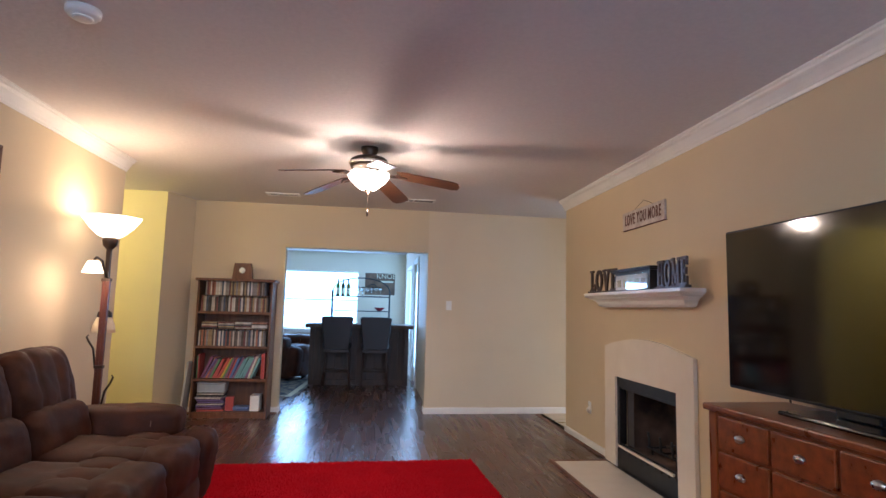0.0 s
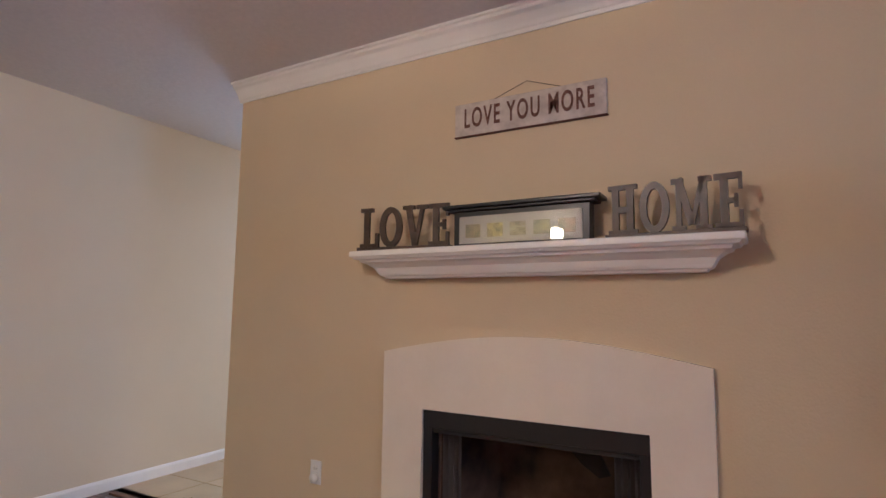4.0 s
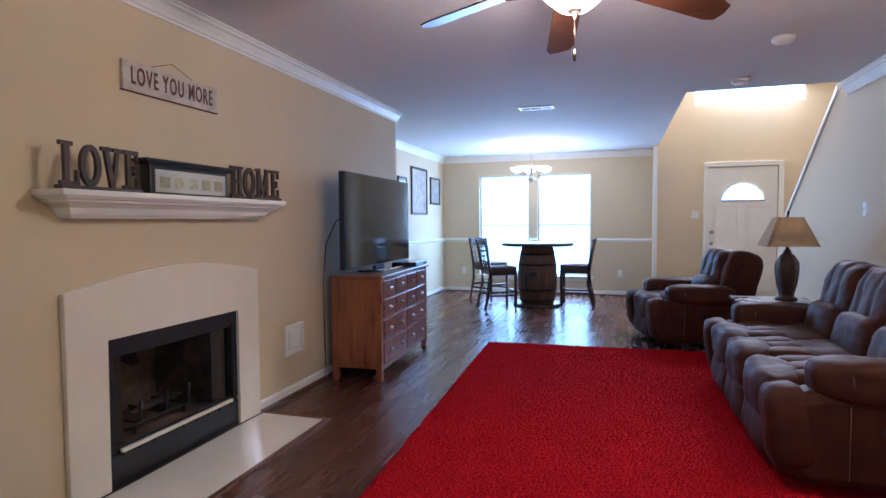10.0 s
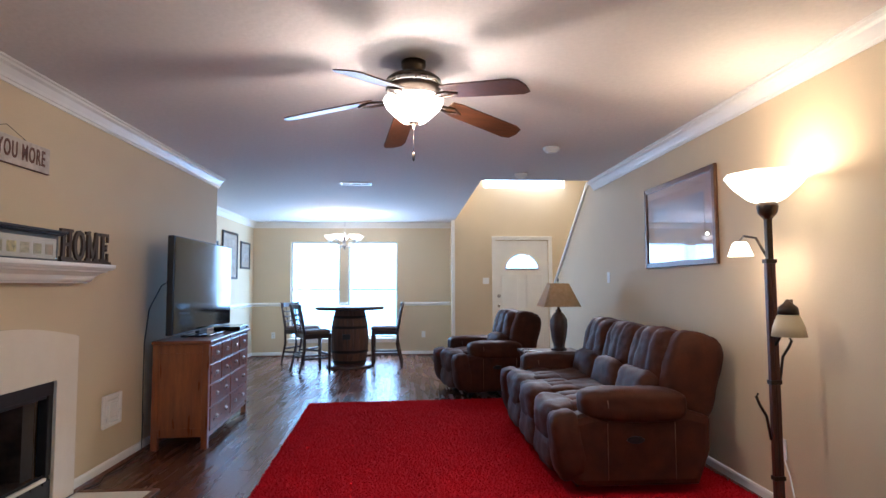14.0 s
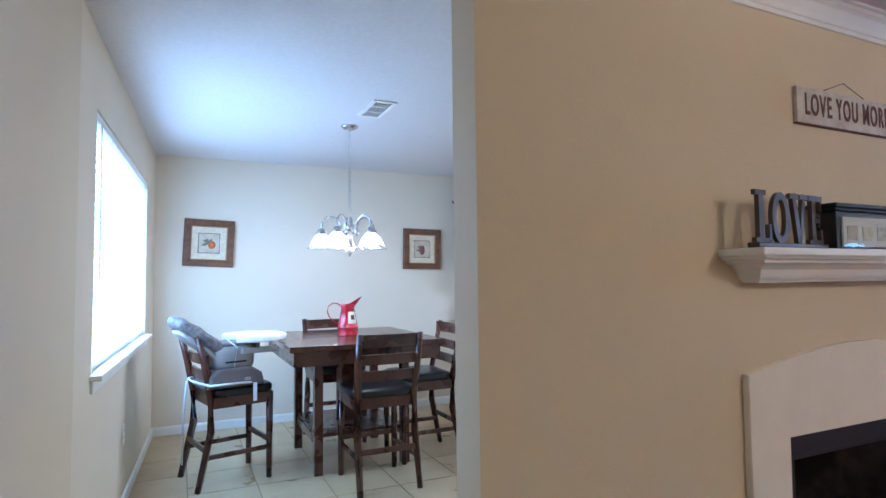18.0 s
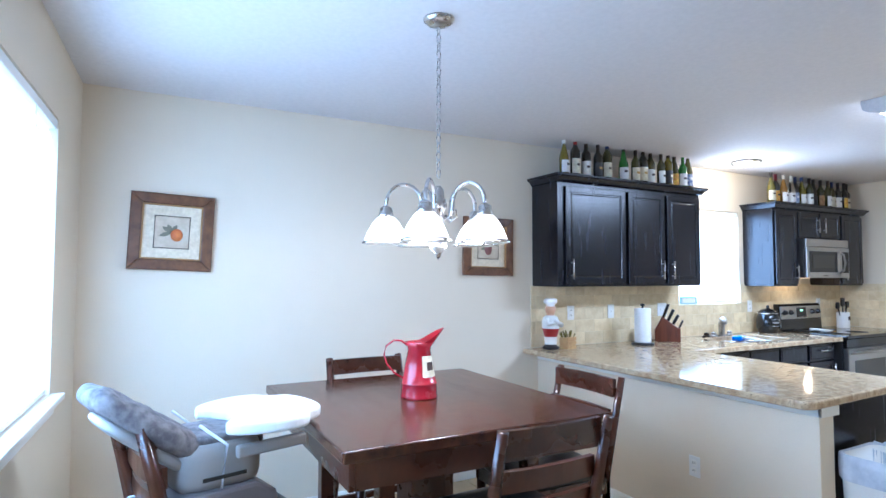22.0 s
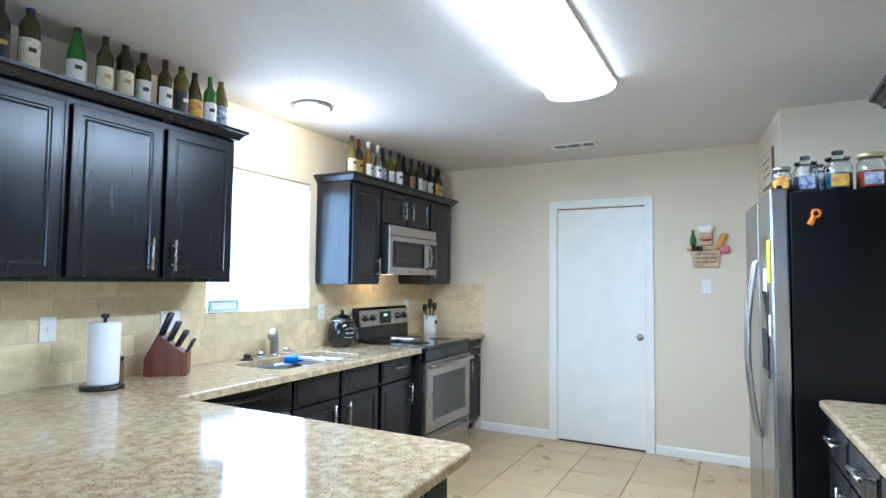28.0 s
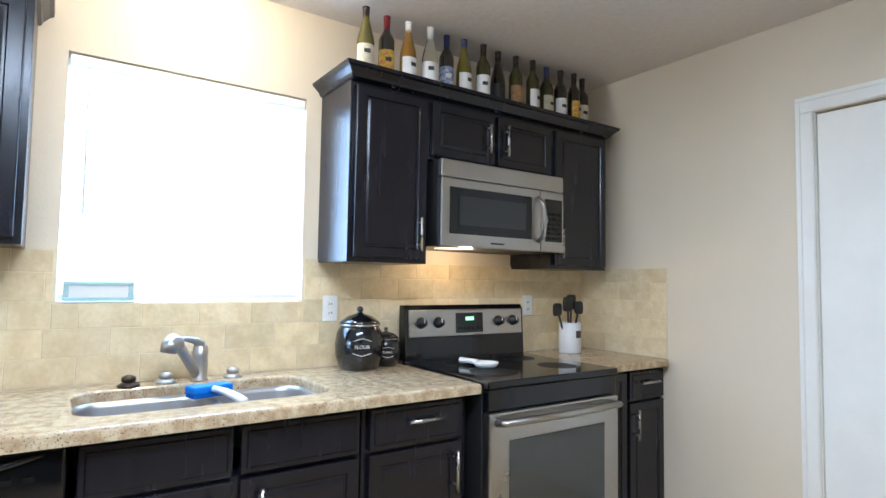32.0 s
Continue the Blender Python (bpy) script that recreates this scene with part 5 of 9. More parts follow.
SPINES = [material("spine", srgb(*c), 0.4, second=srgb(*[max(v - 50, 8) for v in c]), scale=40, fine=0.5) for c in
          ((70, 66, 72), (140, 84, 70), (206, 196, 180), (110, 100, 92), (170, 146, 110), (80, 92, 112), (190, 180, 170), (120, 70, 66), (60, 56, 56), (150, 144, 140), (226, 222, 214), (212, 206, 196), (92, 78, 66), (176, 120, 96))]
GAY = [material("book_cover", srgb(*c), 0.45, fine=0.3) for c in ((196, 164, 60), (84, 128, 80), (84, 104, 150), (184, 76, 66), (130, 80, 112), (104, 84, 128), (204, 128, 70), (104, 150, 150), (206, 198, 186), (150, 60, 62))]


def spine_row(z, x0, x1, hgt, thick, mats, name, label, lean=0.0, y=-BD + 0.02, depth=0.13, seed=1):
    rnd = random.Random(seed)
    x = x0
    while x < x1 - thick * 1.3:
        t = thick * (0.8 + 0.7 * rnd.random())
        hh = hgt * (0.86 + 0.14 * rnd.random())
        bm = box(0, 0, 0, t * 0.94, depth, hh, 0.0015, 1)
        ln = lean * (0.8 + 0.4 * rnd.random())
        s = math.sin(math.radians(ln))
        ob = solo(name, bm, rnd.choice(mats), label, "book" if "book" in name else "disc case", name + " row")
        ob.matrix_world = frame_at(BX, Y_NORTH - 0.003, 0, 0) @ pose(x, y + 0.012 * rnd.random(), z + (t * s if s > 0 else 0) + 0.0005, 0, ln, 0)
        x += t / max(math.cos(math.radians(ln)), 0.3)


spine_row(1.175, -0.37, 0.365, 0.18, 0.0155, SPINES, "disc_case", "upright film disc case on a packed shelf", seed=2)
spine_row(1.357, -0.33, 0.35, 0.175, 0.0155, SPINES, "disc_case", "upright film disc case on a packed shelf", seed=3, y=-BD + 0.03)
part("riser", box(-0.37, -BD + 0.16, 1.175, 0.37, -0.02, 1.355), "bookcase", bc)
part("riser_board", box(-0.37, -BD + 0.02, 1.3545, 0.37, -BD + 0.16, 1.3565), "bookcase", bc)
spine_row(0.79, -0.37, 0.36, 0.19, 0.0165, SPINES, "disc_case", "upright film disc case on a packed shelf", seed=4)
for i in range(4):
    for j in range(5):
        solo("disc_case", box(-0.085, -0.065, 0, 0.085, 0.065, 0.0135, 0.0015, 1), SPINES[(i * 3 + j) % 14], "flat stacked film disc case", "disc case", "flat disc cases", (BX - 0.265 + i * 0.18, Y_NORTH - 0.2, 0.985 + j * 0.014), 2 * i - 3)
spine_row(0.43, -0.32, 0.26, 0.26, 0.020, GAY, "book", "slim colourful children's book leaning on the shelf", lean=24, depth=0.20, seed=6)
spine_row(0.43, -0.37, -0.325, 0.28, 0.016, GAY, "book", "slim colourful children's book standing on the shelf", depth=0.20, seed=7)
spine_row(0.43, 0.325, 0.385, 0.28, 0.02, [GAY[3], GAY[9]], "book", "red book standing at the shelf end", depth=0.20, seed=8)
rnd = random.Random(11)
for j in range(9):
    solo("board_game", box(-0.14, -0.10, 0, 0.14, 0.10, 0.013 + 0.008 * rnd.random(), 0.002, 1), rnd.choice(SPINES + GAY), "flat box in an untidy stack on the bottom shelf", "box", "boxes on the bottom shelf", (BX - 0.225 + 0.02 * rnd.random(), Y_NORTH - 0.17, 0.0705 + j * 0.0222), rnd.uniform(-8, 8))
tb = thing("storage_tub", (BX - 0.21, Y_NORTH - 0.16, 0.2715), "translucent grey plastic tub on a stack of boxes", "tub")
part("tub", box(-0.15, -0.09, 0, 0.15, 0.09, 0.10, 0.012), material("milky_plastic", srgb(170, 176, 178), 0.35), tb)
part("rim", box(-0.16, -0.10, 0.10, 0.16, 0.10, 0.112, 0.004), material("milky_plastic_rim", srgb(190, 194, 196), 0.35), tb)
solo("card_box", box(-0.045, -0.04, 0, 0.045, 0.04, 0.15, 0.003), GAY[3], "red and white carton on the bottom shelf", "box", at=(BX - 0.01, Y_NORTH - 0.19, 0.0705), rz=8)
solo("toy_case", box(-0.09, -0.06, 0, 0.09, 0.06, 0.05, 0.015), GAY[2], "blue plastic case on the bottom shelf", "toy", at=(BX + 0.125, Y_NORTH - 0.18, 0.0705), rz=-6)
solo("white_binder", box(-0.05, -0.09, 0, 0.05, 0.09, 0.17, 0.003), "white_plastic", "white binder standing on the bottom shelf", "binder", at=(BX + 0.27, Y_NORTH - 0.16, 0.0705))
solo("paper_board", turn(box(-0.01, -0.11, 0, 0.01, 0.11, 0.62, 0.002), pose(0, 0, 0, 0, 5)), "mat_board", "white board leaning beside the bookcase", "board", at=(-1.07, Y_NORTH - 0.30, 0.001))
ck = thing("mantel_clock", (-0.56, Y_NORTH - 0.16, BH + 0.0305), "small wooden mantel clock on the bookcase", "clock")
part("case", prism([(-0.115, 0), (0.115, 0), (0.10, 0.13), (0.09, 0.19), (-0.09, 0.19), (-0.10, 0.13)], 0.08, 0.006), "bookcase", ck)
part("dial", turn(lathe([(0.0, 0), (0.03, 0), (0.03, 0.004), (0.0, 0.005)], 20), pose(0, -0.001, 0.105, 90)), "white_plastic", ck, "round white clock dial")
part("bezel", turn(lathe([(0.030, 0.002), (0.036, 0.002), (0.036, 0.007), (0.030, 0.006)], 20), pose(0, 0.001, 0.105, 90)), "nickel", ck)
bulb("hall_bulb", (-2.4, 6.0, 2.25), 34, (1.0, 0.86, 0.44), 0.10)

# ---- dining room ----
def counter_chair(name, at, rz, label, group, wood_mat, seat_mat, lattice=False, seat_h=0.61, top=1.0):
    """A counter-height chair facing local -y."""
    ob = thing(name, at, label, "chair", group, rz)
    w, d = 0.43, 0.42
    part("seat", soft(w + 0.02, d + 0.02, 0.07, 0, -0.02, seat_h, 0, 3.0, 0.003, 1.0, 6), seat_mat, ob)
    part("seat_frame", box(-w / 2, -d / 2 - 0.01, seat_h - 0.095, w / 2, d / 2 - 0.03, seat_h - 0.025, 0.004), wood_mat, ob)
    for sx in (-1, 1):
        part("front_leg", tube([(sx * (w / 2 - 0.02), -d / 2 + 0.01, 0), (sx * (w / 2 - 0.02), -d / 2 + 0.01, seat_h - 0.03)], [0.020, 0.026], 4), wood_mat, ob)
        part("back_leg", tube([(sx * (w / 2 - 0.015), d / 2 + 0.06, 0), (sx * (w / 2 - 0.02), d / 2 - 0.02, seat_h * 0.6), (sx * (w / 2 - 0.02), d / 2 - 0.015, seat_h), (sx * (w / 2 - 0.012), d / 2 + 0.03, top - 0.18), (sx * (w / 2 - 0.012), d / 2 + 0.075, top)], [0.020, 0.025, 0.026, 0.023, 0.020], 4), wood_mat, ob)
        part("side_stretcher", box(sx * (w / 2 - 0.03) - 0.009, -d / 2 + 0.02, 0.19, sx * (w / 2 - 0.03) + 0.009, d / 2 + 0.01, 0.22, 0.003), wood_mat, ob)
    part("front_stretcher", box(-w / 2 + 0.03, -d / 2 + 0.002, 0.24, w / 2 - 0.03, -d / 2 + 0.022, 0.275, 0.003), wood_mat, ob)
    part("back_stretcher", box(-w / 2 + 0.03, d / 2 + 0.005, 0.24, w / 2 - 0.03, d / 2 + 0.022, 0.275, 0.003), wood_mat, ob)

    def slat(z, hgt):
        k = (z - seat_h) / (top - seat_h)
        y = d / 2 - 0.015 + 0.085 * k * k
        bm = bmesh.new()
        n = 8
        rows = []
        for i in range(n + 1):
            x = -w / 2 + 0.02 + (w - 0.04) * i / n
            yy = y + 0.018 * math.sin(math.pi * i / n)
            rows.append([bm.verts.new(c) for c in ((x, yy - 0.010, z), (x, yy + 0.010, z), (x, yy + 0.012, z + hgt), (x, yy - 0.008, z + hgt))])
        for a, b in zip(rows, rows[1:]):
            for i in range(4):
                bm.faces.new((a[i], a[(i + 1) % 4], b[(i + 1) % 4], b[i]))
        bm.faces.new(rows[0]); bm.faces.new(rows[-1][::-1])
        bmesh.ops.recalc_face_normals(bm, faces=bm.faces)
        part("back_slat", bm, wood_mat, ob)
    if lattice:
        slat(top - 0.075, 0.07)
        for z in (0.70, 0.78, 0.86):
            slat(z, 0.018)
        for sx in (-0.10, 0.0, 0.10):
            part("back_spindle", tube([(sx, d / 2 + 0.0, seat_h), (sx, d / 2 + 0.035, 0.78), (sx, d / 2 + 0.065, top - 0.05)], 0.008, 4), wood_mat, ob)
    else:
        for z, hgt in ((top - 0.085, 0.08), (0.80, 0.065), (0.695, 0.065)):
            slat(z, hgt)
    return ob


M["dark_oak"] = wood("dark_oak", srgb(66, 44, 34), srgb(40, 26, 20), 0.35, 3.0, (3, 3, 3))
M["tan_fabric"] = material("brown_seat_fabric", srgb(92, 72, 58), 0.8, bump=0.3, bump_scale=200)
BX, BY = 1.88, -1.75
bt = thing("barrel_table", (BX, BY, 0), "round counter table on an old wine barrel with iron hoops", "table")
M["stave"] = wood("weathered_barrel_oak", srgb(104, 66, 46), srgb(66, 40, 28), 0.55, 3.0, (8, 8, 1.0), per_piece=0.2, bump=0.4)
M["hoop"] = material("rusty_hoop", srgb(46, 38, 34), 0.5, 0.6, scale=20)
part("foot_ring", lathe([(0.36, 0.0), (0.37, 0.01), (0.37, 0.035), (0.33, 0.05), (0.0, 0.05)], 32), "dark_oak", bt)


def stave_r(z):
    return 0.30 - 0.055 * ((z - 0.45) / 0.42) ** 2


sv = bmesh.new()
nz = 8
a0, a1 = -math.pi / 22 * 0.97, math.pi / 22 * 0.97
ra = []
for i in range(nz + 1):
    z = 0.05 + 0.86 * i / nz
    r = stave_r(z)
    ra.append([sv.verts.new((rr * math.cos(a), rr * math.sin(a), z)) for rr, a in ((r, a0), (r, a1), (r - 0.025, a1), (r - 0.025, a0))])
for a, b in zip(ra, ra[1:]):
    for i in range(4):
        sv.faces.new((a[i], a[(i + 1) % 4], b[(i + 1) % 4], b[i]))
sv.faces.new(ra[0]); sv.faces.new(ra[-1][::-1])
bmesh.ops.recalc_face_normals(sv, faces=sv.faces)
sm = mesh("stave", sv, "stave")
for i in range(22):
    s = new("stave", sm)
    s.parent = bt
    s.matrix_basis = pose(0, 0, 0, 0, 0, 360 / 22 * i)
for z in (0.10, 0.26, 0.64, 0.80):
    part("hoop", lathe([(stave_r(z) + 0.001, z - 0.02), (stave_r(z) + 0.005, z - 0.02), (stave_r(z + 0.02) + 0.005, z + 0.02), (stave_r(z + 0.02) + 0.001, z + 0.02)], 32), "hoop", bt, "dark iron hoop")
part("opening", turn(box(-0.06, -0.012, -0.04, 0.06, 0.012, 0.04, 0.004), pose(0.02, stave_r(0.5) + 0.004, 0.50)), "black_metal", bt)
part("tabletop", lathe([(0.0, 0.915), (0.535, 0.915), (0.55, 0.925), (0.55, 0.955), (0.535, 0.965), (0.0, 0.965)], 48), "dark_oak", bt)
for i, (x, y, r) in enumerate(((2.40, -1.33, -60), (2.72, -2.20, -120), (1.31, -1.90, 90))):
    counter_chair("dining_chair", (x, y, 0), r, "dark wooden counter chair with lattice back and padded seat", "chairs round the barrel table", "dark_oak", "tan_fabric", True, 0.60, 1.02)

M["lit_white"] = glow("lit_chandelier_glass", (1.0, 0.88, 0.70, 1), 2.4)


def arm_chandelier(name, at, drop, arms, r, label, metal, shade_up, watts, colour, group=""):
    ob = thing(name, at, label, "chandelier", group)
    part("canopy", lathe([(0.062, -0.001), (0.062, -0.008), (0.045, -0.022), (0.010, -0.030)], 24), metal, ob)
    n = int((drop - (0.05 if shade_up else 0.01)) / 0.034)
    link = [Vector((0.009 * math.cos(a), 0, 0.0205 * math.sin(a))) for a in [2 * math.pi * i / 12 for i in range(12)]]
    bm0 = tube(link, 0.0022, 5, closed=True)
    lm = mesh("chain_link", bm0, metal)
    for i in range(n):
        o = new("chain_link", lm)
        o.parent = ob
        o.matrix_basis = pose(0, 0, -0.045 - i * 0.034, 0, 0, 90 * (i % 2) + 8)
    zb = -drop
    part("column", lathe([(q, z if shade_up else z - 0.05) for q, z in ((0.010, zb + 0.03), (0.022, zb + 0.015), (0.024, zb - 0.02), (0.032, zb - 0.025), (0.034, zb - 0.06), (0.024, zb - 0.065), (0.024, zb - 0.18), (0.032, zb - 0.19), (0.034, zb - 0.215), (0.014, zb - 0.235), (0.010, zb - 0.25), (0.0, zb - 0.262))], 20), metal, ob)
    for k in range(arms):
        a = 2 * math.pi * k / arms - 0.084
        c, s = math.cos(a), math.sin(a)
        zz = zb - 0.115
        if shade_up:
            pts = [(0.024, -0.05), (0.08, -0.10), (0.15, -0.10), (r * 0.9, -0.06), (r, 0.0)]
        else:
            c0, rr = (0.065 + r) / 2, (r - 0.065) / 2
            pts = [(0.026, -0.03), (0.05, -0.035), (0.062, -0.015)] + [(c0 - rr * math.cos(math.pi * i / 12), 0.02 + rr * 1.12 * math.sin(math.pi * i / 12)) for i in range(13)] + [(r, -0.005)]
        arm = part("arm", tube([(q * c, q * s, zz + z) for q, z in pts], 0.0075, 8), metal, ob)
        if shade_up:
            part("cup", lathe([(0.02, 0), (0.03, 0.01), (0.03, 0.02)], 14, at=(r * c, r * s, zz)), metal, arm)
            part("glass_shade", lathe([(0.03, 0.02), (0.06, 0.035), (0.085, 0.065), (0.10, 0.09), (0.095, 0.09), (0.05, 0.04), (0.02, 0.03)], 20, at=(r * c, r * s, zz)), "lit_white", arm, "glowing white glass bell")
        else:
            part("scroll", tube([(0.03 * c, 0.03 * s, zz - 0.02), (0.06 * c, 0.06 * s, zz - 0.045), (0.085 * c, 0.085 * s, zz - 0.03), (0.08 * c, 0.08 * s, zz - 0.005), (0.06 * c, 0.06 * s, zz - 0.012)], 0.004, 6), metal, arm)
            part("socket_cap", lathe([(0.012, 0.012), (0.024, 0.004), (0.028, -0.02), (0.034, -0.035)], 16, at=(r * c, r * s, zz)), metal, arm)
            part("glass_shade", lathe([(0.030, -0.030), (0.048, -0.050), (0.066, -0.078), (0.079, -0.108), (0.085, -0.126), (0.081, -0.126), (0.060, -0.078), (0.028, -0.036)], 24, at=(r * c, r * s, zz)), "lit_white", arm, "glowing ribbed glass shade")
            part("shade_rim", lathe([(0.083, -0.122), (0.094, -0.130), (0.095, -0.136), (0.081, -0.133)], 24, at=(r * c, r * s, zz)), glass("rim_glass", (0.95, 0.97, 1, 1), 0.05) if k == 0 else bpy.data.materials["rim_glass"], arm, "clear glass rim")
        bulb(name + "_bulb", (at[0] + r * c, at[1] + r * s, at[2] + zz + (0.14 if shade_up else -0.17)), watts / arms, colour, 0.03)
    return ob


arm_chandelier("chandelier", (1.98, -1.8, Z_CEIL), 0.34, 5, 0.235, "five-arm chandelier with glowing white glass bells", "nickel", True, 36, (1.0, 0.86, 0.66))

# ---- bar room beyond the opening ----
BAR_Y = 13.1
structure("bar_room_ceiling", box(-3.2, Y_NORTH + 0.2, Z_CEIL, 3.2, BAR_Y + 0.2, Z_CEIL + 0.1), "ceiling", "white ceiling of the bar room", "ceiling")
wall("wall_bar_back", -3.2, BAR_Y, 1.86, BAR_Y + T, "wall_kitchen", "pale wall of the bar room with a wide window", [(-1.75, 0.66, 0.76, 2.06)])
wall("wall_bar_right", 1.70, Y_NORTH + T, 1.70 + T, BAR_Y, "wall_kitchen", "pale wall of the bar room with a glazed door", [(9.45, 10.35, 0.0, 2.05), (11.2, 12.6, 0.7, 2.1)])
wall("wall_bar_left", -3.2 - T, Y_NORTH + T, -3.2, BAR_Y, "wall_kitchen", "pale wall of the bar room")
wall("wall_bar_front", -3.2, Y_NORTH + 0.001, -1.34 - T, Y_NORTH + T, "wall_kitchen", "pale wall of the bar room")
window("window_6", (-0.545, BAR_Y, 0.76), 0, 2.41, 1.30, "wide bright window of the bar room", sill=0.04)
window("window_7", (1.70, 11.9, 0.70), -90, 1.40, 1.40, "bright side window of the bar room", sill=0.03)
d3 = new("door_3")
d3.matrix_world = frame_at(1.70, 9.9, 0, -90)
tagged(d3, "white glazed patio door with a closed blind", "door", kind="structure")
part("door_leaf", box(-0.44, 0.03, 0.01, 0.44, 0.06, 2.04, 0.004), "trim", d3)
part("glazing", box(-0.30, 0.024, 0.25, 0.30, 0.029, 1.90), "day", d3, "bright glazing")
for i in range(40):
    part("slat", turn(box(-0.30, -0.010, -0.001, 0.30, 0.010, 0.001), pose(0, 0.012, 0.28 + i * 0.041, 55)), "blind", d3)
casing(d3, 0.88, 2.04)
part("lever_handle", tube([(-0.36, 0.03, 1.0), (-0.36, -0.03, 1.0), (-0.26, -0.03, 1.0)], 0.009, 8), "nickel", d3)
area("daylight_patio_door", (1.68, 9.9, 1.1), (0, 9.2, 0.6), 0.6, 1.5, 12, DAY)

bar = thing("home_bar", (0.78, 9.72, 0), "rustic dark wood home bar with plank front", "bar counter")
M["rustic"] = wood("rustic_dark_plank", srgb(74, 50, 36), srgb(44, 30, 22), 0.5, 3.0, (8, 8, 1.0), per_piece=0.2, bump=0.3)
part("counter_top", box(-0.86, -0.30, 0.925, 0.86, 0.45, 0.985, 0.008), "rustic", bar)
pm = mesh("plank", box(-0.058, -0.012, 0.06, 0.058, 0.012, 0.925, 0.004), "rustic")
for i in range(12):
    p = new("plank", pm)
    p.parent = bar
    p.location = (-0.70 + i * 0.127, 0, 0)
part("carcass", box(-0.76, 0.014, 0.0, 0.76, 0.40, 0.924), "dark_oak", bar)
part("plinth", box(-0.77, -0.03, 0.0, 0.77, 0.012, 0.09, 0.004), "rustic", bar)
part("top_rail", box(-0.77, -0.03, 0.86, 0.77, -0.013, 0.95, 0.004), "rustic", bar)
for sx in (-0.76, 0.0, 0.76):
    part("corner_post", box(sx - 0.04, -0.04, 0.0, sx + 0.04, -0.013, 0.924, 0.004), "rustic", bar)
for sx in (0.44, 1.03):
    bs = thing("bar_stool", (sx, 9.34, 0), "black high-backed bar stool with wooden legs", "stool", "stools at the bar", 180)
    part("seat", soft(0.43, 0.43, 0.10, 0, 0, 0.66, 0, 2.5, 0.003), "black_vinyl", bs)
    part("backrest", turn(prism([(-0.185, 0.0), (0.185, 0.0), (0.245, 0.49), (0.20, 0.505), (-0.20, 0.505), (-0.245, 0.49)], 0.05, 0.014), pose(0, 0.18, 0.61, -4)), "black_vinyl", bs)
    part("apron", box(-0.19, -0.19, 0.56, 0.19, 0.19, 0.61, 0.004), "dark_oak", bs)
    for lx in (-1, 1):
        for ly in (-1, 1):
            part("leg", tube([(lx * 0.21, ly * 0.21, 0), (lx * 0.17, ly * 0.17, 0.60)], [0.018, 0.024], 4), "dark_oak", bs)
    for lx in (-1, 1):
        part("rung", tube([(lx * 0.195, -0.195, 0.24), (lx * 0.195, 0.195, 0.24)], 0.012, 6), "dark_oak", bs)
        part("rung", tube([(-0.195, lx * 0.195, 0.27), (0.195, lx * 0.195, 0.27)], 0.012, 6), "dark_oak", bs)
rk = thing("bakers_rack", (0.73, 12.6, 0), "black wrought iron shelf rack with scrolled top", "rack")
for z in (0.50, 0.85, 1.17, 1.48):
    part("shelf", box(-0.62, -0.18, z, 0.62, 0.18, z + 0.018, 0.003), "black_metal", rk)
for sx in (-1, 1):
    for sy in (-0.17, 0.17):
        part("upright", tube([(sx * 0.61, sy, 0), (sx * 0.61, sy, 1.62)], 0.014, 6), "black_metal", rk)
part("arch", tube([(-0.61, 0.17, 1.62)] + [(0.61 * math.cos(math.pi - math.pi * i / 16), 0.17, 1.62 + 0.28 * math.sin(math.pi * i / 16)) for i in range(1, 16)] + [(0.61, 0.17, 1.62)], 0.015, 6), "black_metal", rk)
for sx in (-1, 1):
    part("scroll", tube([(sx * (0.12 + 0.13 * (1 - i / 22) * math.cos(i * 0.45)) + sx * 0.1, 0.17, 1.66 + 0.13 * (1 - i / 22) * math.sin(i * 0.45)) for i in range(20)], 0.011, 6), "black_metal", rk)


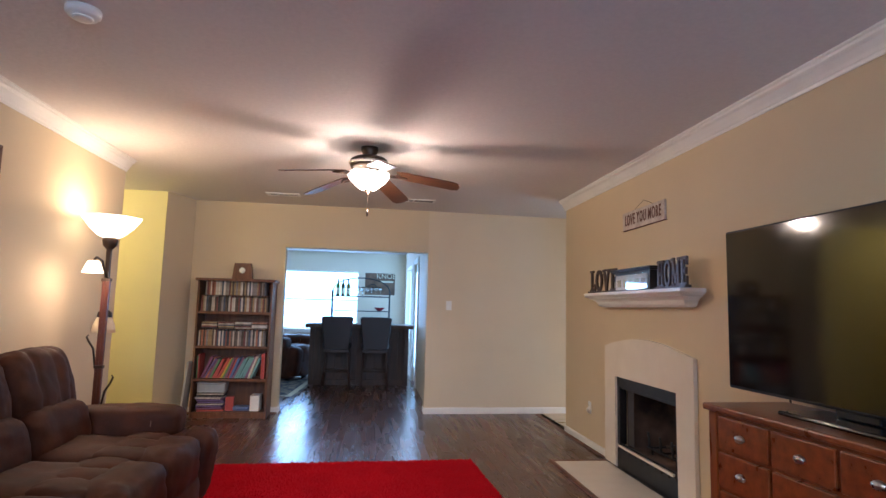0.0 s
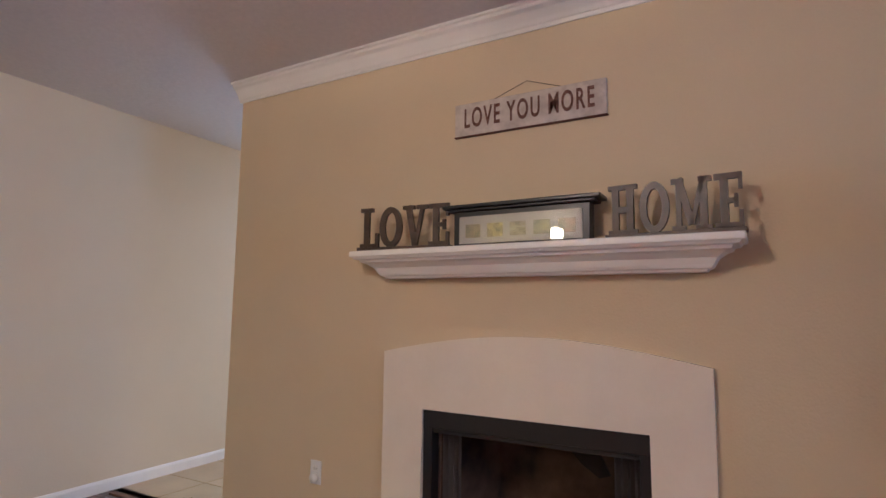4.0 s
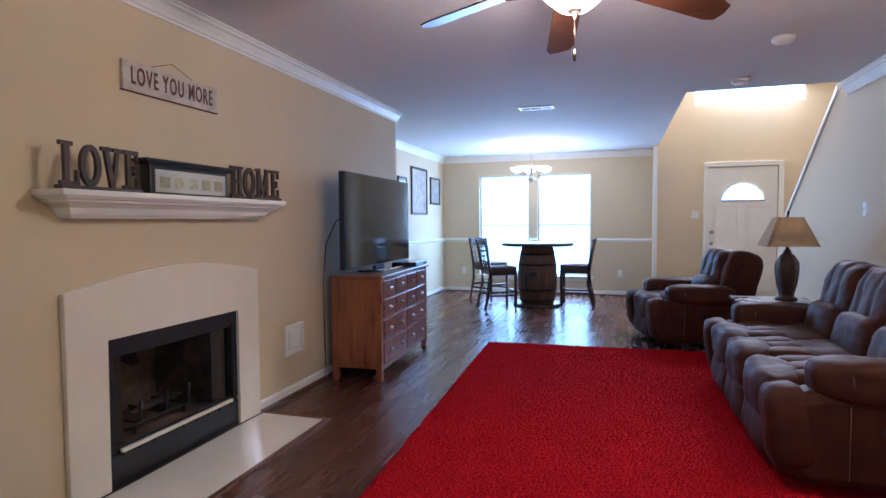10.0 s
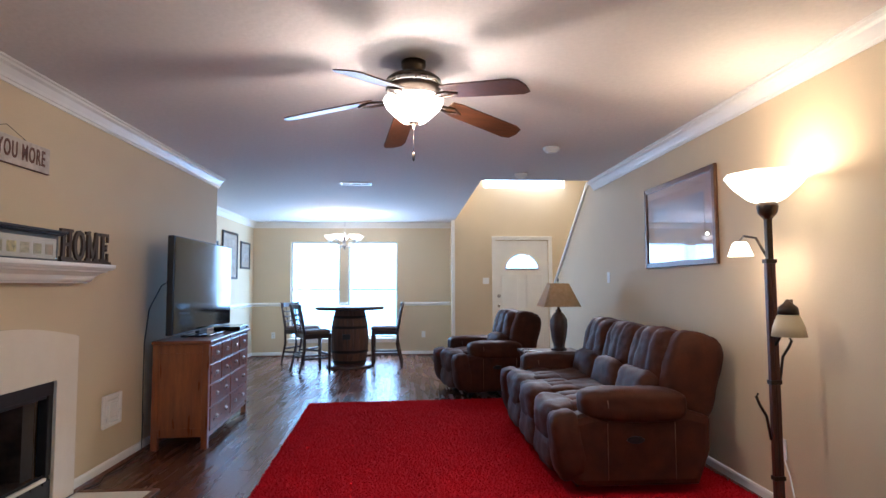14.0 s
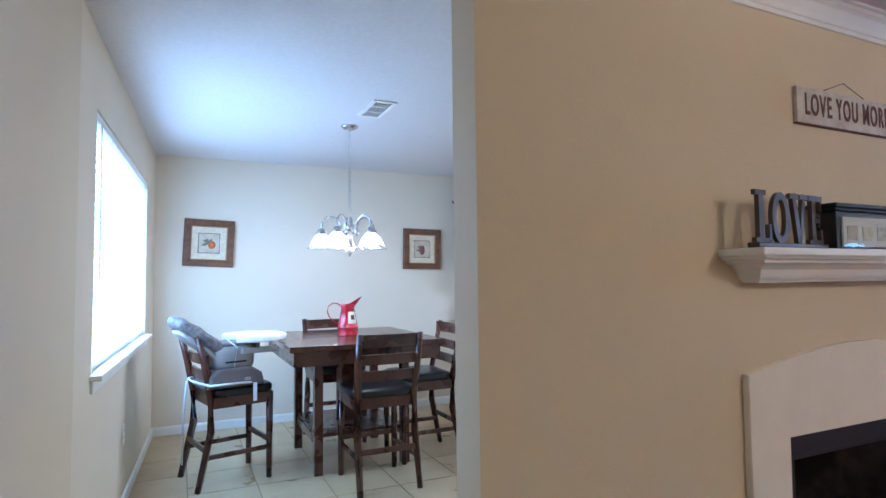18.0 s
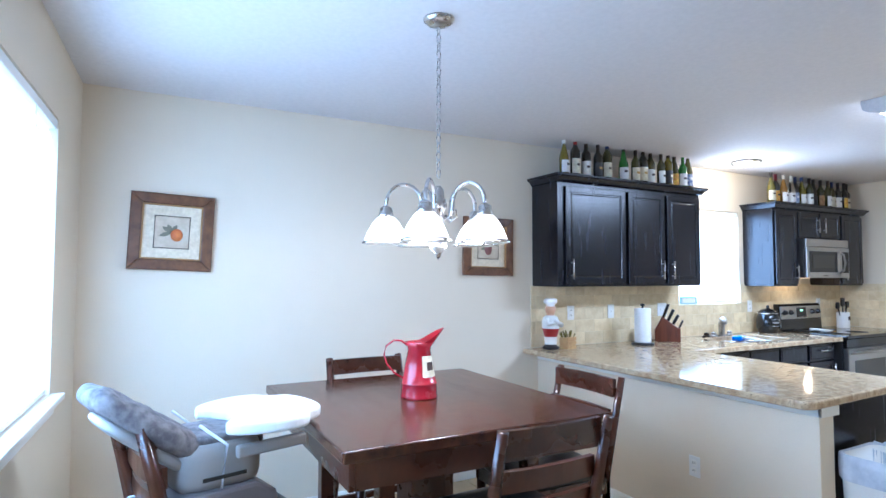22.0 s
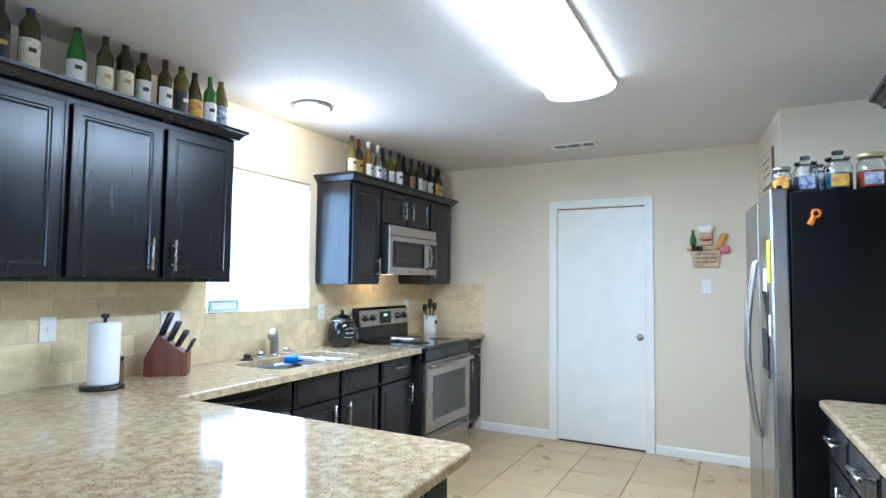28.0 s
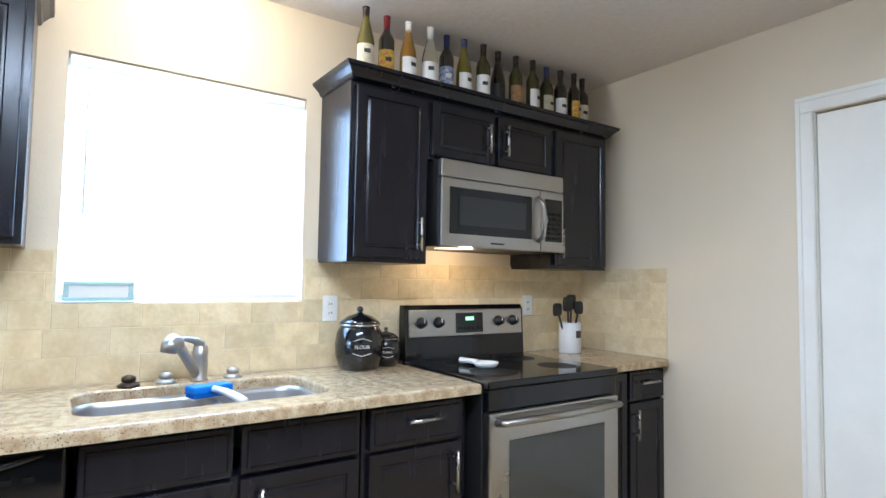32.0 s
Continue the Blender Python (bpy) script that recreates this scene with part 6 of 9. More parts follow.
def bottle(name, at, mats, label, group, s=1.0, kind=0, labelled=True, neck="foil_dark"):
    """A wine bottle with its label and foil; kind 0 shouldered, 1 sloping."""
    ob = thing(name, at, label, "bottle", group, (at[0] * 997 + at[1] * 631) % 50 - 25)
    if kind == 0:
        pr = [(0.030, 0), (0.037, 0.004), (0.0375, 0.19), (0.034, 0.205), (0.017, 0.235), (0.0145, 0.25), (0.0145, 0.298), (0.016, 0.300), (0.016, 0.308), (0.013, 0.310)]
    else:
        pr = [(0.032, 0), (0.040, 0.004), (0.040, 0.14), (0.036, 0.17), (0.024, 0.215), (0.0155, 0.25), (0.0145, 0.295), (0.016, 0.298), (0.016, 0.306), (0.013, 0.308)]
    g = part("glass_body", lathe([(r * s, z * s) for r, z in pr], 16), mats[0], ob)
    rb = pr[1][0] * s
    if labelled:
        bm = bmesh.new()
        seg = 12
        lo = [bm.verts.new(((rb + 0.0008) * math.cos(a), (rb + 0.0008) * math.sin(a), 0.03 * s)) for a in [math.radians(-90 - 80 + 160 * i / seg) for i in range(seg + 1)]]
        hi = [bm.verts.new((v.co.x, v.co.y, (0.14 if kind == 0 else 0.128) * s)) for v in lo]
        for i in range(seg):
            bm.faces.new((lo[i], lo[i + 1], hi[i + 1], hi[i])).smooth = True
        part("label", bm, mats[1], g, "printed paper label")
        part("label_print", turn(box(-0.014, -0.0006, 0.0, 0.014, 0.0006, 0.018), pose(0, -rb - 0.0012, 0.085 * s)), mats[2], g)
    part("foil", lathe([(0.0152 * s, 0.245 * s), (0.0156 * s, 0.297 * s), (0.0172 * s, 0.300 * s), (0.0172 * s, 0.309 * s), (0.010, 0.3125 * s)], 12), neck, g)
    return ob


M["foil_dark"] = material("dark_foil", srgb(40, 26, 24), 0.35, 0.4)
M["foil_red"] = material("red_foil", srgb(130, 24, 34), 0.35, 0.4)
M["foil_gold"] = material("pale_foil", srgb(206, 190, 140), 0.35, 0.5)
M["foil_blue"] = material("blue_foil", srgb(40, 52, 100), 0.35, 0.4)
M["bottle_green"] = material("dark_green_glass", srgb(72, 68, 32), 0.08, second=srgb(54, 50, 24), scale=4, coat=0.5, fine=0.1)
M["bottle_olive"] = material("olive_glass", srgb(112, 100, 34), 0.08, second=srgb(92, 82, 28), scale=4, coat=0.5, fine=0.1)
M["bottle_dark"] = material("near_black_glass", srgb(40, 34, 24), 0.08, coat=0.5, fine=0.1)
M["bottle_emerald"] = material("bright_green_glass", srgb(50, 110, 40), 0.08, coat=0.5, fine=0.1)
M["bottle_clear"] = glass("clear_bottle_glass", (0.92, 0.96, 0.92, 1), 0.03)
M["lab_cream"] = material("cream_label", srgb(222, 214, 190), 0.6, second=srgb(200, 190, 160), scale=50)
M["lab_white"] = material("white_label", srgb(230, 228, 222), 0.6, fine=0.1)
M["lab_yellow"] = material("yellow_label", srgb(214, 190, 70), 0.6, second=srgb(200, 120, 60), scale=60)
M["lab_blue"] = material("blue_label", srgb(60, 90, 150), 0.6, second=srgb(200, 204, 210), scale=60)
M["lab_black"] = material("black_label", srgb(36, 34, 34), 0.5, fine=0.2)
M["ink"] = material("dark_label_ink", srgb(60, 46, 40), 0.6)
M["ink_gold"] = material("gold_label_ink", srgb(176, 140, 70), 0.5, 0.3)
for i in range(3):
    bottle("wine_bottle", (0.23 + i * 0.11, 12.55, 1.4985), (["bottle_emerald", "bottle_green", "bottle_olive"][i], "lab_cream", "ink"), "wine bottle on the iron rack", "bottles on the rack", 1.15)
for i in range(6):
    g = solo("wine_glass", lathe([(0.035, 0), (0.034, 0.004), (0.005, 0.01), (0.004, 0.09), (0.03, 0.12), (0.038, 0.16), (0.033, 0.20), (0.031, 0.20), (0.035, 0.16), (0.002, 0.10)], 14), "clear", "stemmed wine glass on the iron rack", "glass", "glasses on the rack", (0.66 + i * 0.095, 12.54 + 0.05 * (i % 2), 1.4985))
solo("bowl", lathe([(0.04, 0), (0.05, 0.01), (0.11, 0.06), (0.115, 0.075), (0.10, 0.065), (0.03, 0.02)], 20), "foil_red", "dark red bowl on the iron rack", "bowl", at=(1.13, 12.6, 1.1885))
ps = thing("poster", (1.13, BAR_Y, 1.545), "dark poster with pale lettering on the bar room wall", "poster")
part("sheet", box(-0.335, -0.012, 0, 0.335, -0.001, 0.49, 0.002), material("brown_poster", srgb(86, 62, 48), 0.6, second=srgb(120, 92, 70), scale=6), ps)
part("lettering", turn(text_mesh("KNOB", 0.16, 0.001), pose(0.14, -0.014, 0.42)), "lab_cream", ps)
part("lettering_line", box(0.0, -0.014, 0.28, 0.30, -0.0125, 0.32), "lab_cream", ps)
bar_recliner = recliner("recliner", (-1.15, 10.75, 0), WEST - 20, 1, "brown leather recliner by the bar room window", "armchair", 0.54)
bar_recliner.matrix_world = bar_recliner.matrix_world @ Matrix.Diagonal((1.13, 1.13, 1.16, 1.0))
M["carpet"] = material("patterned_rug_blue", srgb(58, 66, 84), 0.9, second=srgb(150, 140, 124), scale=11, bump=0.4, bump_scale=120, fine=0.4, contrast=(0.45, 0.55))
rg = thing("patterned_rug", (-0.90, 9.40, 0), "dark blue and cream patterned rug", "rug", rz=-4)
part("field", box(-0.90, -0.95, 0.0, 0.90, 0.95, 0.012, 0.004), "carpet", rg)
part("border", box(0.78, -0.95, 0.0125, 0.86, 0.95, 0.0135), "lab_cream", rg)
part("border", box(-0.86, -0.90, 0.0125, 0.78, -0.84, 0.0135), "lab_cream", rg)

# ---- kitchen ----
def bar_pull(parent, x, z, y, upright=True, length=0.15):
    a, b = ((x, y - 0.028, z - length / 2), (x, y - 0.028, z + length / 2)) if upright else ((x - length / 2, y - 0.028, z), (x + length / 2, y - 0.028, z))
    h = part("handle", tube([a, b], 0.006, 10), "nickel", parent, "brushed nickel bar pull")
    for k in (0.18, 0.82):
        p = Vector(a).lerp(Vector(b), k)
        part("post", tube([p, p + Vector((0, 0.028, 0))], 0.0045, 8), "nickel", h)


def cab_door(parent, x0, x1, z0, z1, y, handle=None, drawer=False):
    """A framed cabinet door or drawer front lying on local plane y, with a moulded field."""
    bm = box(x0, y - 0.020, z0, x1, y, z1, 0.004)
    f = min((f for f in bm.faces if f.normal.y < -0.9), key=lambda q: -q.calc_area())
    if not drawer:
        w = min(x1 - x0, z1 - z0)
        bmesh.ops.inset_individual(bm, faces=[f], thickness=min(0.052, w * 0.2), depth=0)
        bmesh.ops.inset_individual(bm, faces=[f], thickness=0.006, depth=-0.006)
        bmesh.ops.inset_individual(bm, faces=[f], thickness=0.010, depth=0.0)
        bmesh.ops.inset_individual(bm, faces=[f], thickness=0.014, depth=0.004)
    else:
        bmesh.ops.inset_individual(bm, faces=[f], thickness=0.016, depth=0)
        bmesh.ops.inset_individual(bm, faces=[f], thickness=0.006, depth=0.004)
    d = part("drawer" if drawer else "door", bm, "cabinet", parent)
    if handle:
        bar_pull(d, handle[0], handle[1], y - 0.020, handle[2])
    return d


def crown_top(parent, x0, x1, depth, z, sides=(True, True)):
    prof = [(0.0, 0.0), (0.010, 0.004), (0.014, 0.016), (0.032, 0.036), (0.044, 0.042), (0.046, 0.056)]
    bm = bmesh.new()
    prev = None
    for o, dz in prof:
        l = x0 - (o if sides[0] else 0)
        r = x1 + (o if sides[1] else 0)
        ring = [bm.verts.new(c) for c in ((l, 0, z + dz), (l, -depth - o, z + dz), (r, -depth - o, z + dz), (r, 0, z + dz))]
        if prev:
            for i in range(4):
                bm.faces.new((prev[i], prev[(i + 1) % 4], ring[(i + 1) % 4], ring[i]))
        else:
            bm.faces.new(ring[::-1])
        prev = ring
    bm.faces.new(prev)
    bmesh.ops.recalc_face_normals(bm, faces=bm.faces)
    part("crown", bm, "cabinet", parent)


def upper(name, yc, w, z0, z1, depth, doors, label, rz=EAST, x=X_EAST, crown=True, sides=(True, True)):
    ob = thing(name, (x, yc, 0), label, "cabinet", "upper cabinets", rz)
    part("body", box(-w / 2, -depth + 0.021, z0, w / 2, 0, z1, 0.002), "cabinet", ob)
    for x0, x1, a, b, h in doors:
        cab_door(ob, x0, x1, a, b, -depth + 0.0205, h)
    if crown:
        crown_top(ob, -w / 2, w / 2, depth, z1, sides)
    return ob


# upper cabinets beside the window, each a unit of its own
Z0U, Z1U = 1.372, 2.148
upper("upper_cabinet", 3.828, 0.68, Z0U, Z1U, 0.325, [(-0.275, 0.325, Z0U + 0.02, Z1U - 0.03, (-0.23, Z0U + 0.13, True))], "espresso wall cabinet with a single wide door", sides=(True, False))
upper("upper_cabinet", 3.047, 0.88, Z0U, Z1U, 0.325, [(-0.42, -0.012, Z0U + 0.02, Z1U - 0.03, (-0.055, Z0U + 0.13, True)), (0.02, 0.42, Z0U + 0.02, Z1U - 0.03, (0.065, Z0U + 0.13, True))], "espresso wall cabinet with two doors beside the window", sides=(False, True))
Z1V = 2.105
Z0V = 1.358
upper("upper_cabinet", 1.37, 0.38, Z0V, Z1V, 0.325, [(-0.17, 0.175, Z0V + 0.02, Z1V - 0.02, (0.135, Z0V + 0.13, True))], "narrow espresso wall cabinet between window and microwave", sides=(True, False))
upper("upper_cabinet", 0.80, 0.76, 1.825, Z1V, 0.325, [(-0.37, -0.01, 1.84, Z1V - 0.02, (-0.055, 1.965, True)), (0.01, 0.37, 1.84, Z1V - 0.02, (0.055, 1.965, True))], "low espresso wall cabinet above the microwave", sides=(False, False))
upper("upper_cabinet", 0.20, 0.44, Z0V, Z1V, 0.325, [(-0.195, 0.20, Z0V + 0.02, Z1V - 0.02, (-0.165, Z0V + 0.13, True))], "espresso wall cabinet beside the microwave", sides=(False, True))

# microwave
mw = thing("microwave", (X_EAST, 0.782, 1.438), "stainless over-the-range microwave with curved handle", "microwave", rz=EAST)
part("body", box(-0.378, -0.36, 0.0, 0.378, -0.002, 0.383, 0.004), "black_metal", mw)
part("grille", box(-0.378, -0.385, 0.305, 0.378, -0.361, 0.383, 0.006), "steel", mw)
part("door", box(-0.378, -0.388, 0.0, 0.215, -0.361, 0.302, 0.006), "steel", mw)
part("window", box(-0.335, -0.3905, 0.055, 0.155, -0.3885, 0.262, 0.001), "black_gloss", mw)
part("window_mesh", box(-0.285, -0.3925, 0.095, 0.115, -0.391, 0.225), "screen", mw)
cp = part("control_panel", box(0.218, -0.388, 0.0, 0.378, -0.361, 0.302, 0.006), "steel", mw)
part("keypad", box(0.245, -0.3905, 0.05, 0.362, -0.3885, 0.262), "black_gloss", cp)
for i in range(3):
    for j in range(6):
        part("key", box(0.255 + i * 0.035, -0.3915, 0.06 + j * 0.024, 0.281 + i * 0.035, -0.3908, 0.074 + j * 0.024), "appliance_black", cp)
part("handle", tube([(0.19, -0.392, 0.045), (0.20, -0.425, 0.075), (0.204, -0.437, 0.15), (0.20, -0.425, 0.23), (0.19, -0.392, 0.262)], 0.011, 10), "steel", mw, "curved steel handle")
part("vent_lamp", box(-0.30, -0.30, -0.004, -0.18, -0.22, -0.0005), glow("hob_lamp", (1.0, 0.62, 0.28, 1), 2.0), mw)
part("brand_bar", box(-0.10, -0.3892, 0.018, -0.02, -0.3882, 0.026), "black_metal", mw)
bulb("hob_lamp_bulb", (6.98, 0.90, 1.41), 2.6, (1.0, 0.70, 0.36), 0.03)

# base cabinets along the east wall; counter front at 0.65 from the wall
CT = 0.898


def base(name, yc, w, fronts, label, rz=EAST, x=X_EAST, depth=0.60, y_at=None, top=CT - 0.040):
    ob = thing(name, (x, yc, 0) if y_at is None else y_at, label, "cabinet", "base cabinets", rz)
    part("body", box(-w / 2, -depth + 0.021, 0.10, w / 2, -0.004, top, 0.002), "cabinet", ob)
    part("toe_kick", box(-w / 2, -depth + 0.09, 0.0, w / 2, -0.02, 0.10), "black_metal", ob)
    for kind, x0, x1, a, b, h in fronts:
        cab_door(ob, x0, x1, a, b, -depth + 0.0205, h, kind == "drawer")
    return ob


zd0, zd1 = 0.70, 0.842
base("base_cabinet", 0.12, 0.56, [("drawer", 0.0, 0.285, zd0, zd1, (0.14, 0.785, False)), ("door", 0.0, 0.285, 0.12, zd0 - 0.015, (0.04, 0.58, True)), ("door", -0.29, -0.02, 0.12, zd1, None)], "espresso base cabinet beside the stove", depth=0.57)
base("base_cabinet", 1.413, 0.444, [("drawer", -0.20, 0.195, zd0, zd1, (0.02, 0.785, False)), ("door", -0.20, 0.195, 0.12, zd0 - 0.015, (0.155, 0.58, True))], "worn espresso base cabinet with drawer", depth=0.64)
base("sink_base_cabinet", 2.052, 0.825, [("drawer", 0.012, 0.40, zd0, zd1, None), ("drawer", -0.40, -0.012, zd0, zd1, None), ("door", 0.012, 0.40, 0.12, zd0 - 0.015, (0.07, 0.58, True)), ("door", -0.40, -0.012, 0.12, zd0 - 0.015, (-0.07, 0.58, True))], "espresso base cabinet under the sink", top=CT - 0.205, depth=0.64)
dw = thing("dishwasher", (X_EAST - 0.04, 2.775, 0), "black dishwasher with stainless lower panel", "dishwasher", rz=EAST)
part("body", box(-0.30, -0.57, 0.10, 0.30, -0.01, CT - 0.042), "black_metal", dw)
part("control_panel", box(-0.298, -0.612, 0.70, 0.298, -0.571, CT - 0.045, 0.008), "black_gloss", dw)
part("door_panel", box(-0.298, -0.600, 0.12, 0.298, -0.571, 0.69, 0.006), "steel", dw)
for i in range(7):
    part("button", box(-0.06 + i * 0.045, -0.6135, 0.775, -0.035 + i * 0.045, -0.6122, 0.787), "appliance_black", dw)
scoop = [(-0.25 + 0.5 * q / 12, -0.614, 0.838 - 0.030 * math.sin(math.pi * q / 12)) for q in range(13)]
part("pocket_handle", tube(scoop, [0.006 + 0.010 * math.sin(math.pi * q / 12) for q in range(13)], 8), "black_gloss", dw, "curved black grip")
for q in range(6):
    part("vent_slot", box(-0.285, -0.6130, 0.765 + q * 0.009, -0.20, -0.6122, 0.769 + q * 0.009), "appliance_black", dw)
part("toe_kick", box(-0.30, -0.52, 0, 0.30, -0.02, 0.10), "black_metal", dw)

# stove
sv = thing("kitchen_stove", (X_EAST - 0.02, 0.785, 0), "stainless electric stove with black glass cooktop", "stove", rz=EAST)
sv.scale = (1, 1.06, 0.985)
part("body", box(-0.372, -0.62, 0.03, 0.372, -0.02, 0.89, 0.003), "black_metal", sv)
part("cooktop", box(-0.378, -0.665, 0.89, 0.378, -0.06, 0.920, 0.008), "black_gloss", sv)
for x, y, r in ((-0.19, -0.48, 0.10), (0.19, -0.48, 0.085), (-0.19, -0.20, 0.075), (0.19, -0.20, 0.10)):
    part("burner_ring", lathe([(r, 0.9202), (r + 0.003, 0.9205), (r + 0.003, 0.9207), (r - 0.002, 0.9206)], 36, at=(x, y, 0)), "appliance_black", sv)
od = part("oven_door", box(-0.372, -0.668, 0.275, 0.372, -0.622, 0.80, 0.008), "steel", sv)
part("oven_window", box(-0.275, -0.6705, 0.36, 0.275, -0.6685, 0.69, 0.001), material("oven_glass", srgb(70, 70, 66), 0.08, fine=0.05), od)
part("door_handle", tube([(-0.34, -0.67, 0.765), (-0.33, -0.705, 0.77), (0.0, -0.725, 0.772), (0.33, -0.705, 0.77), (0.34, -0.67, 0.765)], 0.015, 10), "steel", od, "curved steel oven handle")
part("control_strip", box(-0.372, -0.655, 0.805, 0.372, -0.622, 0.888, 0.004), "black_gloss", sv)
part("storage_drawer", box(-0.372, -0.660, 0.06, 0.372, -0.622, 0.262, 0.006), "steel", sv)
part("drawer_handle", tube([(-0.33, -0.662, 0.225), (-0.32, -0.69, 0.228), (0.32, -0.69, 0.228), (0.33, -0.662, 0.225)], 0.010, 8), "steel", sv)
bg = part("backguard", prism([(-0.085, 0.92), (-0.02, 0.92), (-0.02, 1.185), (-0.055, 1.185), (-0.070, 1.165)], 0.744, 0.004), "black_gloss", sv)
bg.data.transform(Matrix(((0, 1, 0, -0.372), (1, 0, 0, 0), (0, 0, 1, 0), (0, 0, 0, 1))))
m = pose(0, -0.0765, 1.045, -3.5)
part("fascia", turn(box(-0.355, -0.010, -0.015, 0.355, 0.002, 0.118, 0.004), m), "steel", bg)
part("clock_panel", turn(box(-0.085, -0.0125, 0.0, 0.085, -0.0105, 0.10), m), "black_gloss", bg)
part("clock_digits", turn(box(-0.025, -0.0135, 0.062, 0.025, -0.0128, 0.080), m), glow("green_digits", (0.25, 1.0, 0.35, 1), 1.2), bg, "green clock digits")
for i in range(6):
    part("clock_button", turn(box(-0.07 + i * 0.026, -0.0135, 0.015, -0.054 + i * 0.026, -0.0128, 0.028), m), "appliance_black", bg)
for x in (-0.29, -0.19, 0.19, 0.29):
    k = part("control_knob", turn(turn(lathe([(0.028, 0), (0.028, 0.004), (0.021, 0.008), (0.019, 0.028), (0.0, 0.030)], 20), pose(0, 0, 0, 90)), m @ pose(x, -0.0105, 0.055)), "black_plastic", bg)
    part("knob_mark", turn(box(-0.002, -0.032, 0.0, 0.002, -0.030, 0.018), m @ pose(x, -0.0105, 0.055)), "white_plastic", k)

# granite counters
def counter_slab(name, parts_, label):
    ob = thing(name, (0, 0, 0), label, "countertop")
    for b in parts_:
        part("slab", b, "granite", ob)
    return ob


def arc(cx, cy, r, a0, a1, n=8):
    return [(cx + r * math.cos(math.radians(a0 + (a1 - a0) * i / n)), cy + r * math.sin(math.radians(a0 + (a1 - a0) * i / n))) for i in range(n + 1)]


def plan_slab(points, z0, z1, bevel=0.008):
    bm = bmesh.new()
    lo = [bm.verts.new((x, y, z0)) for x, y in points]
    hi = [bm.verts.new((x, y, z1)) for x, y in points]
    n = len(points)
    a, b = bm.faces.new(lo[::-1]), bm.faces.new(hi)
    for i in range(n):
        bm.faces.new((lo[i], lo[(i + 1) % n], hi[(i + 1) % n], hi[i]))
    bmesh.ops.recalc_face_normals(bm, faces=bm.faces)
    bmesh.ops.bevel(bm, geom=list(set(list(a.edges) + list(b.edges))), offset=bevel, segments=3, profile=0.5, affect="EDGES")
    return bm


SX0, SX1, SY0, SY1, SR = 6.65, 7.05, 1.70, 2.46, 0.085  # the sink's cut-out and the radius of its corners


def sink_slab():
    """Counter from the stove to the corner, in a front and a back piece round the rounded sink cut-out."""
    x0, x1, xm = X_EAST - 0.69, X_EAST - 0.012, (SX0 + SX1) / 2
    front = [(x0, 1.17), (xm, 1.17), (xm, SY0)] + arc(SX0 + SR, SY0 + SR, SR, 270, 180) + arc(SX0 + SR, SY1 - SR, SR, 180, 90) + [(xm, SY1), (xm, 3.20), (x0, 3.20)]
    back = [(x1, 1.17), (x1, 3.20), (xm, 3.20), (xm, SY1)] + arc(SX1 - SR, SY1 - SR, SR, 90, 0) + arc(SX1 - SR, SY0 + SR, SR, 0, -90) + [(xm, SY0), (xm, 1.17)]
    pieces = []
    for pts in (front, back):
        bm = bmesh.new()
        lo, hi = [[bm.verts.new((x, y, z)) for x, y in pts] for z in (CT - 0.038, CT)]
        n = len(pts)
        bottom, top = bm.faces.new(lo[::-1]), bm.faces.new(hi)
        for q in range(n):
            bm.faces.new((lo[q], lo[(q + 1) % n], hi[(q + 1) % n], hi[q]))
        bmesh.ops.recalc_face_normals(bm, faces=bm.faces)
        rim = [e for e in top.edges if not all(abs(v.co.x - xm) < 1e-5 for v in e.verts) and not all(abs(v.co.y - 3.20) < 1e-5 for v in e.verts)]
        bmesh.ops.bevel(bm, geom=rim, offset=0.010, segments=3, profile=0.5, affect="EDGES")
        pieces.append(bm)
    return pieces


def sink_bowl(y0, y1, deep):
    """A pressed steel bowl with rounded corners, open at the top."""
    bm = bmesh.new()
    prev = None
    for z, inset, r in ((-0.0385, -0.012, 0.09), (-0.0385, 0.002, 0.083), (-0.06, 0.006, 0.08), (-deep + 0.03, 0.012, 0.075), (-deep + 0.008, 0.022, 0.068), (-deep, 0.045, 0.05)):
        xa, xb, ya, yb = SX0 + inset, SX1 - inset, y0 + inset, y1 - inset
        pts = arc(xb - r, yb - r, r, 0, 90, 6) + arc(xa + r, yb - r, r, 90, 180, 6) + arc(xa + r, ya + r, r, 180, 270, 6) + arc(xb - r, ya + r, r, 270, 360, 6)
        ring = [bm.verts.new((x, y, CT + z)) for x, y in pts]
        if prev:
            for q in range(len(ring)):
                bm.faces.new((prev[q], prev[(q + 1) % len(ring)], ring[(q + 1) % len(ring)], ring[q])).smooth = True
        prev = ring
    bm.faces.new(prev)
    return bm


cs = counter_slab("granite_countertop", sink_slab(), "speckled beige granite countertop with an undermount sink")
M["sink_steel"] = material("sink_steel", srgb(178, 176, 174), 0.40, 1.0, scale=4, fine=0.06)
for y0, y1, deep in ((SY0, 2.035, 0.17), (2.055, SY1, 0.21)):
    sk = part("sink_bowl", sink_bowl(y0, y1, deep), "sink_steel", cs, "stainless steel sink bowl")
    part("drain", lathe([(0.0, CT - deep + 0.001), (0.038, CT - deep + 0.001), (0.042, CT - deep + 0.003), (0.03, CT - deep + 0.002), (0.0, CT - deep + 0.0015)], 20, at=(6.86, (y0 + y1) / 2, 0)), "nickel", sk)
part("sink_divider", box(SX0 + 0.01, 2.034, CT - 0.062, SX1 - 0.01, 2.056, CT - 0.0405, 0.006), "sink_steel", cs)
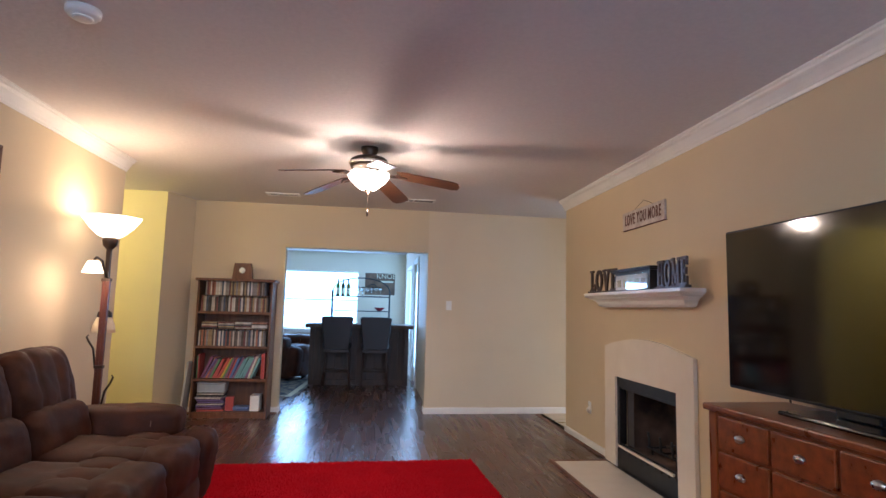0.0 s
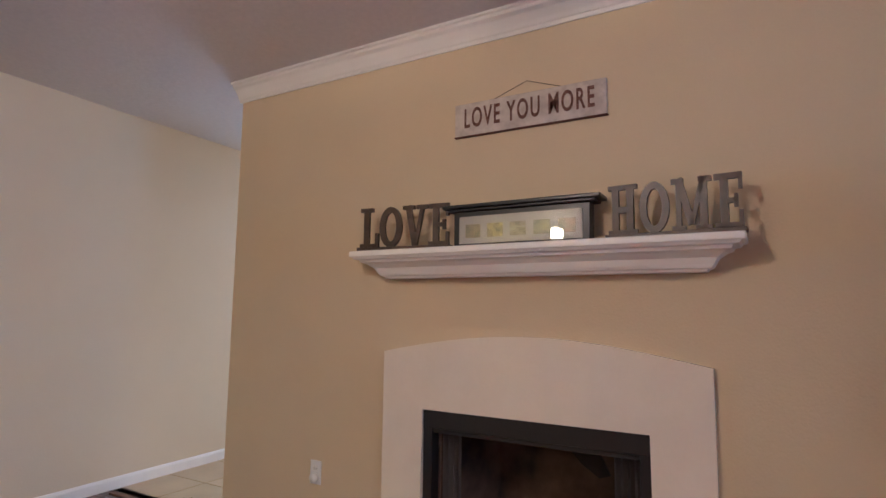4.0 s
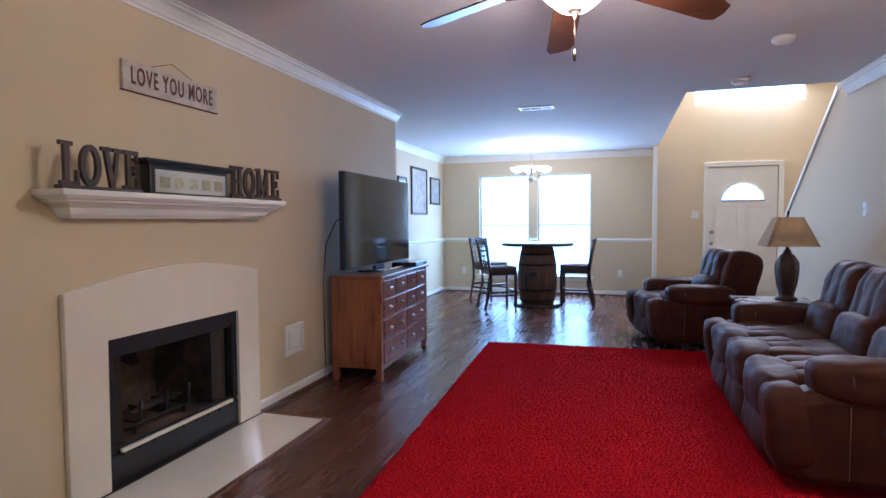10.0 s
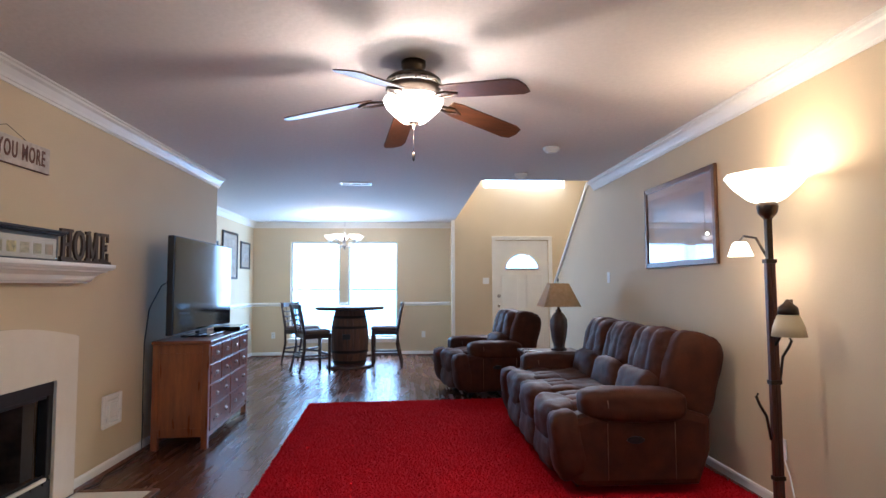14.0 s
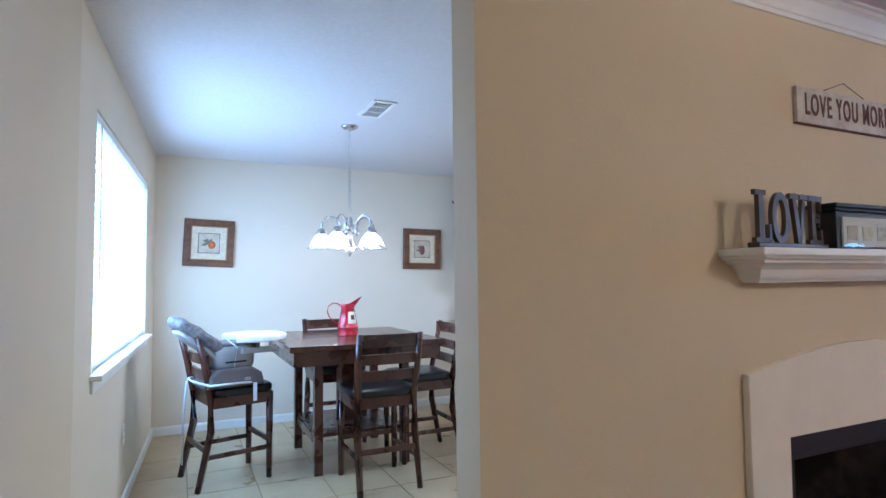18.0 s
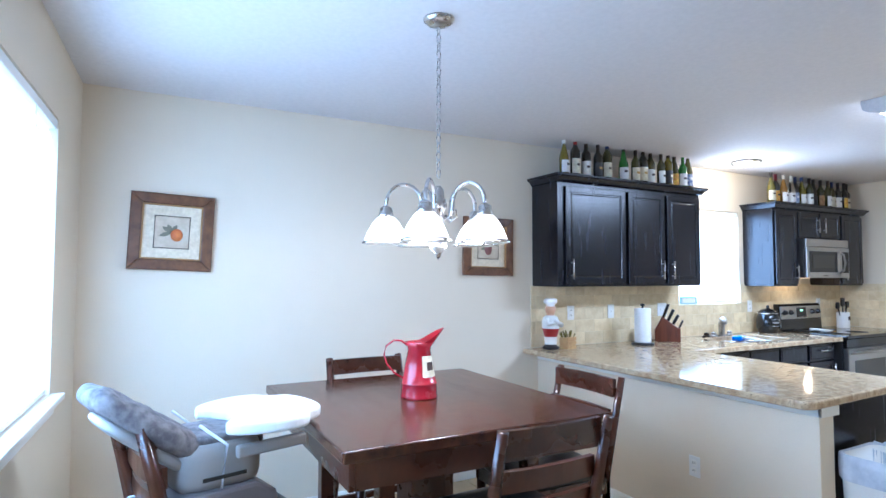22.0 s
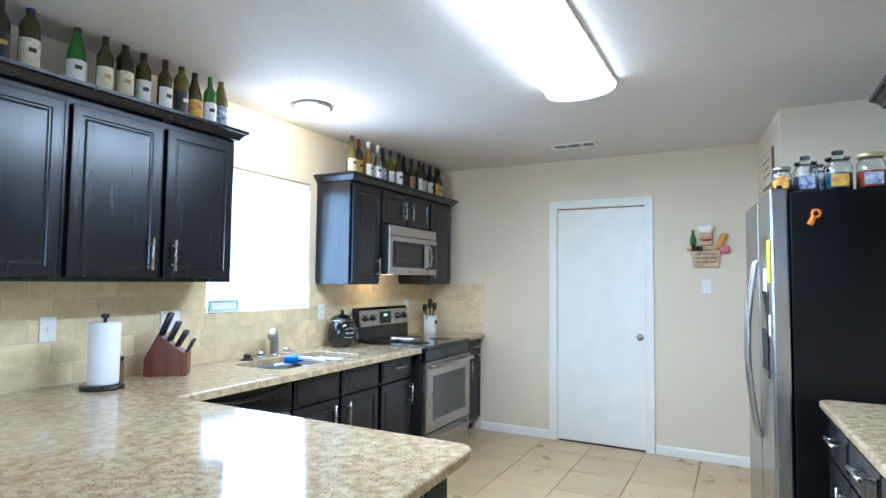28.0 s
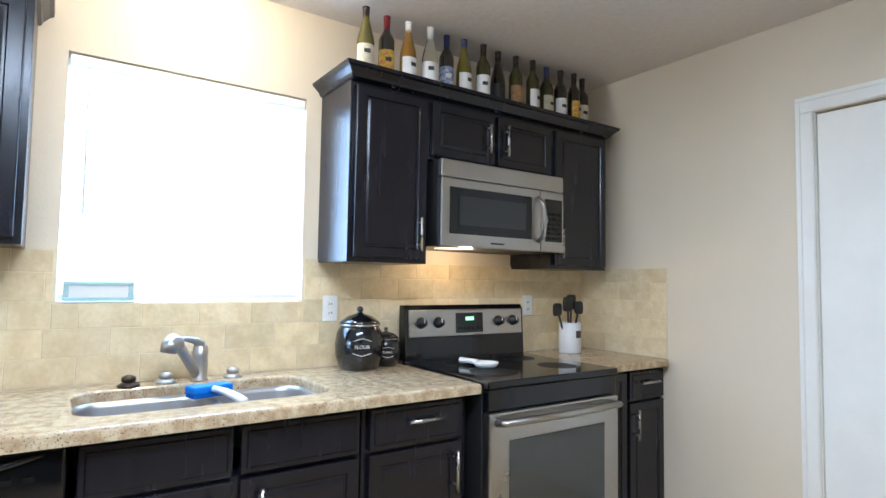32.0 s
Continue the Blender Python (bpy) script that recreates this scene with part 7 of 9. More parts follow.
pen = [(7.186, 3.202), (7.186, 4.27)] + arc(5.16, 4.21, 0.06, 90, 180) + arc(5.20, 3.262, 0.06, 180, 270)
counter_slab("peninsula_countertop", [plan_slab(pen, CT - 0.038, CT, 0.010)], "speckled beige granite peninsula countertop with rounded corners")
counter_slab("stove_side_countertop", [plan_slab([(7.186, -0.150), (7.186, 0.40), (6.575, 0.40)] + arc(6.61, -0.115, 0.035, 180, 270, 4), CT - 0.038, CT)], "speckled granite countertop beside the stove")
structure("peninsula_wall", box(5.14, 4.005, 0, X_EAST, 4.12, CT - 0.040, 0.003), "wall_kitchen", "light painted half wall under the peninsula")
structure("peninsula_trim", box(5.12, 4.12, CT - 0.085, X_EAST - 0.016, 4.14, CT - 0.0405, 0.004), "trim", "white trim under the peninsula counter", "trim")
structure("peninsula_end_trim", box(5.118, 3.995, CT - 0.085, 5.139, 4.14, CT - 0.0405, 0.004), "trim", "white trim under the peninsula counter", "trim")
moulding("baseboard", (5.14, 4.121), (X_EAST, 4.121), N_, BASE, "trim", "white painted baseboard", "baseboard")
plate(5.80, 4.121, 0.40, SOUTH, "white outlet on the peninsula half wall", "outlet")
base("peninsula_cabinet", 0, 1.36, [("door", -0.66, -0.23, 0.12, zd1, (-0.28, 0.60, True)), ("door", -0.21, 0.22, 0.12, zd1, (0.17, 0.60, True)), ("door", 0.24, 0.66, 0.12, zd1, (0.29, 0.60, True))], "espresso base cabinet under the peninsula", rz=0, depth=0.70, y_at=(5.86, 4.0, 0))

# faucet and sink things
fa = thing("kitchen_faucet", (7.10, 2.055, CT), "brushed nickel pull-out kitchen faucet", "faucet", rz=EAST)
part("body", lathe([(0.032, 0), (0.032, 0.006), (0.028, 0.012), (0.027, 0.092), (0.0285, 0.096), (0.0285, 0.104), (0.027, 0.108), (0.025, 0.128), (0.015, 0.138), (0.0, 0.140)], 24), "satin", fa)
part("spout", tube([(-0.010, -0.006, 0.020), (-0.042, -0.036, 0.070), (-0.076, -0.066, 0.122), (-0.088, -0.077, 0.140)], [0.018, 0.018, 0.018, 0.020], 16), "satin", fa)
part("spray_head", tube([(-0.085, -0.074, 0.136), (-0.095, -0.083, 0.152), (-0.110, -0.096, 0.158), (-0.122, -0.107, 0.146), (-0.127, -0.112, 0.122)], [0.019, 0.025, 0.030, 0.031, 0.028], 16), "satin", fa)
part("lever", tube([(0, -0.004, 0.132), (-0.022, -0.014, 0.150), (-0.060, -0.030, 0.160), (-0.080, -0.038, 0.159)], [0.020, 0.014, 0.009, 0.006], 10), "satin", fa)
for y, x, m_, nm, lb in ((2.29, 7.085, "bronze", "soap_dispenser", "dark soap dispenser cap on the counter"), (2.17, 7.10, "satin", "sink_button", "nickel disposal button on the counter"), (1.93, 7.11, "satin", "side_sprayer", "nickel side sprayer base on the counter")):
    o = thing(nm, (x, y, CT), lb, "faucet part")
    part("flange", lathe([(0.036, 0), (0.036, 0.006), (0.026, 0.012), (0.022, 0.016)], 20), m_, o)
    part("cap", lathe([(0.018, 0.016), (0.024, 0.022), (0.022, 0.034), (0.010, 0.040), (0.0, 0.042)], 18), m_, o)
sb = thing("dish_brush", (6.93, 2.055, CT - 0.034), "blue scrub brush with white handle on the sink divider", "brush", rz=-75)
part("sponge_head", box(-0.072, -0.034, 0.020, 0.072, 0.034, 0.046, 0.006), material("blue_plastic", srgb(16, 118, 214), 0.5), sb, "blue sponge head")
part("scouring_pad", box(-0.070, -0.033, 0.006, 0.070, 0.033, 0.0195, 0.004), material("blue_pad", srgb(10, 84, 170), 0.9, bump=0.5, bump_scale=200), sb)
part("handle", tube([(0.0, -0.03, 0.034), (0.008, -0.10, 0.032), (0.012, -0.17, 0.022), (0.014, -0.21, 0.016)], [0.012, 0.012, 0.014, 0.012], 10), "white_plastic", sb)

# things on the counters
M["stoneware_black"] = material("black_stoneware", srgb(20, 20, 22), 0.15, coat=0.4, fine=0.1)


def canister(at, s, wordtext, label):
    ob = thing("canister", at, label, "canister", "counter canisters", EAST - 20)
    part("jar", lathe([(r * s, z * s) for r, z in ((0.07, 0), (0.085, 0.01), (0.103, 0.06), (0.106, 0.11), (0.098, 0.16), (0.085, 0.185), (0.080, 0.19))], 28), "stoneware_black", ob)
    part("band", lathe([(r * s, z * s) for r, z in ((0.086, 0.188), (0.090, 0.190), (0.090, 0.196), (0.084, 0.197))], 28), "nickel", ob)
    lid = part("lid", lathe([(r * s, z * s) for r, z in ((0.088, 0.197), (0.086, 0.205), (0.055, 0.228), (0.018, 0.240), (0.010, 0.246), (0.015, 0.256), (0.012, 0.268), (0.0, 0.272))], 28), "stoneware_black", ob)
    t = part("word", turn(text_mesh(wordtext, 0.021 * s, 0.0008), pose(0, -0.1075 * s, 0.105 * s)), "white_plastic", ob, "white printed word")
    part("badge_line", tube([(-0.04 * s, -0.1065 * s, 0.13 * s), (0, -0.108 * s, 0.142 * s), (0.04 * s, -0.1065 * s, 0.13 * s)], 0.0012, 5), "white_plastic", ob)
    part("badge_line", tube([(-0.04 * s, -0.1065 * s, 0.08 * s), (0, -0.108 * s, 0.068 * s), (0.04 * s, -0.1065 * s, 0.08 * s)], 0.0012, 5), "white_plastic", ob)


canister((7.055, 1.415, CT), 1.0, "FLOUR", "large black stoneware canister with the word FLOUR")
canister((7.09, 1.265, CT), 0.64, "SUGAR", "small black stoneware canister with silver band")
kb = thing("knife_block", (7.03, 2.89, CT), "reddish wood knife block full of black-handled knives", "knife block", rz=EAST + 42)
kb.scale = (0.86, 0.86, 0.9)
M["block_wood"] = wood("cherry_block", srgb(120, 62, 38), srgb(84, 40, 24), 0.4, 3, (8, 8, 1))
bm = prism([(-0.11, 0), (0.10, 0), (0.10, 0.10), (0.03, 0.235), (-0.11, 0.13)], 0.11, 0.005)
part("block", turn(bm, Matrix(((0, 1, 0, -0.055), (1, 0, 0, 0), (0, 0, 1, 0), (0, 0, 0, 1)))), "block_wood", kb)
part("front_step", box(-0.06, -0.135, 0.0, 0.06, -0.10, 0.13, 0.005), "block_wood", kb)
for i in range(3):
    for j in range(3):
        x, y, z = -0.035 + i * 0.035, -0.07 + j * 0.045, 0.165 + j * 0.030
        k = part("knife", tube([(x, y, z), (x, y - 0.05, z + 0.085 + 0.02 * j)], 0.013, 8), "black_plastic", kb, "black knife handle")
        part("bolster", tube([(x, y, z - 0.004), (x, y - 0.006, z + 0.006)], 0.011, 6), "nickel", k)
for i in range(4):
    part("steak_knife", tube([(-0.045 + i * 0.03, -0.125, 0.13), (-0.045 + i * 0.03, -0.16, 0.20)], 0.007, 6), "black_plastic", kb, "black knife handle")
pt = thing("paper_towel_holder", (6.95, 3.25, CT), "white paper towel roll on a black stand", "paper towel")
part("base", lathe([(0.0, 0), (0.088, 0), (0.088, 0.014), (0.07, 0.018), (0.0, 0.018)], 32), "black_plastic", pt)
part("roll", lathe([(0.02, 0.02), (0.062, 0.02), (0.064, 0.03), (0.064, 0.285), (0.062, 0.292), (0.02, 0.292)], 32), material("paper_towel", srgb(238, 238, 236), 0.9, bump=0.4, bump_scale=120), pt, "white quilted paper roll")
part("rod", lathe([(0.008, 0.0), (0.008, 0.31), (0.018, 0.315), (0.018, 0.328), (0.0, 0.332)], 14), "black_plastic", pt)
jr = thing("spice_jar", (7.10, 3.10, CT), "small glass spice jar with brown contents", "jar")
part("jar", lathe([(0.036, 0), (0.038, 0.006), (0.038, 0.085), (0.032, 0.095)], 18), material("brown_spice", srgb(120, 84, 50), 0.3), jr)
part("lid", lathe([(0.036, 0.094), (0.037, 0.112), (0.0, 0.114)], 18), "black_metal", jr)

# figurine of a cook, one plain mesh
fg = bmesh.new()
lathe([(0.06, 0), (0.065, 0.012), (0.058, 0.02), (0.045, 0.03), (0.05, 0.10), (0.065, 0.15), (0.066, 0.20), (0.055, 0.24), (0.025, 0.258), (0.035, 0.275), (0.042, 0.295), (0.036, 0.322), (0.030, 0.326), (0.034, 0.335), (0.052, 0.352), (0.050, 0.375), (0.030, 0.385), (0.0, 0.387)], 20, bm=fg)
tube([(0.055, 0, 0.225), (0.085, -0.02, 0.19), (0.05, -0.06, 0.175)], [0.018, 0.017, 0.013], 8, bm=fg)
tube([(-0.055, 0, 0.225), (-0.08, -0.02, 0.19), (-0.04, -0.06, 0.20)], [0.018, 0.017, 0.013], 8, bm=fg)
tube([(-0.05, -0.07, 0.215), (0.05, -0.065, 0.18)], [0.016, 0.02], 8, bm=fg)
mt_ = bpy.data.materials.new("painted_figurine")
mt_.use_nodes = True
tt = mt_.node_tree
co_ = tt.nodes.new("ShaderNodeTexCoord")
sp = tt.nodes.new("ShaderNodeSeparateXYZ")
rp = tt.nodes.new("ShaderNodeValToRGB")
rp.color_ramp.interpolation = "CONSTANT"
els = rp.color_ramp.elements
els[0].position, els[0].color = 0.0, srgb(40, 34, 34)
els[1].position, els[1].color = 0.09, srgb(226, 222, 214)
for p, c in ((0.24, (150, 36, 34)), (0.40, (228, 226, 220)), (0.655, (206, 160, 128)), (0.83, (236, 234, 230))):
    e = els.new(p)
    e.color = srgb(*c)
mr = tt.nodes.new("ShaderNodeMapRange")
mr.inputs["From Max"].default_value = 0.387
tt.links.new(co_.outputs["Object"], sp.inputs[0])
tt.links.new(sp.outputs["Z"], mr.inputs[0])
tt.links.new(mr.outputs[0], rp.inputs[0])
tt.links.new(rp.outputs[0], tt.nodes["Principled BSDF"].inputs["Base Color"])
tt.nodes["Principled BSDF"].inputs["Roughness"].default_value = 0.3
solo("cook_figurine", fg, mt_, "painted figurine of a cook on the granite counter", "figurine", at=(7.08, 4.09, CT), rz=EAST + 25)
wb = thing("wooden_crate", (7.03, 3.965, CT), "small wooden box with dried flowers", "box", rz=EAST + 10)
M["pale_wood"] = wood("pale_wood", srgb(206, 168, 110), srgb(176, 136, 84), 0.6, 4, (3, 3, 3))
for z in (0.0, 0.032, 0.064):
    part("board", box(-0.05, -0.042, z, 0.05, -0.034, z + 0.026, 0.002), "pale_wood", wb)
part("box_body", box(-0.048, -0.033, 0, 0.048, 0.04, 0.085, 0.002), "pale_wood", wb)
rnd = random.Random(3)
for i in range(14):
    x, y = rnd.uniform(-0.04, 0.04), rnd.uniform(-0.03, 0.03)
    part("dried_stem", tube([(x, y, 0.08), (x * 1.5, y * 1.4, 0.11 + 0.03 * rnd.random())], [0.002, 0.007], 5), "bottle_olive", wb)
cr = thing("utensil_crock", (7.03, 0.12, CT), "white ceramic crock of black kitchen utensils", "crock", rz=EAST)
part("crock", lathe([(0.058, 0), (0.062, 0.005), (0.062, 0.165), (0.056, 0.168), (0.056, 0.03), (0.0, 0.03)], 24), "white_plastic", cr)
part("badge", box(-0.018, -0.0645, 0.085, 0.018, -0.0615, 0.125), "ink", cr)
for i, (dx, dy, h, r) in enumerate(((-0.10, 0.0, 0.24, 0.03), (-0.04, -0.02, 0.27, 0.034), (0.02, 0.01, 0.28, 0.036), (0.05, -0.02, 0.25, 0.03), (0.09, 0.01, 0.26, 0.012))):
    u = part("utensil", tube([(dx * 0.2, dy * 0.2, 0.04), (dx, dy, h)], 0.006, 6), "black_plastic" if i < 4 else "nickel", cr)
    part("utensil_head", turn(cushion(r * 2, 0.02, r * 2.4, seg=5), pose(dx, dy, h)), "black_plastic" if i < 4 else "nickel", u)
sr = thing("spoon_rest", (6.78, 0.93, 0.9065), "white ceramic spoon rest on the cooktop", "spoon rest", rz=20)
part("bowl", lathe([(0.03, 0), (0.045, 0.004), (0.056, 0.018), (0.057, 0.024), (0.052, 0.022), (0.03, 0.008), (0.0, 0.007)], 24), "white_plastic", sr)
part("handle", tube([(0.045, 0, 0.018), (0.09, 0, 0.022), (0.135, 0, 0.020)], [0.013, 0.011, 0.014], 8), "white_plastic", sr)

# wine bottles along the cabinet tops
KINDS = [("bottle_olive", "lab_white", "ink", "white_plastic", 1), ("bottle_dark", "lab_cream", "ink", "foil_red", 0), ("bottle_dark", "lab_white", "ink", "foil_dark", 0), ("bottle_dark", "lab_black", "ink_gold", "foil_dark", 0),
         ("bottle_green", "lab_cream", "ink", "foil_blue", 0), ("bottle_emerald", "lab_white", "ink", "foil_dark", 1), ("bottle_green", "lab_cream", "ink_gold", "foil_dark", 0), ("bottle_dark", "lab_cream", "ink_gold", "foil_dark", 0),
         ("bottle_green", "lab_white", "ink", "foil_dark", 0), ("bottle_green", "lab_white", "ink", "foil_dark", 0), ("bottle_olive", "lab_black", "lab_cream", "foil_dark", 0), ("bottle_green", "lab_yellow", "ink_gold", "foil_dark", 1),
         ("bottle_emerald", "lab_white", "ink", "bottle_emerald", 0), ("bottle_olive", "lab_blue", "lab_white", "foil_dark", 1)]
for i, y in enumerate((4.05, 3.93, 3.81, 3.71, 3.60, 3.41, 3.30, 3.20, 3.10, 3.00, 2.90, 2.81, 2.73, 2.65)):
    a, b, c, f, k = KINDS[i]
    o = bottle("wine_bottle", (6.955 + 0.012 * ((i * 7) % 3), y, Z1U + 0.0565), (a, b, c), "empty wine bottle on top of the kitchen cabinets", "bottles on the cabinets", 0.93 + 0.05 * ((i * 5) % 3), k, True, f)
    o.matrix_world = o.matrix_world @ pose(0, 0, 0, 0, 0, EAST)
OVER_STOVE = [("bottle_olive", "lab_cream", "ink", "foil_dark", 1), ("bottle_dark", "lab_yellow", "ink", "foil_red", 0), ("bottle_amber", "lab_white", "ink", "white_plastic", 1), ("bottle_clear", "lab_white", "ink", "lab_white", 1),
              ("bottle_dark", "lab_blue", "lab_white", "foil_blue", 0), ("bottle_olive", "lab_white", "ink", "foil_blue", 1), ("bottle_green", "lab_white", "ink", "foil_dark", 0), ("bottle_dark", "lab_black", "ink", "foil_dark", 1),
              ("bottle_green", "lab_tan", "ink_gold", "foil_dark", 0), ("bottle_green", "lab_white", "ink", "foil_dark", 0), ("bottle_green", "lab_cream", "ink", "foil_blue", 0), ("bottle_dark", "lab_white", "ink", "foil_dark", 0),
              ("bottle_dark", "lab_yellow", "ink", "foil_dark", 0), ("bottle_dark", "lab_cream", "ink", "foil_dark", 0)]
M["bottle_amber"] = material("amber_glass", srgb(150, 108, 36), 0.08, second=srgb(128, 90, 28), scale=4, coat=0.5, fine=0.1)
M["lab_tan"] = material("tan_label", srgb(170, 130, 84), 0.6, second=srgb(130, 94, 60), scale=50)
for i, y in enumerate((1.47, 1.355, 1.25, 1.14, 1.03, 0.935, 0.825, 0.71, 0.60, 0.49, 0.365, 0.27, 0.175, 0.08)):
    a, b, c, f, k = OVER_STOVE[i]
    o = bottle("wine_bottle", (6.955 + 0.012 * ((i * 5) % 3), y, Z1V + 0.0565), (a, b, c), "empty wine bottle on top of the kitchen cabinets", "bottles on the cabinets", 0.95 + 0.05 * ((i * 3) % 3), k, True, f)
    o.matrix_world = o.matrix_world @ pose(0, 0, 0, 0, 0, EAST)

# ceiling lights
fx = thing("fluorescent_ceiling_light", (5.19, 2.41, Z_CEIL), "large wrap-around fluorescent ceiling light, lit", "ceiling light")
M["diffuser"] = glow("lit_diffuser", (0.90, 0.98, 1.0, 1), 14.0)
bm = bmesh.new()
prev = None
for i in range(9):
    a = math.pi * i / 8
    ring = [bm.verts.new((0.185 * math.cos(a), y, -0.02 - 0.065 * math.sin(a) ** 0.6)) for y in (-0.67, 0.67)]
    if prev:
        bm.faces.new((prev[0], prev[1], ring[1], ring[0])).smooth = True
    prev = ring
part("diffuser", bm, "diffuser", fx, "glowing white acrylic diffuser")
part("pan", box(-0.19, -0.68, -0.022, 0.19, 0.68, -0.001, 0.003), "trim", fx)
for sy in (-1, 1):
    pts = [(0.20 * math.cos(math.pi * i / 10), -0.018 - 0.078 * math.sin(math.pi * i / 10) ** 0.6) for i in range(11)] + [(-0.20, 0.0), (0.20, 0.0)]
    part("end_cap", turn(prism(pts[::-1], 0.03, 0.004), pose(0, 0.70 if sy > 0 else -0.67, 0)), material("grey_end_cap", srgb(216, 216, 218), 0.45), fx, "pale grey end cap")
area("kitchen_tubes", (5.19, 2.41, Z_CEIL - 0.11), (5.19, 2.41, 0), 0.36, 1.30, 54, (0.84, 0.94, 1.0))
dl = thing("flush_ceiling_light", (6.79, 2.10, Z_CEIL), "round flush ceiling light over the sink, lit", "ceiling light")
part("trim_ring", lathe([(0.125, -0.001), (0.13, -0.012), (0.118, -0.022), (0.11, -0.022), (0.11, -0.006)], 36), "nickel", dl)
part("lens", lathe([(0.108, -0.010), (0.09, -0.028), (0.05, -0.038), (0.0, -0.040)], 32), glow("warm_lens", (1.0, 0.86, 0.55, 1), 7.0), dl, "glowing frosted lens")
bulb("sink_light_bulb", (6.79, 2.10, Z_CEIL - 0.10), 14, (1.0, 0.85, 0.58), 0.07)

# wall plaque, sign
M["resin_rose"] = material("resin_rose", srgb(206, 128, 104), 0.5)
plq = thing("wall_plaque", (4.665, Y_KIT, 1.525), "painted resin cook plaque with a scroll of printed words", "plaque", rz=SOUTH)
part("scroll", turn(prism([(-0.10, 0.0), (0.085, -0.005), (0.105, 0.16), (-0.11, 0.175), (-0.125, 0.14)], 0.018, 0.005), pose(0, -0.020, 0)), material("parchment", srgb(214, 188, 148), 0.6, second=srgb(186, 152, 108), scale=20), plq)
for j, words in enumerate(("A pinch of patience", "a dash of kindness", "a spoonful of laughter", "and a heap of love.")):
    part("print_line", turn(text_mesh(words, 0.0195, 0.0003, bold=0.0004), pose(-0.008, -0.0213, 0.135 - j * 0.032)), "ink", plq)
bm = cushion(0.100, 0.05, 0.112, seg=6)
part("head", turn(bm, pose(-0.005, -0.022, 0.225)), material("resin_face", srgb(214, 168, 132), 0.5), plq)
part("moustache", tube([(-0.045, -0.048, 0.215), (-0.02, -0.052, 0.208), (-0.005, -0.052, 0.212), (0.01, -0.052, 0.208), (0.035, -0.048, 0.215)], [0.004, 0.009, 0.006, 0.009, 0.004], 6), "ink", plq)
for sx in (-0.024, 0.014):
    part("eye", turn(cushion(0.010, 0.006, 0.008, seg=3, squeeze=0), pose(sx, -0.0455, 0.240)), "ink", plq)
    part("cheek", turn(cushion(0.024, 0.010, 0.020, seg=4, squeeze=0), pose(sx * 1.5 + 0.002, -0.044, 0.222)), "resin_rose", plq)
part("nose", turn(cushion(0.018, 0.016, 0.018, seg=4, squeeze=0), pose(-0.005, -0.050, 0.228)), "resin_rose", plq)
part("hat_band", turn(cushion(0.100, 0.055, 0.032, seg=5), pose(-0.005, -0.022, 0.285)), "white_plastic", plq)
part("hat_crown", turn(cushion(0.125, 0.06, 0.05, seg=6, squeeze=1.0), pose(-0.005, -0.022, 0.308)), "white_plastic", plq)
part("bottle", lathe([(0.022, 0.17), (0.024, 0.22), (0.010, 0.26), (0.009, 0.295), (0.0, 0.297)], 12, at=(-0.10, -0.022, 0)), "bottle_emerald", plq)
part("bread", turn(cushion(0.05, 0.04, 0.14, seg=6), pose(0.10, -0.022, 0.20, 0, 25)), material("bread_crust", srgb(206, 150, 70), 0.6), plq)
part("ham", turn(cushion(0.07, 0.04, 0.06, seg=5), pose(0.125, -0.022, 0.135)), material("pink_ham", srgb(206, 110, 120), 0.5), plq)
for i in range(9):
    part("grape", turn(cushion(0.024, 0.024, 0.024, seg=3, squeeze=0), pose(-0.10 + 0.02 * (i % 4), -0.035, 0.135 + 0.018 * (i // 4))), "bottle_green" if i % 2 else "foil_dark", plq)
part("cheese", box(-0.145, -0.035, 0.125, -0.105, -0.005, 0.15, 0.004), "pale_wood", plq)
hs = thing("small_wall_sign", (4.244, 0.33, 2.06), "small cream sign with dark border over the passage", "sign", rz=WEST + 6.4)
part("board", box(-0.20, -0.014, 0, 0.20, 0, 0.24, 0.002), "frame_brown", hs)
part("face", box(-0.193, -0.0165, 0.007, 0.193, -0.0145, 0.233), "wall_kitchen", hs)
for j, w in enumerate((0.26, 0.20, 0.24)):
    part("print_line", box(-w / 2, -0.0180, 0.168 - j * 0.05, w / 2, -0.0168, 0.182 - j * 0.05), "frame_brown", hs)

# refrigerator
FR = (3.61, 1.26, 0)
fr = thing("refrigerator", FR, "side-by-side refrigerator with steel doors and black side panels", "refrigerator", rz=WEST + 6)
fr.scale = (1, 0.95, 1.03)
part("body", box(-0.45, -0.70, 0.03, 0.45, -0.02, 1.765, 0.006), "appliance_black", fr)
for x0, x1, hx in ((-0.45, 0.055, 0.02), (0.065, 0.45, 0.10)):
    dd = part("door", box(x0, -0.785, 0.06, x1, -0.705, 1.78, 0.012, 3), "steel", fr, "stainless steel door")
    part("handle", tube([(hx, -0.787, 0.60), (hx, -0.80, 0.61)] + [(hx, -0.805 - 0.042 * math.sin(math.pi * i / 12), 0.62 + 0.83 * i / 12) for i in range(13)] + [(hx, -0.80, 1.46), (hx, -0.787, 1.47)], 0.013, 10), "satin", dd, "bowed steel handle")
dsp = part("dispenser", box(0.15, -0.7885, 0.92, 0.37, -0.7855, 1.32, 0.003), "black_gloss", fr, "black water dispenser")
part("dispenser_recess", box(0.18, -0.7905, 0.95, 0.34, -0.789, 1.14), "black_metal", dsp)
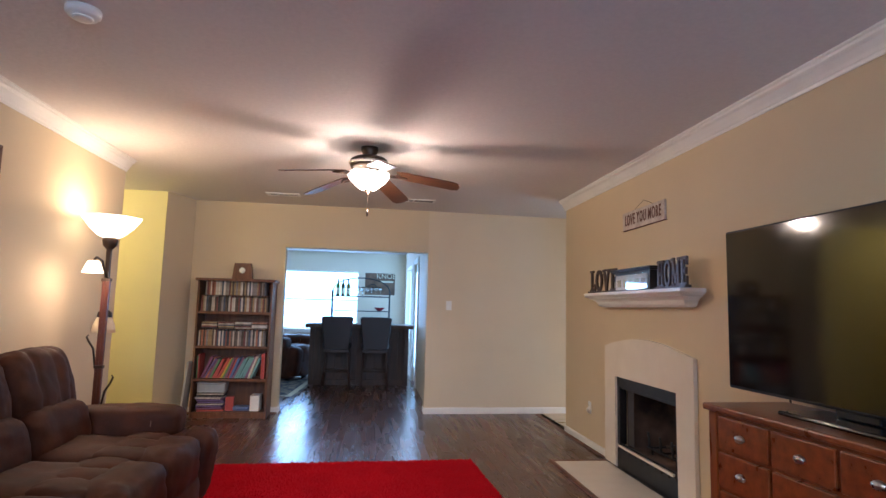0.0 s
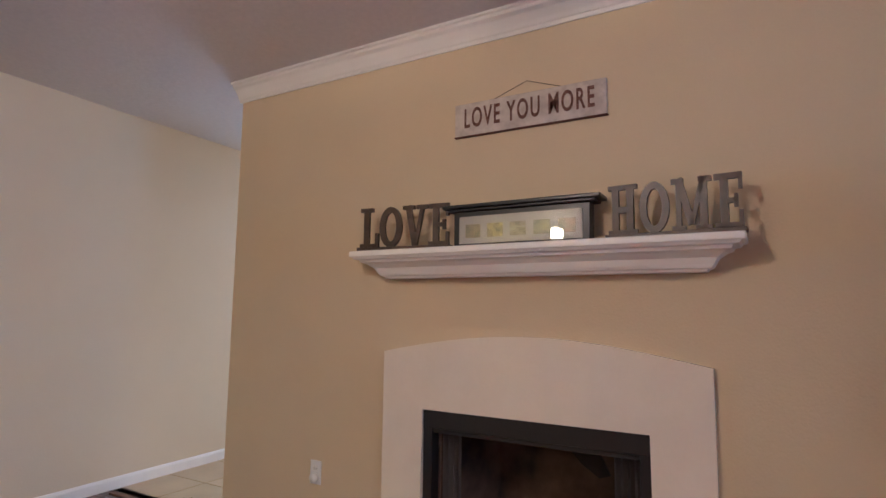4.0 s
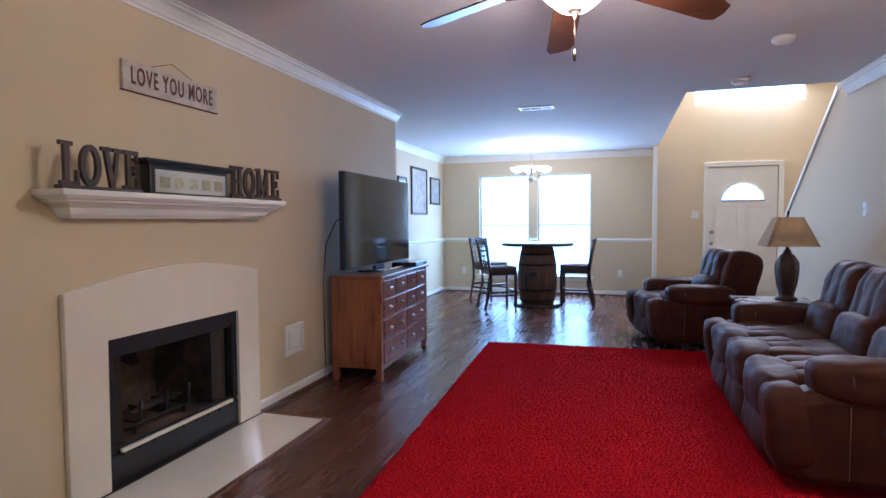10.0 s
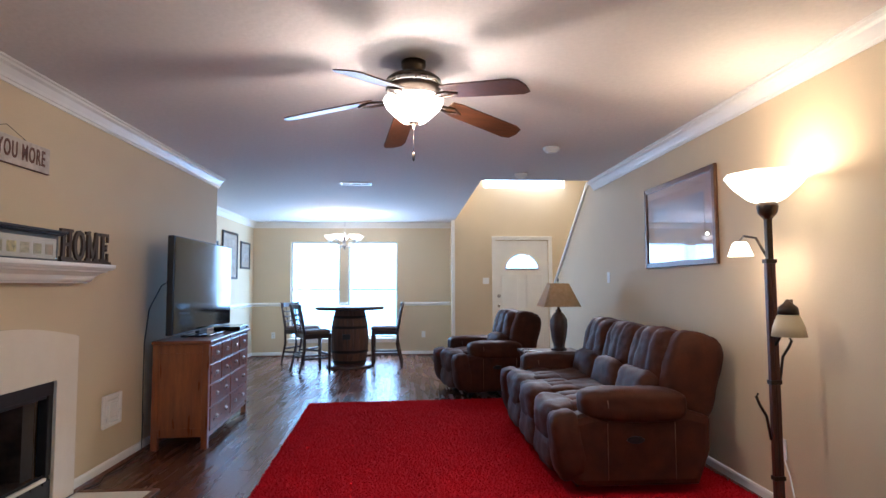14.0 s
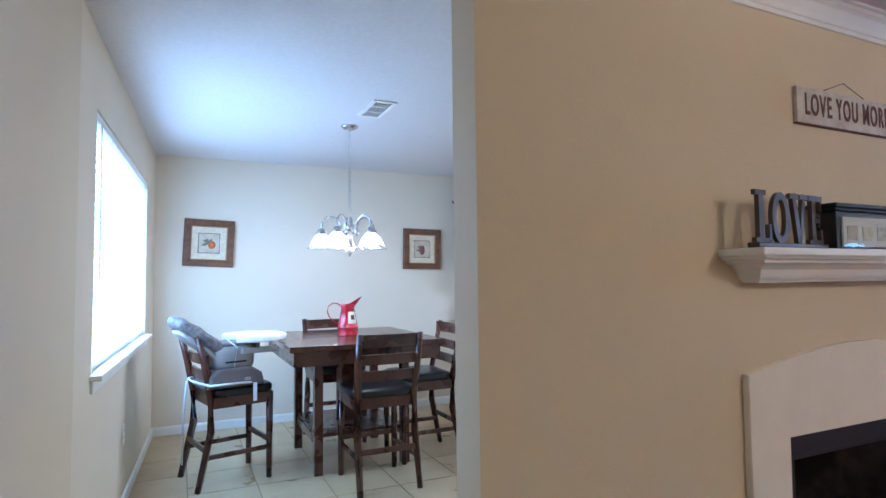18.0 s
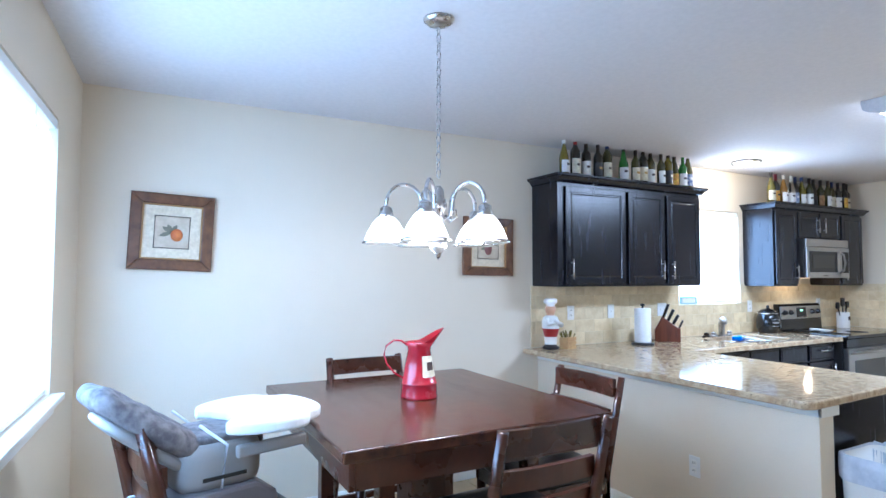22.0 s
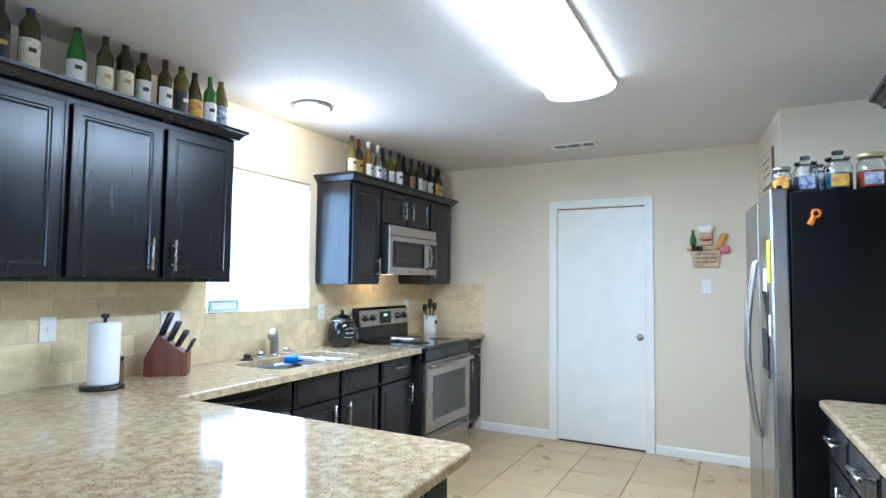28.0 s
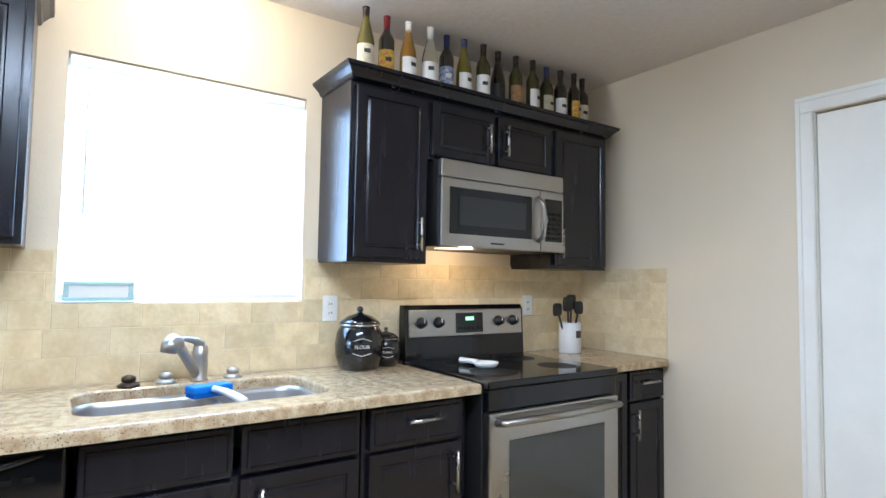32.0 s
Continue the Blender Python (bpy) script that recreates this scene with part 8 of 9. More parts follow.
part("hinge_cover", box(0.30, -0.75, 1.78, 0.42, -0.66, 1.80, 0.004), "black_plastic", fr)
part("hinge_cover", box(-0.42, -0.75, 1.78, -0.30, -0.66, 1.80, 0.004), "black_plastic", fr)
part("kick_grille", box(-0.44, -0.74, 0.0, 0.44, -0.69, 0.06), "black_metal", fr)
for x, z, w, h, m_ in ((0.40, 1.50, 0.09, 0.20, material("yellow_note", srgb(240, 236, 60), 0.7)), (0.28, 1.36, 0.10, 0.22, M["lab_white"]), (0.40, 1.20, 0.07, 0.10, M["lab_white"]), (0.27, 1.16, 0.10, 0.14, M["lab_white"])):
    s = solo("paper_note", box(-w / 2, -0.0015, 0, w / 2, 0, h), m_, "paper note held on the refrigerator door", "note", "refrigerator notes")
    s.matrix_world = frame_at(*FR, WEST + 6) @ pose(x, -0.7475, z - h / 2, 0, 0, 0)
op = thing("bottle_opener", (4.125, 1.7725, 1.69), "orange magnetic bottle opener on the refrigerator side", "bottle opener", rz=SOUTH + 6)
op.scale = (0.72, 0.8, 0.72)
M["orange"] = material("orange_plastic", srgb(230, 130, 40), 0.4)
part("ring", tube([(0.022 * math.cos(2 * math.pi * i / 16), -0.008, 0.03 + 0.022 * math.sin(2 * math.pi * i / 16)) for i in range(16)], 0.009, 8, closed=True), "orange", op)
part("grip", tube([(-0.012, -0.008, 0.012), (-0.035, -0.008, -0.04)], [0.014, 0.018], 8), "orange", op)
M["jar_glass"] = glass("jar_glass", (0.93, 0.97, 1.0, 1), 0.03)
for i, (x, y, col, lid, s) in enumerate(((4.315, 1.865, (226, 150, 60), "nickel", 0.85), (4.215, 1.82, (150, 160, 190), None, 1.05), (4.09, 1.83, (60, 140, 150), None, 1.12), (3.965, 1.82, (214, 80, 24), "foil_gold", 1.15), (3.84, 1.80, (90, 40, 50), "black_metal", 1.15), (4.15, 1.72, (50, 90, 160), None, 0.9))):
    cj = thing("candle_jar", (x - 0.065, y - 0.16, 1.8185), "glass jar candle on top of the refrigerator", "candle", "jar candles")
    part("jar", lathe([(r * s, z * s) for r, z in ((0.045, 0), (0.05, 0.006), (0.05, 0.10), (0.044, 0.115), (0.040, 0.12), (0.040, 0.13), (0.037, 0.13), (0.037, 0.118), (0.047, 0.098), (0.047, 0.01), (0.0, 0.008))], 20), "jar_glass", cj)
    part("wax", lathe([(r * s, z * s) for r, z in ((0.0, 0.010), (0.045, 0.012), (0.045, 0.075), (0.0, 0.073))], 18), material("candle_wax", srgb(*col), 0.5), cj, "coloured wax")
    part("jar_label", turn(box(-0.03 * s, -0.0008, 0.02, 0.03 * s, 0.0008, 0.075), pose(0, 0.0515 * s, 0)), "lab_blue" if i % 2 else "lab_yellow", cj)
    if lid:
        part("lid", lathe([(r * s, z * s) for r, z in ((0.042, 0.128), (0.046, 0.130), (0.046, 0.145), (0.0, 0.148))], 20), lid, cj)
    else:
        part("glass_lid", lathe([(r * s, z * s) for r, z in ((0.040, 0.131), (0.046, 0.134), (0.046, 0.142), (0.020, 0.15), (0.022, 0.168), (0.0, 0.172))], 20), "jar_glass", cj)

# small counter beside the refrigerator
base("base_cabinet", 0, 1.20, [(k, x - 0.19, x + 0.19, a, b, (hx, z, up)) for x in (-0.395, 0.0, 0.395) for k, a, b, hx, z, up in (("drawer", zd0, zd1, x, 0.785, False), ("door", 0.12, zd0 - 0.015, x + 0.13, 0.58, True))],
     "espresso base cabinet beside the refrigerator", rz=WEST + 3, depth=0.46, y_at=(3.632, 2.50, 0))
counter_slab("side_countertop", [plan_slab([(3.60, 1.825), (4.11, 1.825), (4.14, 1.86), (4.07, 3.255), (3.60, 3.255)], CT - 0.038, CT, 0.012)], "speckled granite countertop beside the refrigerator")
upper("upper_cabinet", 2.70, 1.10, 1.38, 2.06, 0.33, [(-0.54, -0.01, 1.40, 2.04, (-0.06, 1.5, True)), (0.01, 0.54, 1.40, 2.04, (0.06, 1.5, True))], "espresso wall cabinet over the small counter", rz=WEST, x=3.60)

# trash can with bag
tc = thing("trash_can", (5.01, 3.82, 0), "white plastic trash can lined with a grey bag", "trash can", rz=90)
tc.scale = (0.84, 0.86, 1)
M["bag"] = material("grey_plastic_bag", srgb(206, 212, 220), 0.3, second=srgb(180, 188, 200), scale=14, bump=0.5, bump_scale=30)
bm = bmesh.new()
prev = None
for z, k in ((0, 0.80), (0.01, 0.83), (0.60, 1.0), (0.615, 1.03), (0.63, 1.03), (0.63, 0.98), (0.30, 0.90)):
    pts = arc(0.15 * k, 0.10 * k, 0.05, 0, 90, 4) + arc(-0.15 * k, 0.10 * k, 0.05, 90, 180, 4) + arc(-0.15 * k, -0.10 * k, 0.05, 180, 270, 4) + arc(0.15 * k, -0.10 * k, 0.05, 270, 360, 4)
    ring = [bm.verts.new((x, y, z)) for x, y in pts]
    if prev:
        for i in range(len(ring)):
            bm.faces.new((prev[i], prev[(i + 1) % len(ring)], ring[(i + 1) % len(ring)], ring[i])).smooth = True
    else:
        bm.faces.new(ring[::-1])
    prev = ring
bm.faces.new(prev)
part("bin", bm, "white_plastic", tc)
bm = bmesh.new()
prev = None
rnd = random.Random(9)
for z, k in ((0.53, 1.045), (0.60, 1.06), (0.638, 1.05), (0.642, 0.99), (0.60, 0.95), (0.45, 0.92), (0.32, 0.5)):
    pts = arc(0.15 * k, 0.10 * k, 0.052, 0, 90, 5) + arc(-0.15 * k, 0.10 * k, 0.052, 90, 180, 5) + arc(-0.15 * k, -0.10 * k, 0.052, 180, 270, 5) + arc(0.15 * k, -0.10 * k, 0.052, 270, 360, 5)
    ring = [bm.verts.new((x * (1 + rnd.uniform(0, 0.015)), y * (1 + rnd.uniform(0, 0.02)), z + rnd.uniform(-0.012, 0.012) * (1 if z != 0.638 else 0.3))) for x, y in pts]
    if prev:
        for i in range(len(ring)):
            bm.faces.new((prev[i], prev[(i + 1) % len(ring)], ring[(i + 1) % len(ring)], ring[i])).smooth = True
    prev = ring
part("bag", bm, "bag", tc, "crumpled translucent bin liner")
part("label_sticker", box(-0.06, 0.1475, 0.36, 0.02, 0.149, 0.44), "lab_blue", tc)

# window stop standing in the corner of the kitchen window
ws = thing("window_screen_panel", (X_EAST - 0.004, 2.385, 1.1935), "small pale teal framed panel standing on the window ledge", "panel", rz=EAST)
M["teal_pale"] = material("pale_teal_plastic", srgb(176, 206, 206), 0.5, fine=0.05)
for x0, z0, x1, z1 in ((-0.11, 0, 0.11, 0.014), (-0.11, 0.056, 0.11, 0.070), (-0.11, 0.014, -0.092, 0.056), (0.092, 0.014, 0.11, 0.056)):
    part("frame", box(x0, -0.010, z0, x1, 0.008, z1, 0.002), "teal_pale", ws)
part("panel", box(-0.092, -0.004, 0.014, 0.092, 0.004, 0.056), "white_plastic", ws)

# ---- breakfast area ----
tbx, tby = 5.94, 5.74
bt2 = thing("counter_table", (tbx, tby, 0), "square espresso counter-height table with lower shelf", "table")
part("tabletop", box(-0.60, -0.555, 0.872, 0.60, 0.555, 0.912, 0.006), "tabletop", bt2)
for x0, y0, x1, y1 in ((-0.57, -0.525, 0.57, -0.505), (-0.57, 0.505, 0.57, 0.525), (-0.57, -0.505, -0.55, 0.505), (0.55, -0.505, 0.57, 0.505)):
    part("apron", box(x0, y0, 0.775, x1, y1, 0.872, 0.003), "espresso", bt2)
for sx in (-1, 1):
    for sy in (-1, 1):
        part("leg", box(sx * 0.36 - 0.03, sy * 0.32 - 0.03, 0, sx * 0.36 + 0.03, sy * 0.32 + 0.03, 0.872, 0.004), "espresso", bt2)
part("shelf", box(-0.36, -0.32, 0.25, 0.36, 0.32, 0.275, 0.003), "espresso", bt2)
for sy in (-1, 1):
    part("stretcher", box(-0.36, sy * 0.32 - 0.012, 0.19, 0.36, sy * 0.32 + 0.012, 0.25, 0.003), "espresso", bt2)
part("pedestal", box(-0.08, -0.08, 0.275, 0.08, 0.08, 0.872, 0.004), "espresso", bt2)
G = "chairs round the counter table"
counter_chair("counter_chair", (5.31, 5.72, 0), 90, "espresso ladder-back counter chair with black vinyl seat", G, "espresso", "black_vinyl")
counter_chair("counter_chair", (5.72, 5.24, 0), 180, "espresso ladder-back counter chair with black vinyl seat", G, "espresso", "black_vinyl")
counter_chair("counter_chair", (6.40, 5.73, 0), -90, "espresso ladder-back counter chair with black vinyl seat", G, "espresso", "black_vinyl")
counter_chair("counter_chair", (5.84, 6.61, 0), 14, "espresso ladder-back counter chair carrying a booster seat", G, "espresso", "black_vinyl")

# booster seat strapped to the chair
M["booster_grey"] = material("taupe_plastic", srgb(104, 94, 90), 0.45, fine=0.1)
M["booster_light"] = material("light_grey_plastic", srgb(150, 144, 138), 0.4, fine=0.06)
M["quilt"] = material("grey_quilted_fabric", srgb(126, 118, 114), 0.85, second=srgb(84, 78, 78), scale=30, bump=0.5, bump_scale=90)
hc = thing("booster_high_chair", (5.76, 6.65, 0.645), "grey child booster seat with white tray strapped to a chair", "booster seat", rz=15)
pts = [(-0.19, 0.0), (-0.10, 0.0), (-0.09, 0.02), (0.09, 0.02), (0.10, 0.0), (0.19, 0.0), (0.17, 0.08), (0.10, 0.125), (-0.10, 0.125), (-0.17, 0.08)]
bm = turn(prism(pts, 0.34, 0.015), pose(0, 0, 0, 0, 0, 90) @ pose(0, -0.17, 0))
part("base", turn(bm, pose(0, -0.02, 0)), "booster_grey", hc)
part("seat_shell", turn(cushion(0.29, 0.28, 0.17, seg=8, squeeze=3), pose(0, -0.02, 0.19)), "booster_light", hc)
part("seat_pad", turn(cushion(0.25, 0.23, 0.05, seg=7), pose(0, -0.02, 0.265)), "quilt", hc)
bk = part("back_shell", turn(cushion(0.25, 0.045, 0.32, seg=8, squeeze=2), pose(0, 0.20, 0.28, -52)), "booster_light", hc)
part("back_pad", turn(wobble(cushion(0.29, 0.085, 0.42, seg=14, squeeze=1.2), 0.012, 14), pose(0, 0.185, 0.335, -54)), "quilt", bk, "quilted grey pad")
tray = [(0.215, -0.12), (0.235, -0.03), (0.20, 0.08), (0.14, 0.14), (0.09, 0.10), (0.0, 0.06), (-0.09, 0.10), (-0.14, 0.14), (-0.20, 0.08), (-0.235, -0.03), (-0.215, -0.12), (-0.165, -0.15),
        (-0.13, -0.215), (-0.06, -0.24), (0.06, -0.24), (0.13, -0.215), (0.165, -0.15)]
ctr_pts = []
for i in range(len(tray)):
    p0, p1, p2, p3 = [Vector(tray[(i + k) % len(tray)] + (0,)) for k in (-1, 0, 1, 2)]
    for s in (0, 0.33, 0.66):
        ctr_pts.append(tuple((0.5 * ((2 * p1) + (p2 - p0) * s + (2 * p0 - 5 * p1 + 4 * p2 - p3) * s * s + (3 * p1 - p0 - 3 * p2 + p3) * s ** 3))[:2]))
tr = part("tray", turn(plan_slab(ctr_pts, 0.0, 0.045, 0.014), pose(0, -0.16, 0.285)), "white_plastic", hc, "clover-shaped white feeding tray")
part("tray_arm", box(-0.17, -0.30, 0.21, -0.14, -0.05, 0.25, 0.008), "booster_light", hc)
part("tray_arm", box(0.14, -0.30, 0.21, 0.17, -0.05, 0.25, 0.008), "booster_light", hc)
part("tray_latch", box(-0.06, -0.19, 0.22, 0.06, -0.15, 0.30, 0.008), "booster_grey", hc)
M["strap"] = material("white_webbing", srgb(214, 216, 220), 0.8)
for sx in (-1, 1):
    part("side_slot", box(sx * 0.1685, -0.08, 0.16, sx * 0.1655, 0.06, 0.172), "black_plastic", hc)
    part("button", turn(cushion(0.006, 0.045, 0.024, seg=4), pose(sx * 0.19, -0.08, 0.05)), "booster_light", hc)
    part("strap", tube([(sx * 0.165, -0.12, 0.02), (sx * 0.20, 0.02, 0.03), (sx * 0.215, 0.17, 0.035), (sx * 0.12, 0.21, 0.045), (0, 0.22, 0.045)], 0.008, 4), "strap", hc)
    part("harness", tube([(sx * 0.13, 0.06, 0.33), (sx * 0.155, -0.02, 0.26), (sx * 0.165, 0.0, 0.13)], 0.005, 4), "strap", hc)
part("hanging_strap", box(-0.20, -0.14, -0.10, -0.197, -0.115, 0.02), "strap", hc)
part("dangling_strap", tube([(0.12, 0.215, 0.03), (0.13, 0.235, -0.2), (0.125, 0.24, -0.52)], 0.007, 4), "strap", hc)

# red enamel jug
jg = thing("red_jug", (5.95, 5.745, 0.9125), "tall red enamel pitcher with a printed label", "pitcher", rz=255)
part("body", lathe([(0.080, 0.0), (0.083, 0.004), (0.080, 0.012), (0.079, 0.06), (0.082, 0.064), (0.078, 0.068), (0.050, 0.21), (0.053, 0.214), (0.052, 0.222), (0.068, 0.242), (0.066, 0.243), (0.049, 0.224), (0.046, 0.20), (0.0, 0.02)], 32), "red_enamel", jg)
bm = bmesh.new()
prev = None
n = 18
for k in range(6):
    t = k / 5
    ring = []
    for i in range(n + 1):
        a = math.radians(-110 + 220 * i / n)
        lift = t * (0.020 + 0.062 * max(math.cos(a), 0) ** 1.8)
        r = 0.052 + t * (0.016 + 0.046 * max(math.cos(a), 0) ** 2)
        ring.append(bm.verts.new((r * math.cos(a), r * math.sin(a) * (1 - 0.25 * t * max(math.cos(a), 0)), 0.222 + lift)))
    if prev:
        for i in range(n):
            bm.faces.new((prev[i], prev[i + 1], ring[i + 1], ring[i])).smooth = True
    prev = ring
bmesh.ops.solidify(bm, geom=bm.faces[:], thickness=0.002)
part("spout", bm, "red_enamel", jg)
part("handle", tube([(-0.055, 0, 0.228), (-0.080, 0, 0.250), (-0.115, 0, 0.252), (-0.148, 0, 0.228), (-0.158, 0, 0.190), (-0.145, 0, 0.150), (-0.110, 0, 0.108), (-0.072, 0, 0.085)], 0.0042, 8), "red_enamel", jg)
bm = bmesh.new()
lo, hi = [], []
for i in range(9):
    a = math.radians(-88 + 60 * i / 8)
    lo.append(bm.verts.new((0.0745 * math.cos(a), 0.0745 * math.sin(a), 0.095)))
    hi.append(bm.verts.new((0.0565 * math.cos(a), 0.0565 * math.sin(a), 0.185)))
for i in range(8):
    bm.faces.new((lo[i], lo[i + 1], hi[i + 1], hi[i])).smooth = True
lb = part("label", bm, "lab_cream", jg, "cream printed label")
part("label_print", turn(box(-0.016, 0, -0.016, 0.016, 0.001, 0.02), pose(0, 0, 0, 0, 0, -148) @ pose(0, 0.0692, 0.14, 8)), "ink", lb)

arm_chandelier("breakfast_chandelier", (5.625, 5.82, Z_CEIL), 0.655, 5, 0.205, "five-arm nickel chandelier with glowing glass shades on a chain", "nickel", False, 27, (1.0, 0.93, 0.80))

# fruit prints in wide frames
M["mat_cream"] = material("cream_mat", srgb(222, 208, 180), 0.6, second=srgb(208, 192, 162), scale=30)
M["art_ground"] = material("aged_print_paper", srgb(206, 190, 164), 0.6, second=srgb(182, 164, 138), scale=12)
for y, kind in ((6.71, 0), (4.588, 1)):
    w, h = 0.43, 0.43
    pc = picture("fruit_print", (X_EAST, y, 1.478 if kind == 0 else 1.452), EAST, w, h, "fruit print in a wide brown wooden frame", "frame_brown", 0.06, "mat_cream", "art_ground", 0.065, "fruit prints", 0.035, False, "frame_gilt")
    pc.matrix_world = pc.matrix_world @ pose(0, 0, 0, 0, 2.2 if kind == 0 else 1.0)
    part("inner_border", tube([(-0.09, -0.016, 0.125), (0.09, -0.016, 0.125), (0.09, -0.016, 0.305), (-0.09, -0.016, 0.305)], 0.003, 4, closed=True), "ink", pc)
    fruit = material("peach_paint", srgb(214, 130, 60), 0.6, second=srgb(170, 70, 50), scale=14) if kind == 0 else material("pear_paint", srgb(150, 96, 84), 0.6, second=srgb(110, 70, 74), scale=14)
    leaf = material("leaf_paint", srgb(120, 116, 96), 0.6)
    part("painted_fruit", turn(lathe([(0.0, 0), (0.032, 0), (0.032, 0.0006), (0.0, 0.0008)], 20), pose(0.025 if kind == 0 else 0, -0.0155, 0.20, 90) @ Matrix.Diagonal((1, 1.1 if kind == 0 else 1.5, 1, 1))), fruit, pc)
    for a, l in ((150, 0.06), (200, 0.07), (120, 0.05), (60, 0.05)):
        q = [(l * s_, 0.012 * math.sin(math.pi * s_)) for s_ in [i / 6 for i in range(7)]] + [(l * s_, -0.012 * math.sin(math.pi * s_)) for s_ in [i / 6 for i in range(5, 0, -1)]]
        part("painted_leaf", turn(prism(q, 0.0006), pose(0, -0.0159, 0.215, 0, -a)), leaf, pc)

# canvases on the chase wall
M["canvas_pale"] = material("abstract_canvas", srgb(176, 166, 146), 0.7, second=srgb(90, 90, 92), scale=3.0, fine=0.3, contrast=(0.3, 0.6))
M["canvas_wine"] = material("brown_canvas", srgb(130, 70, 50), 0.7, second=srgb(60, 50, 50), scale=5, fine=0.3)
cv = thing("canvas_painting", (3.945, 4.175, 1.335), "large canvas with a bottle still life and black edges", "painting", rz=WEST)
part("stretcher", box(-0.375, -0.045, 0, 0.375, 0, 0.87, 0.003), "frame_dark", cv)
part("painted_face", box(-0.373, -0.0475, 0.002, 0.373, -0.0455, 0.868), "canvas_pale", cv)
part("painted_bottle", prism([(-0.07, 0.25), (0.07, 0.25), (0.07, 0.58), (0.025, 0.70), (0.025, 0.86), (-0.025, 0.86), (-0.025, 0.70), (-0.07, 0.58)], 0.001), "canvas_wine", cv).location = (0.06, -0.0488, 0)
cv2 = thing("canvas_painting", (3.945, 5.02, 1.48), "small brown canvas on the kitchen wall", "painting", rz=WEST)
part("stretcher", box(-0.095, -0.022, 0, 0.095, 0, 0.32, 0.003), "frame_dark", cv2)
part("painted_face", box(-0.093, -0.0245, 0.002, 0.093, -0.0225, 0.318), "canvas_wine", cv2)
part("painted_panel", box(-0.06, -0.0262, 0.09, 0.06, -0.0248, 0.24), "canvas_pale", cv2)

# ---- floor planks, floor tiles and backsplash tiles ----
floor_l, floor_k = bpy.data.objects["floor_living"], bpy.data.objects["floor_kitchen"]
PW, PL = 0.19, 1.25
plank_mesh = mesh("floor_plank", box(-PW / 2 + 0.0005, -PL / 2 + 0.0005, -0.0055, PW / 2 - 0.0005, PL / 2 - 0.0005, 0.0), "plank")
rest = []
count = 0
rnd = random.Random(21)
i = 0
x = -4.1
while x < 4.2:
    off = rnd.random() * PL
    y = -3.5 + off - PL
    while y < 13.2:
        cx, cy = x + PW / 2, y + PL / 2
        inside = cx < 3.03 or cy < 1.1
        if cx > 3.03 and cy > 1.1:
            inside = False
        if inside and cx < 4.1:
            near = -1.3 < cx < 3.1 and -2.9 < cy < 10.2
            if near and count < 300:
                p = new("floor_plank", plank_mesh)
                p.parent = floor_l
                p.location = (cx, cy, 0)
                count += 1
            else:
                rest.append((cx, cy))
        y += PL
    x += PW
verts, faces = [], []
for cx, cy in rest:
    k = len(verts)
    a, b = PW / 2 - 0.0005, PL / 2 - 0.0005
    verts += [(cx - a, cy - b, 0), (cx + a, cy - b, 0), (cx + a, cy + b, 0), (cx - a, cy + b, 0), (cx - a, cy - b, -0.005), (cx + a, cy - b, -0.005), (cx + a, cy + b, -0.005), (cx - a, cy + b, -0.005)]
    faces += [(k, k + 1, k + 2, k + 3), (k + 4, k + 5, k + 1, k), (k + 5, k + 6, k + 2, k + 1), (k + 6, k + 7, k + 3, k + 2), (k + 7, k + 4, k, k + 3)]
me = bpy.data.meshes.new("far_floor_planks")
me.from_pydata(verts, [], faces)
me.materials.append(M["plank"])
far = new("far_floor_planks", me)
far.parent = floor_l
tagged(far, kind="stuff")

TS = 0.42
tile_mesh = mesh("floor_tile", box(-TS / 2 + 0.003, -TS / 2 + 0.003, -0.0055, TS / 2 - 0.003, TS / 2 - 0.003, 0.0, 0.002, 2), "tile")
nx, ny = int((7.3 - 3.05) / TS) + 1, int((7.2 + 0.2) / TS) + 1
for i in range(nx):
    for j in range(ny):
        cx, cy = 3.05 + TS * (i + 0.5), 7.30 - TS * (j + 0.5)
        if cx > 7.35 or cy < -0.3 or (cx < 3.8 and 3.5 < cy < 4.9) or (cx < 3.6 and cy < 3.5) or (cx > 6.75 and 0 < cy < 4.1):
            continue
        p = new("floor_tile", tile_mesh)
        p.parent = floor_k
        p.location = (cx, cy, 0)
structure("floor_breakfast_bed", box(3.045, 5.0, -0.10, 3.60, 7.40, -0.0062), "grout", "grey-beige grout bed of the breakfast tiles", "floor")
structure("floor_transition", box(3.005, 6.125, -0.004, 3.045, Y_NORTH, 0.008, 0.003), "bookcase", "dark wood strip between planks and tiles", "trim")

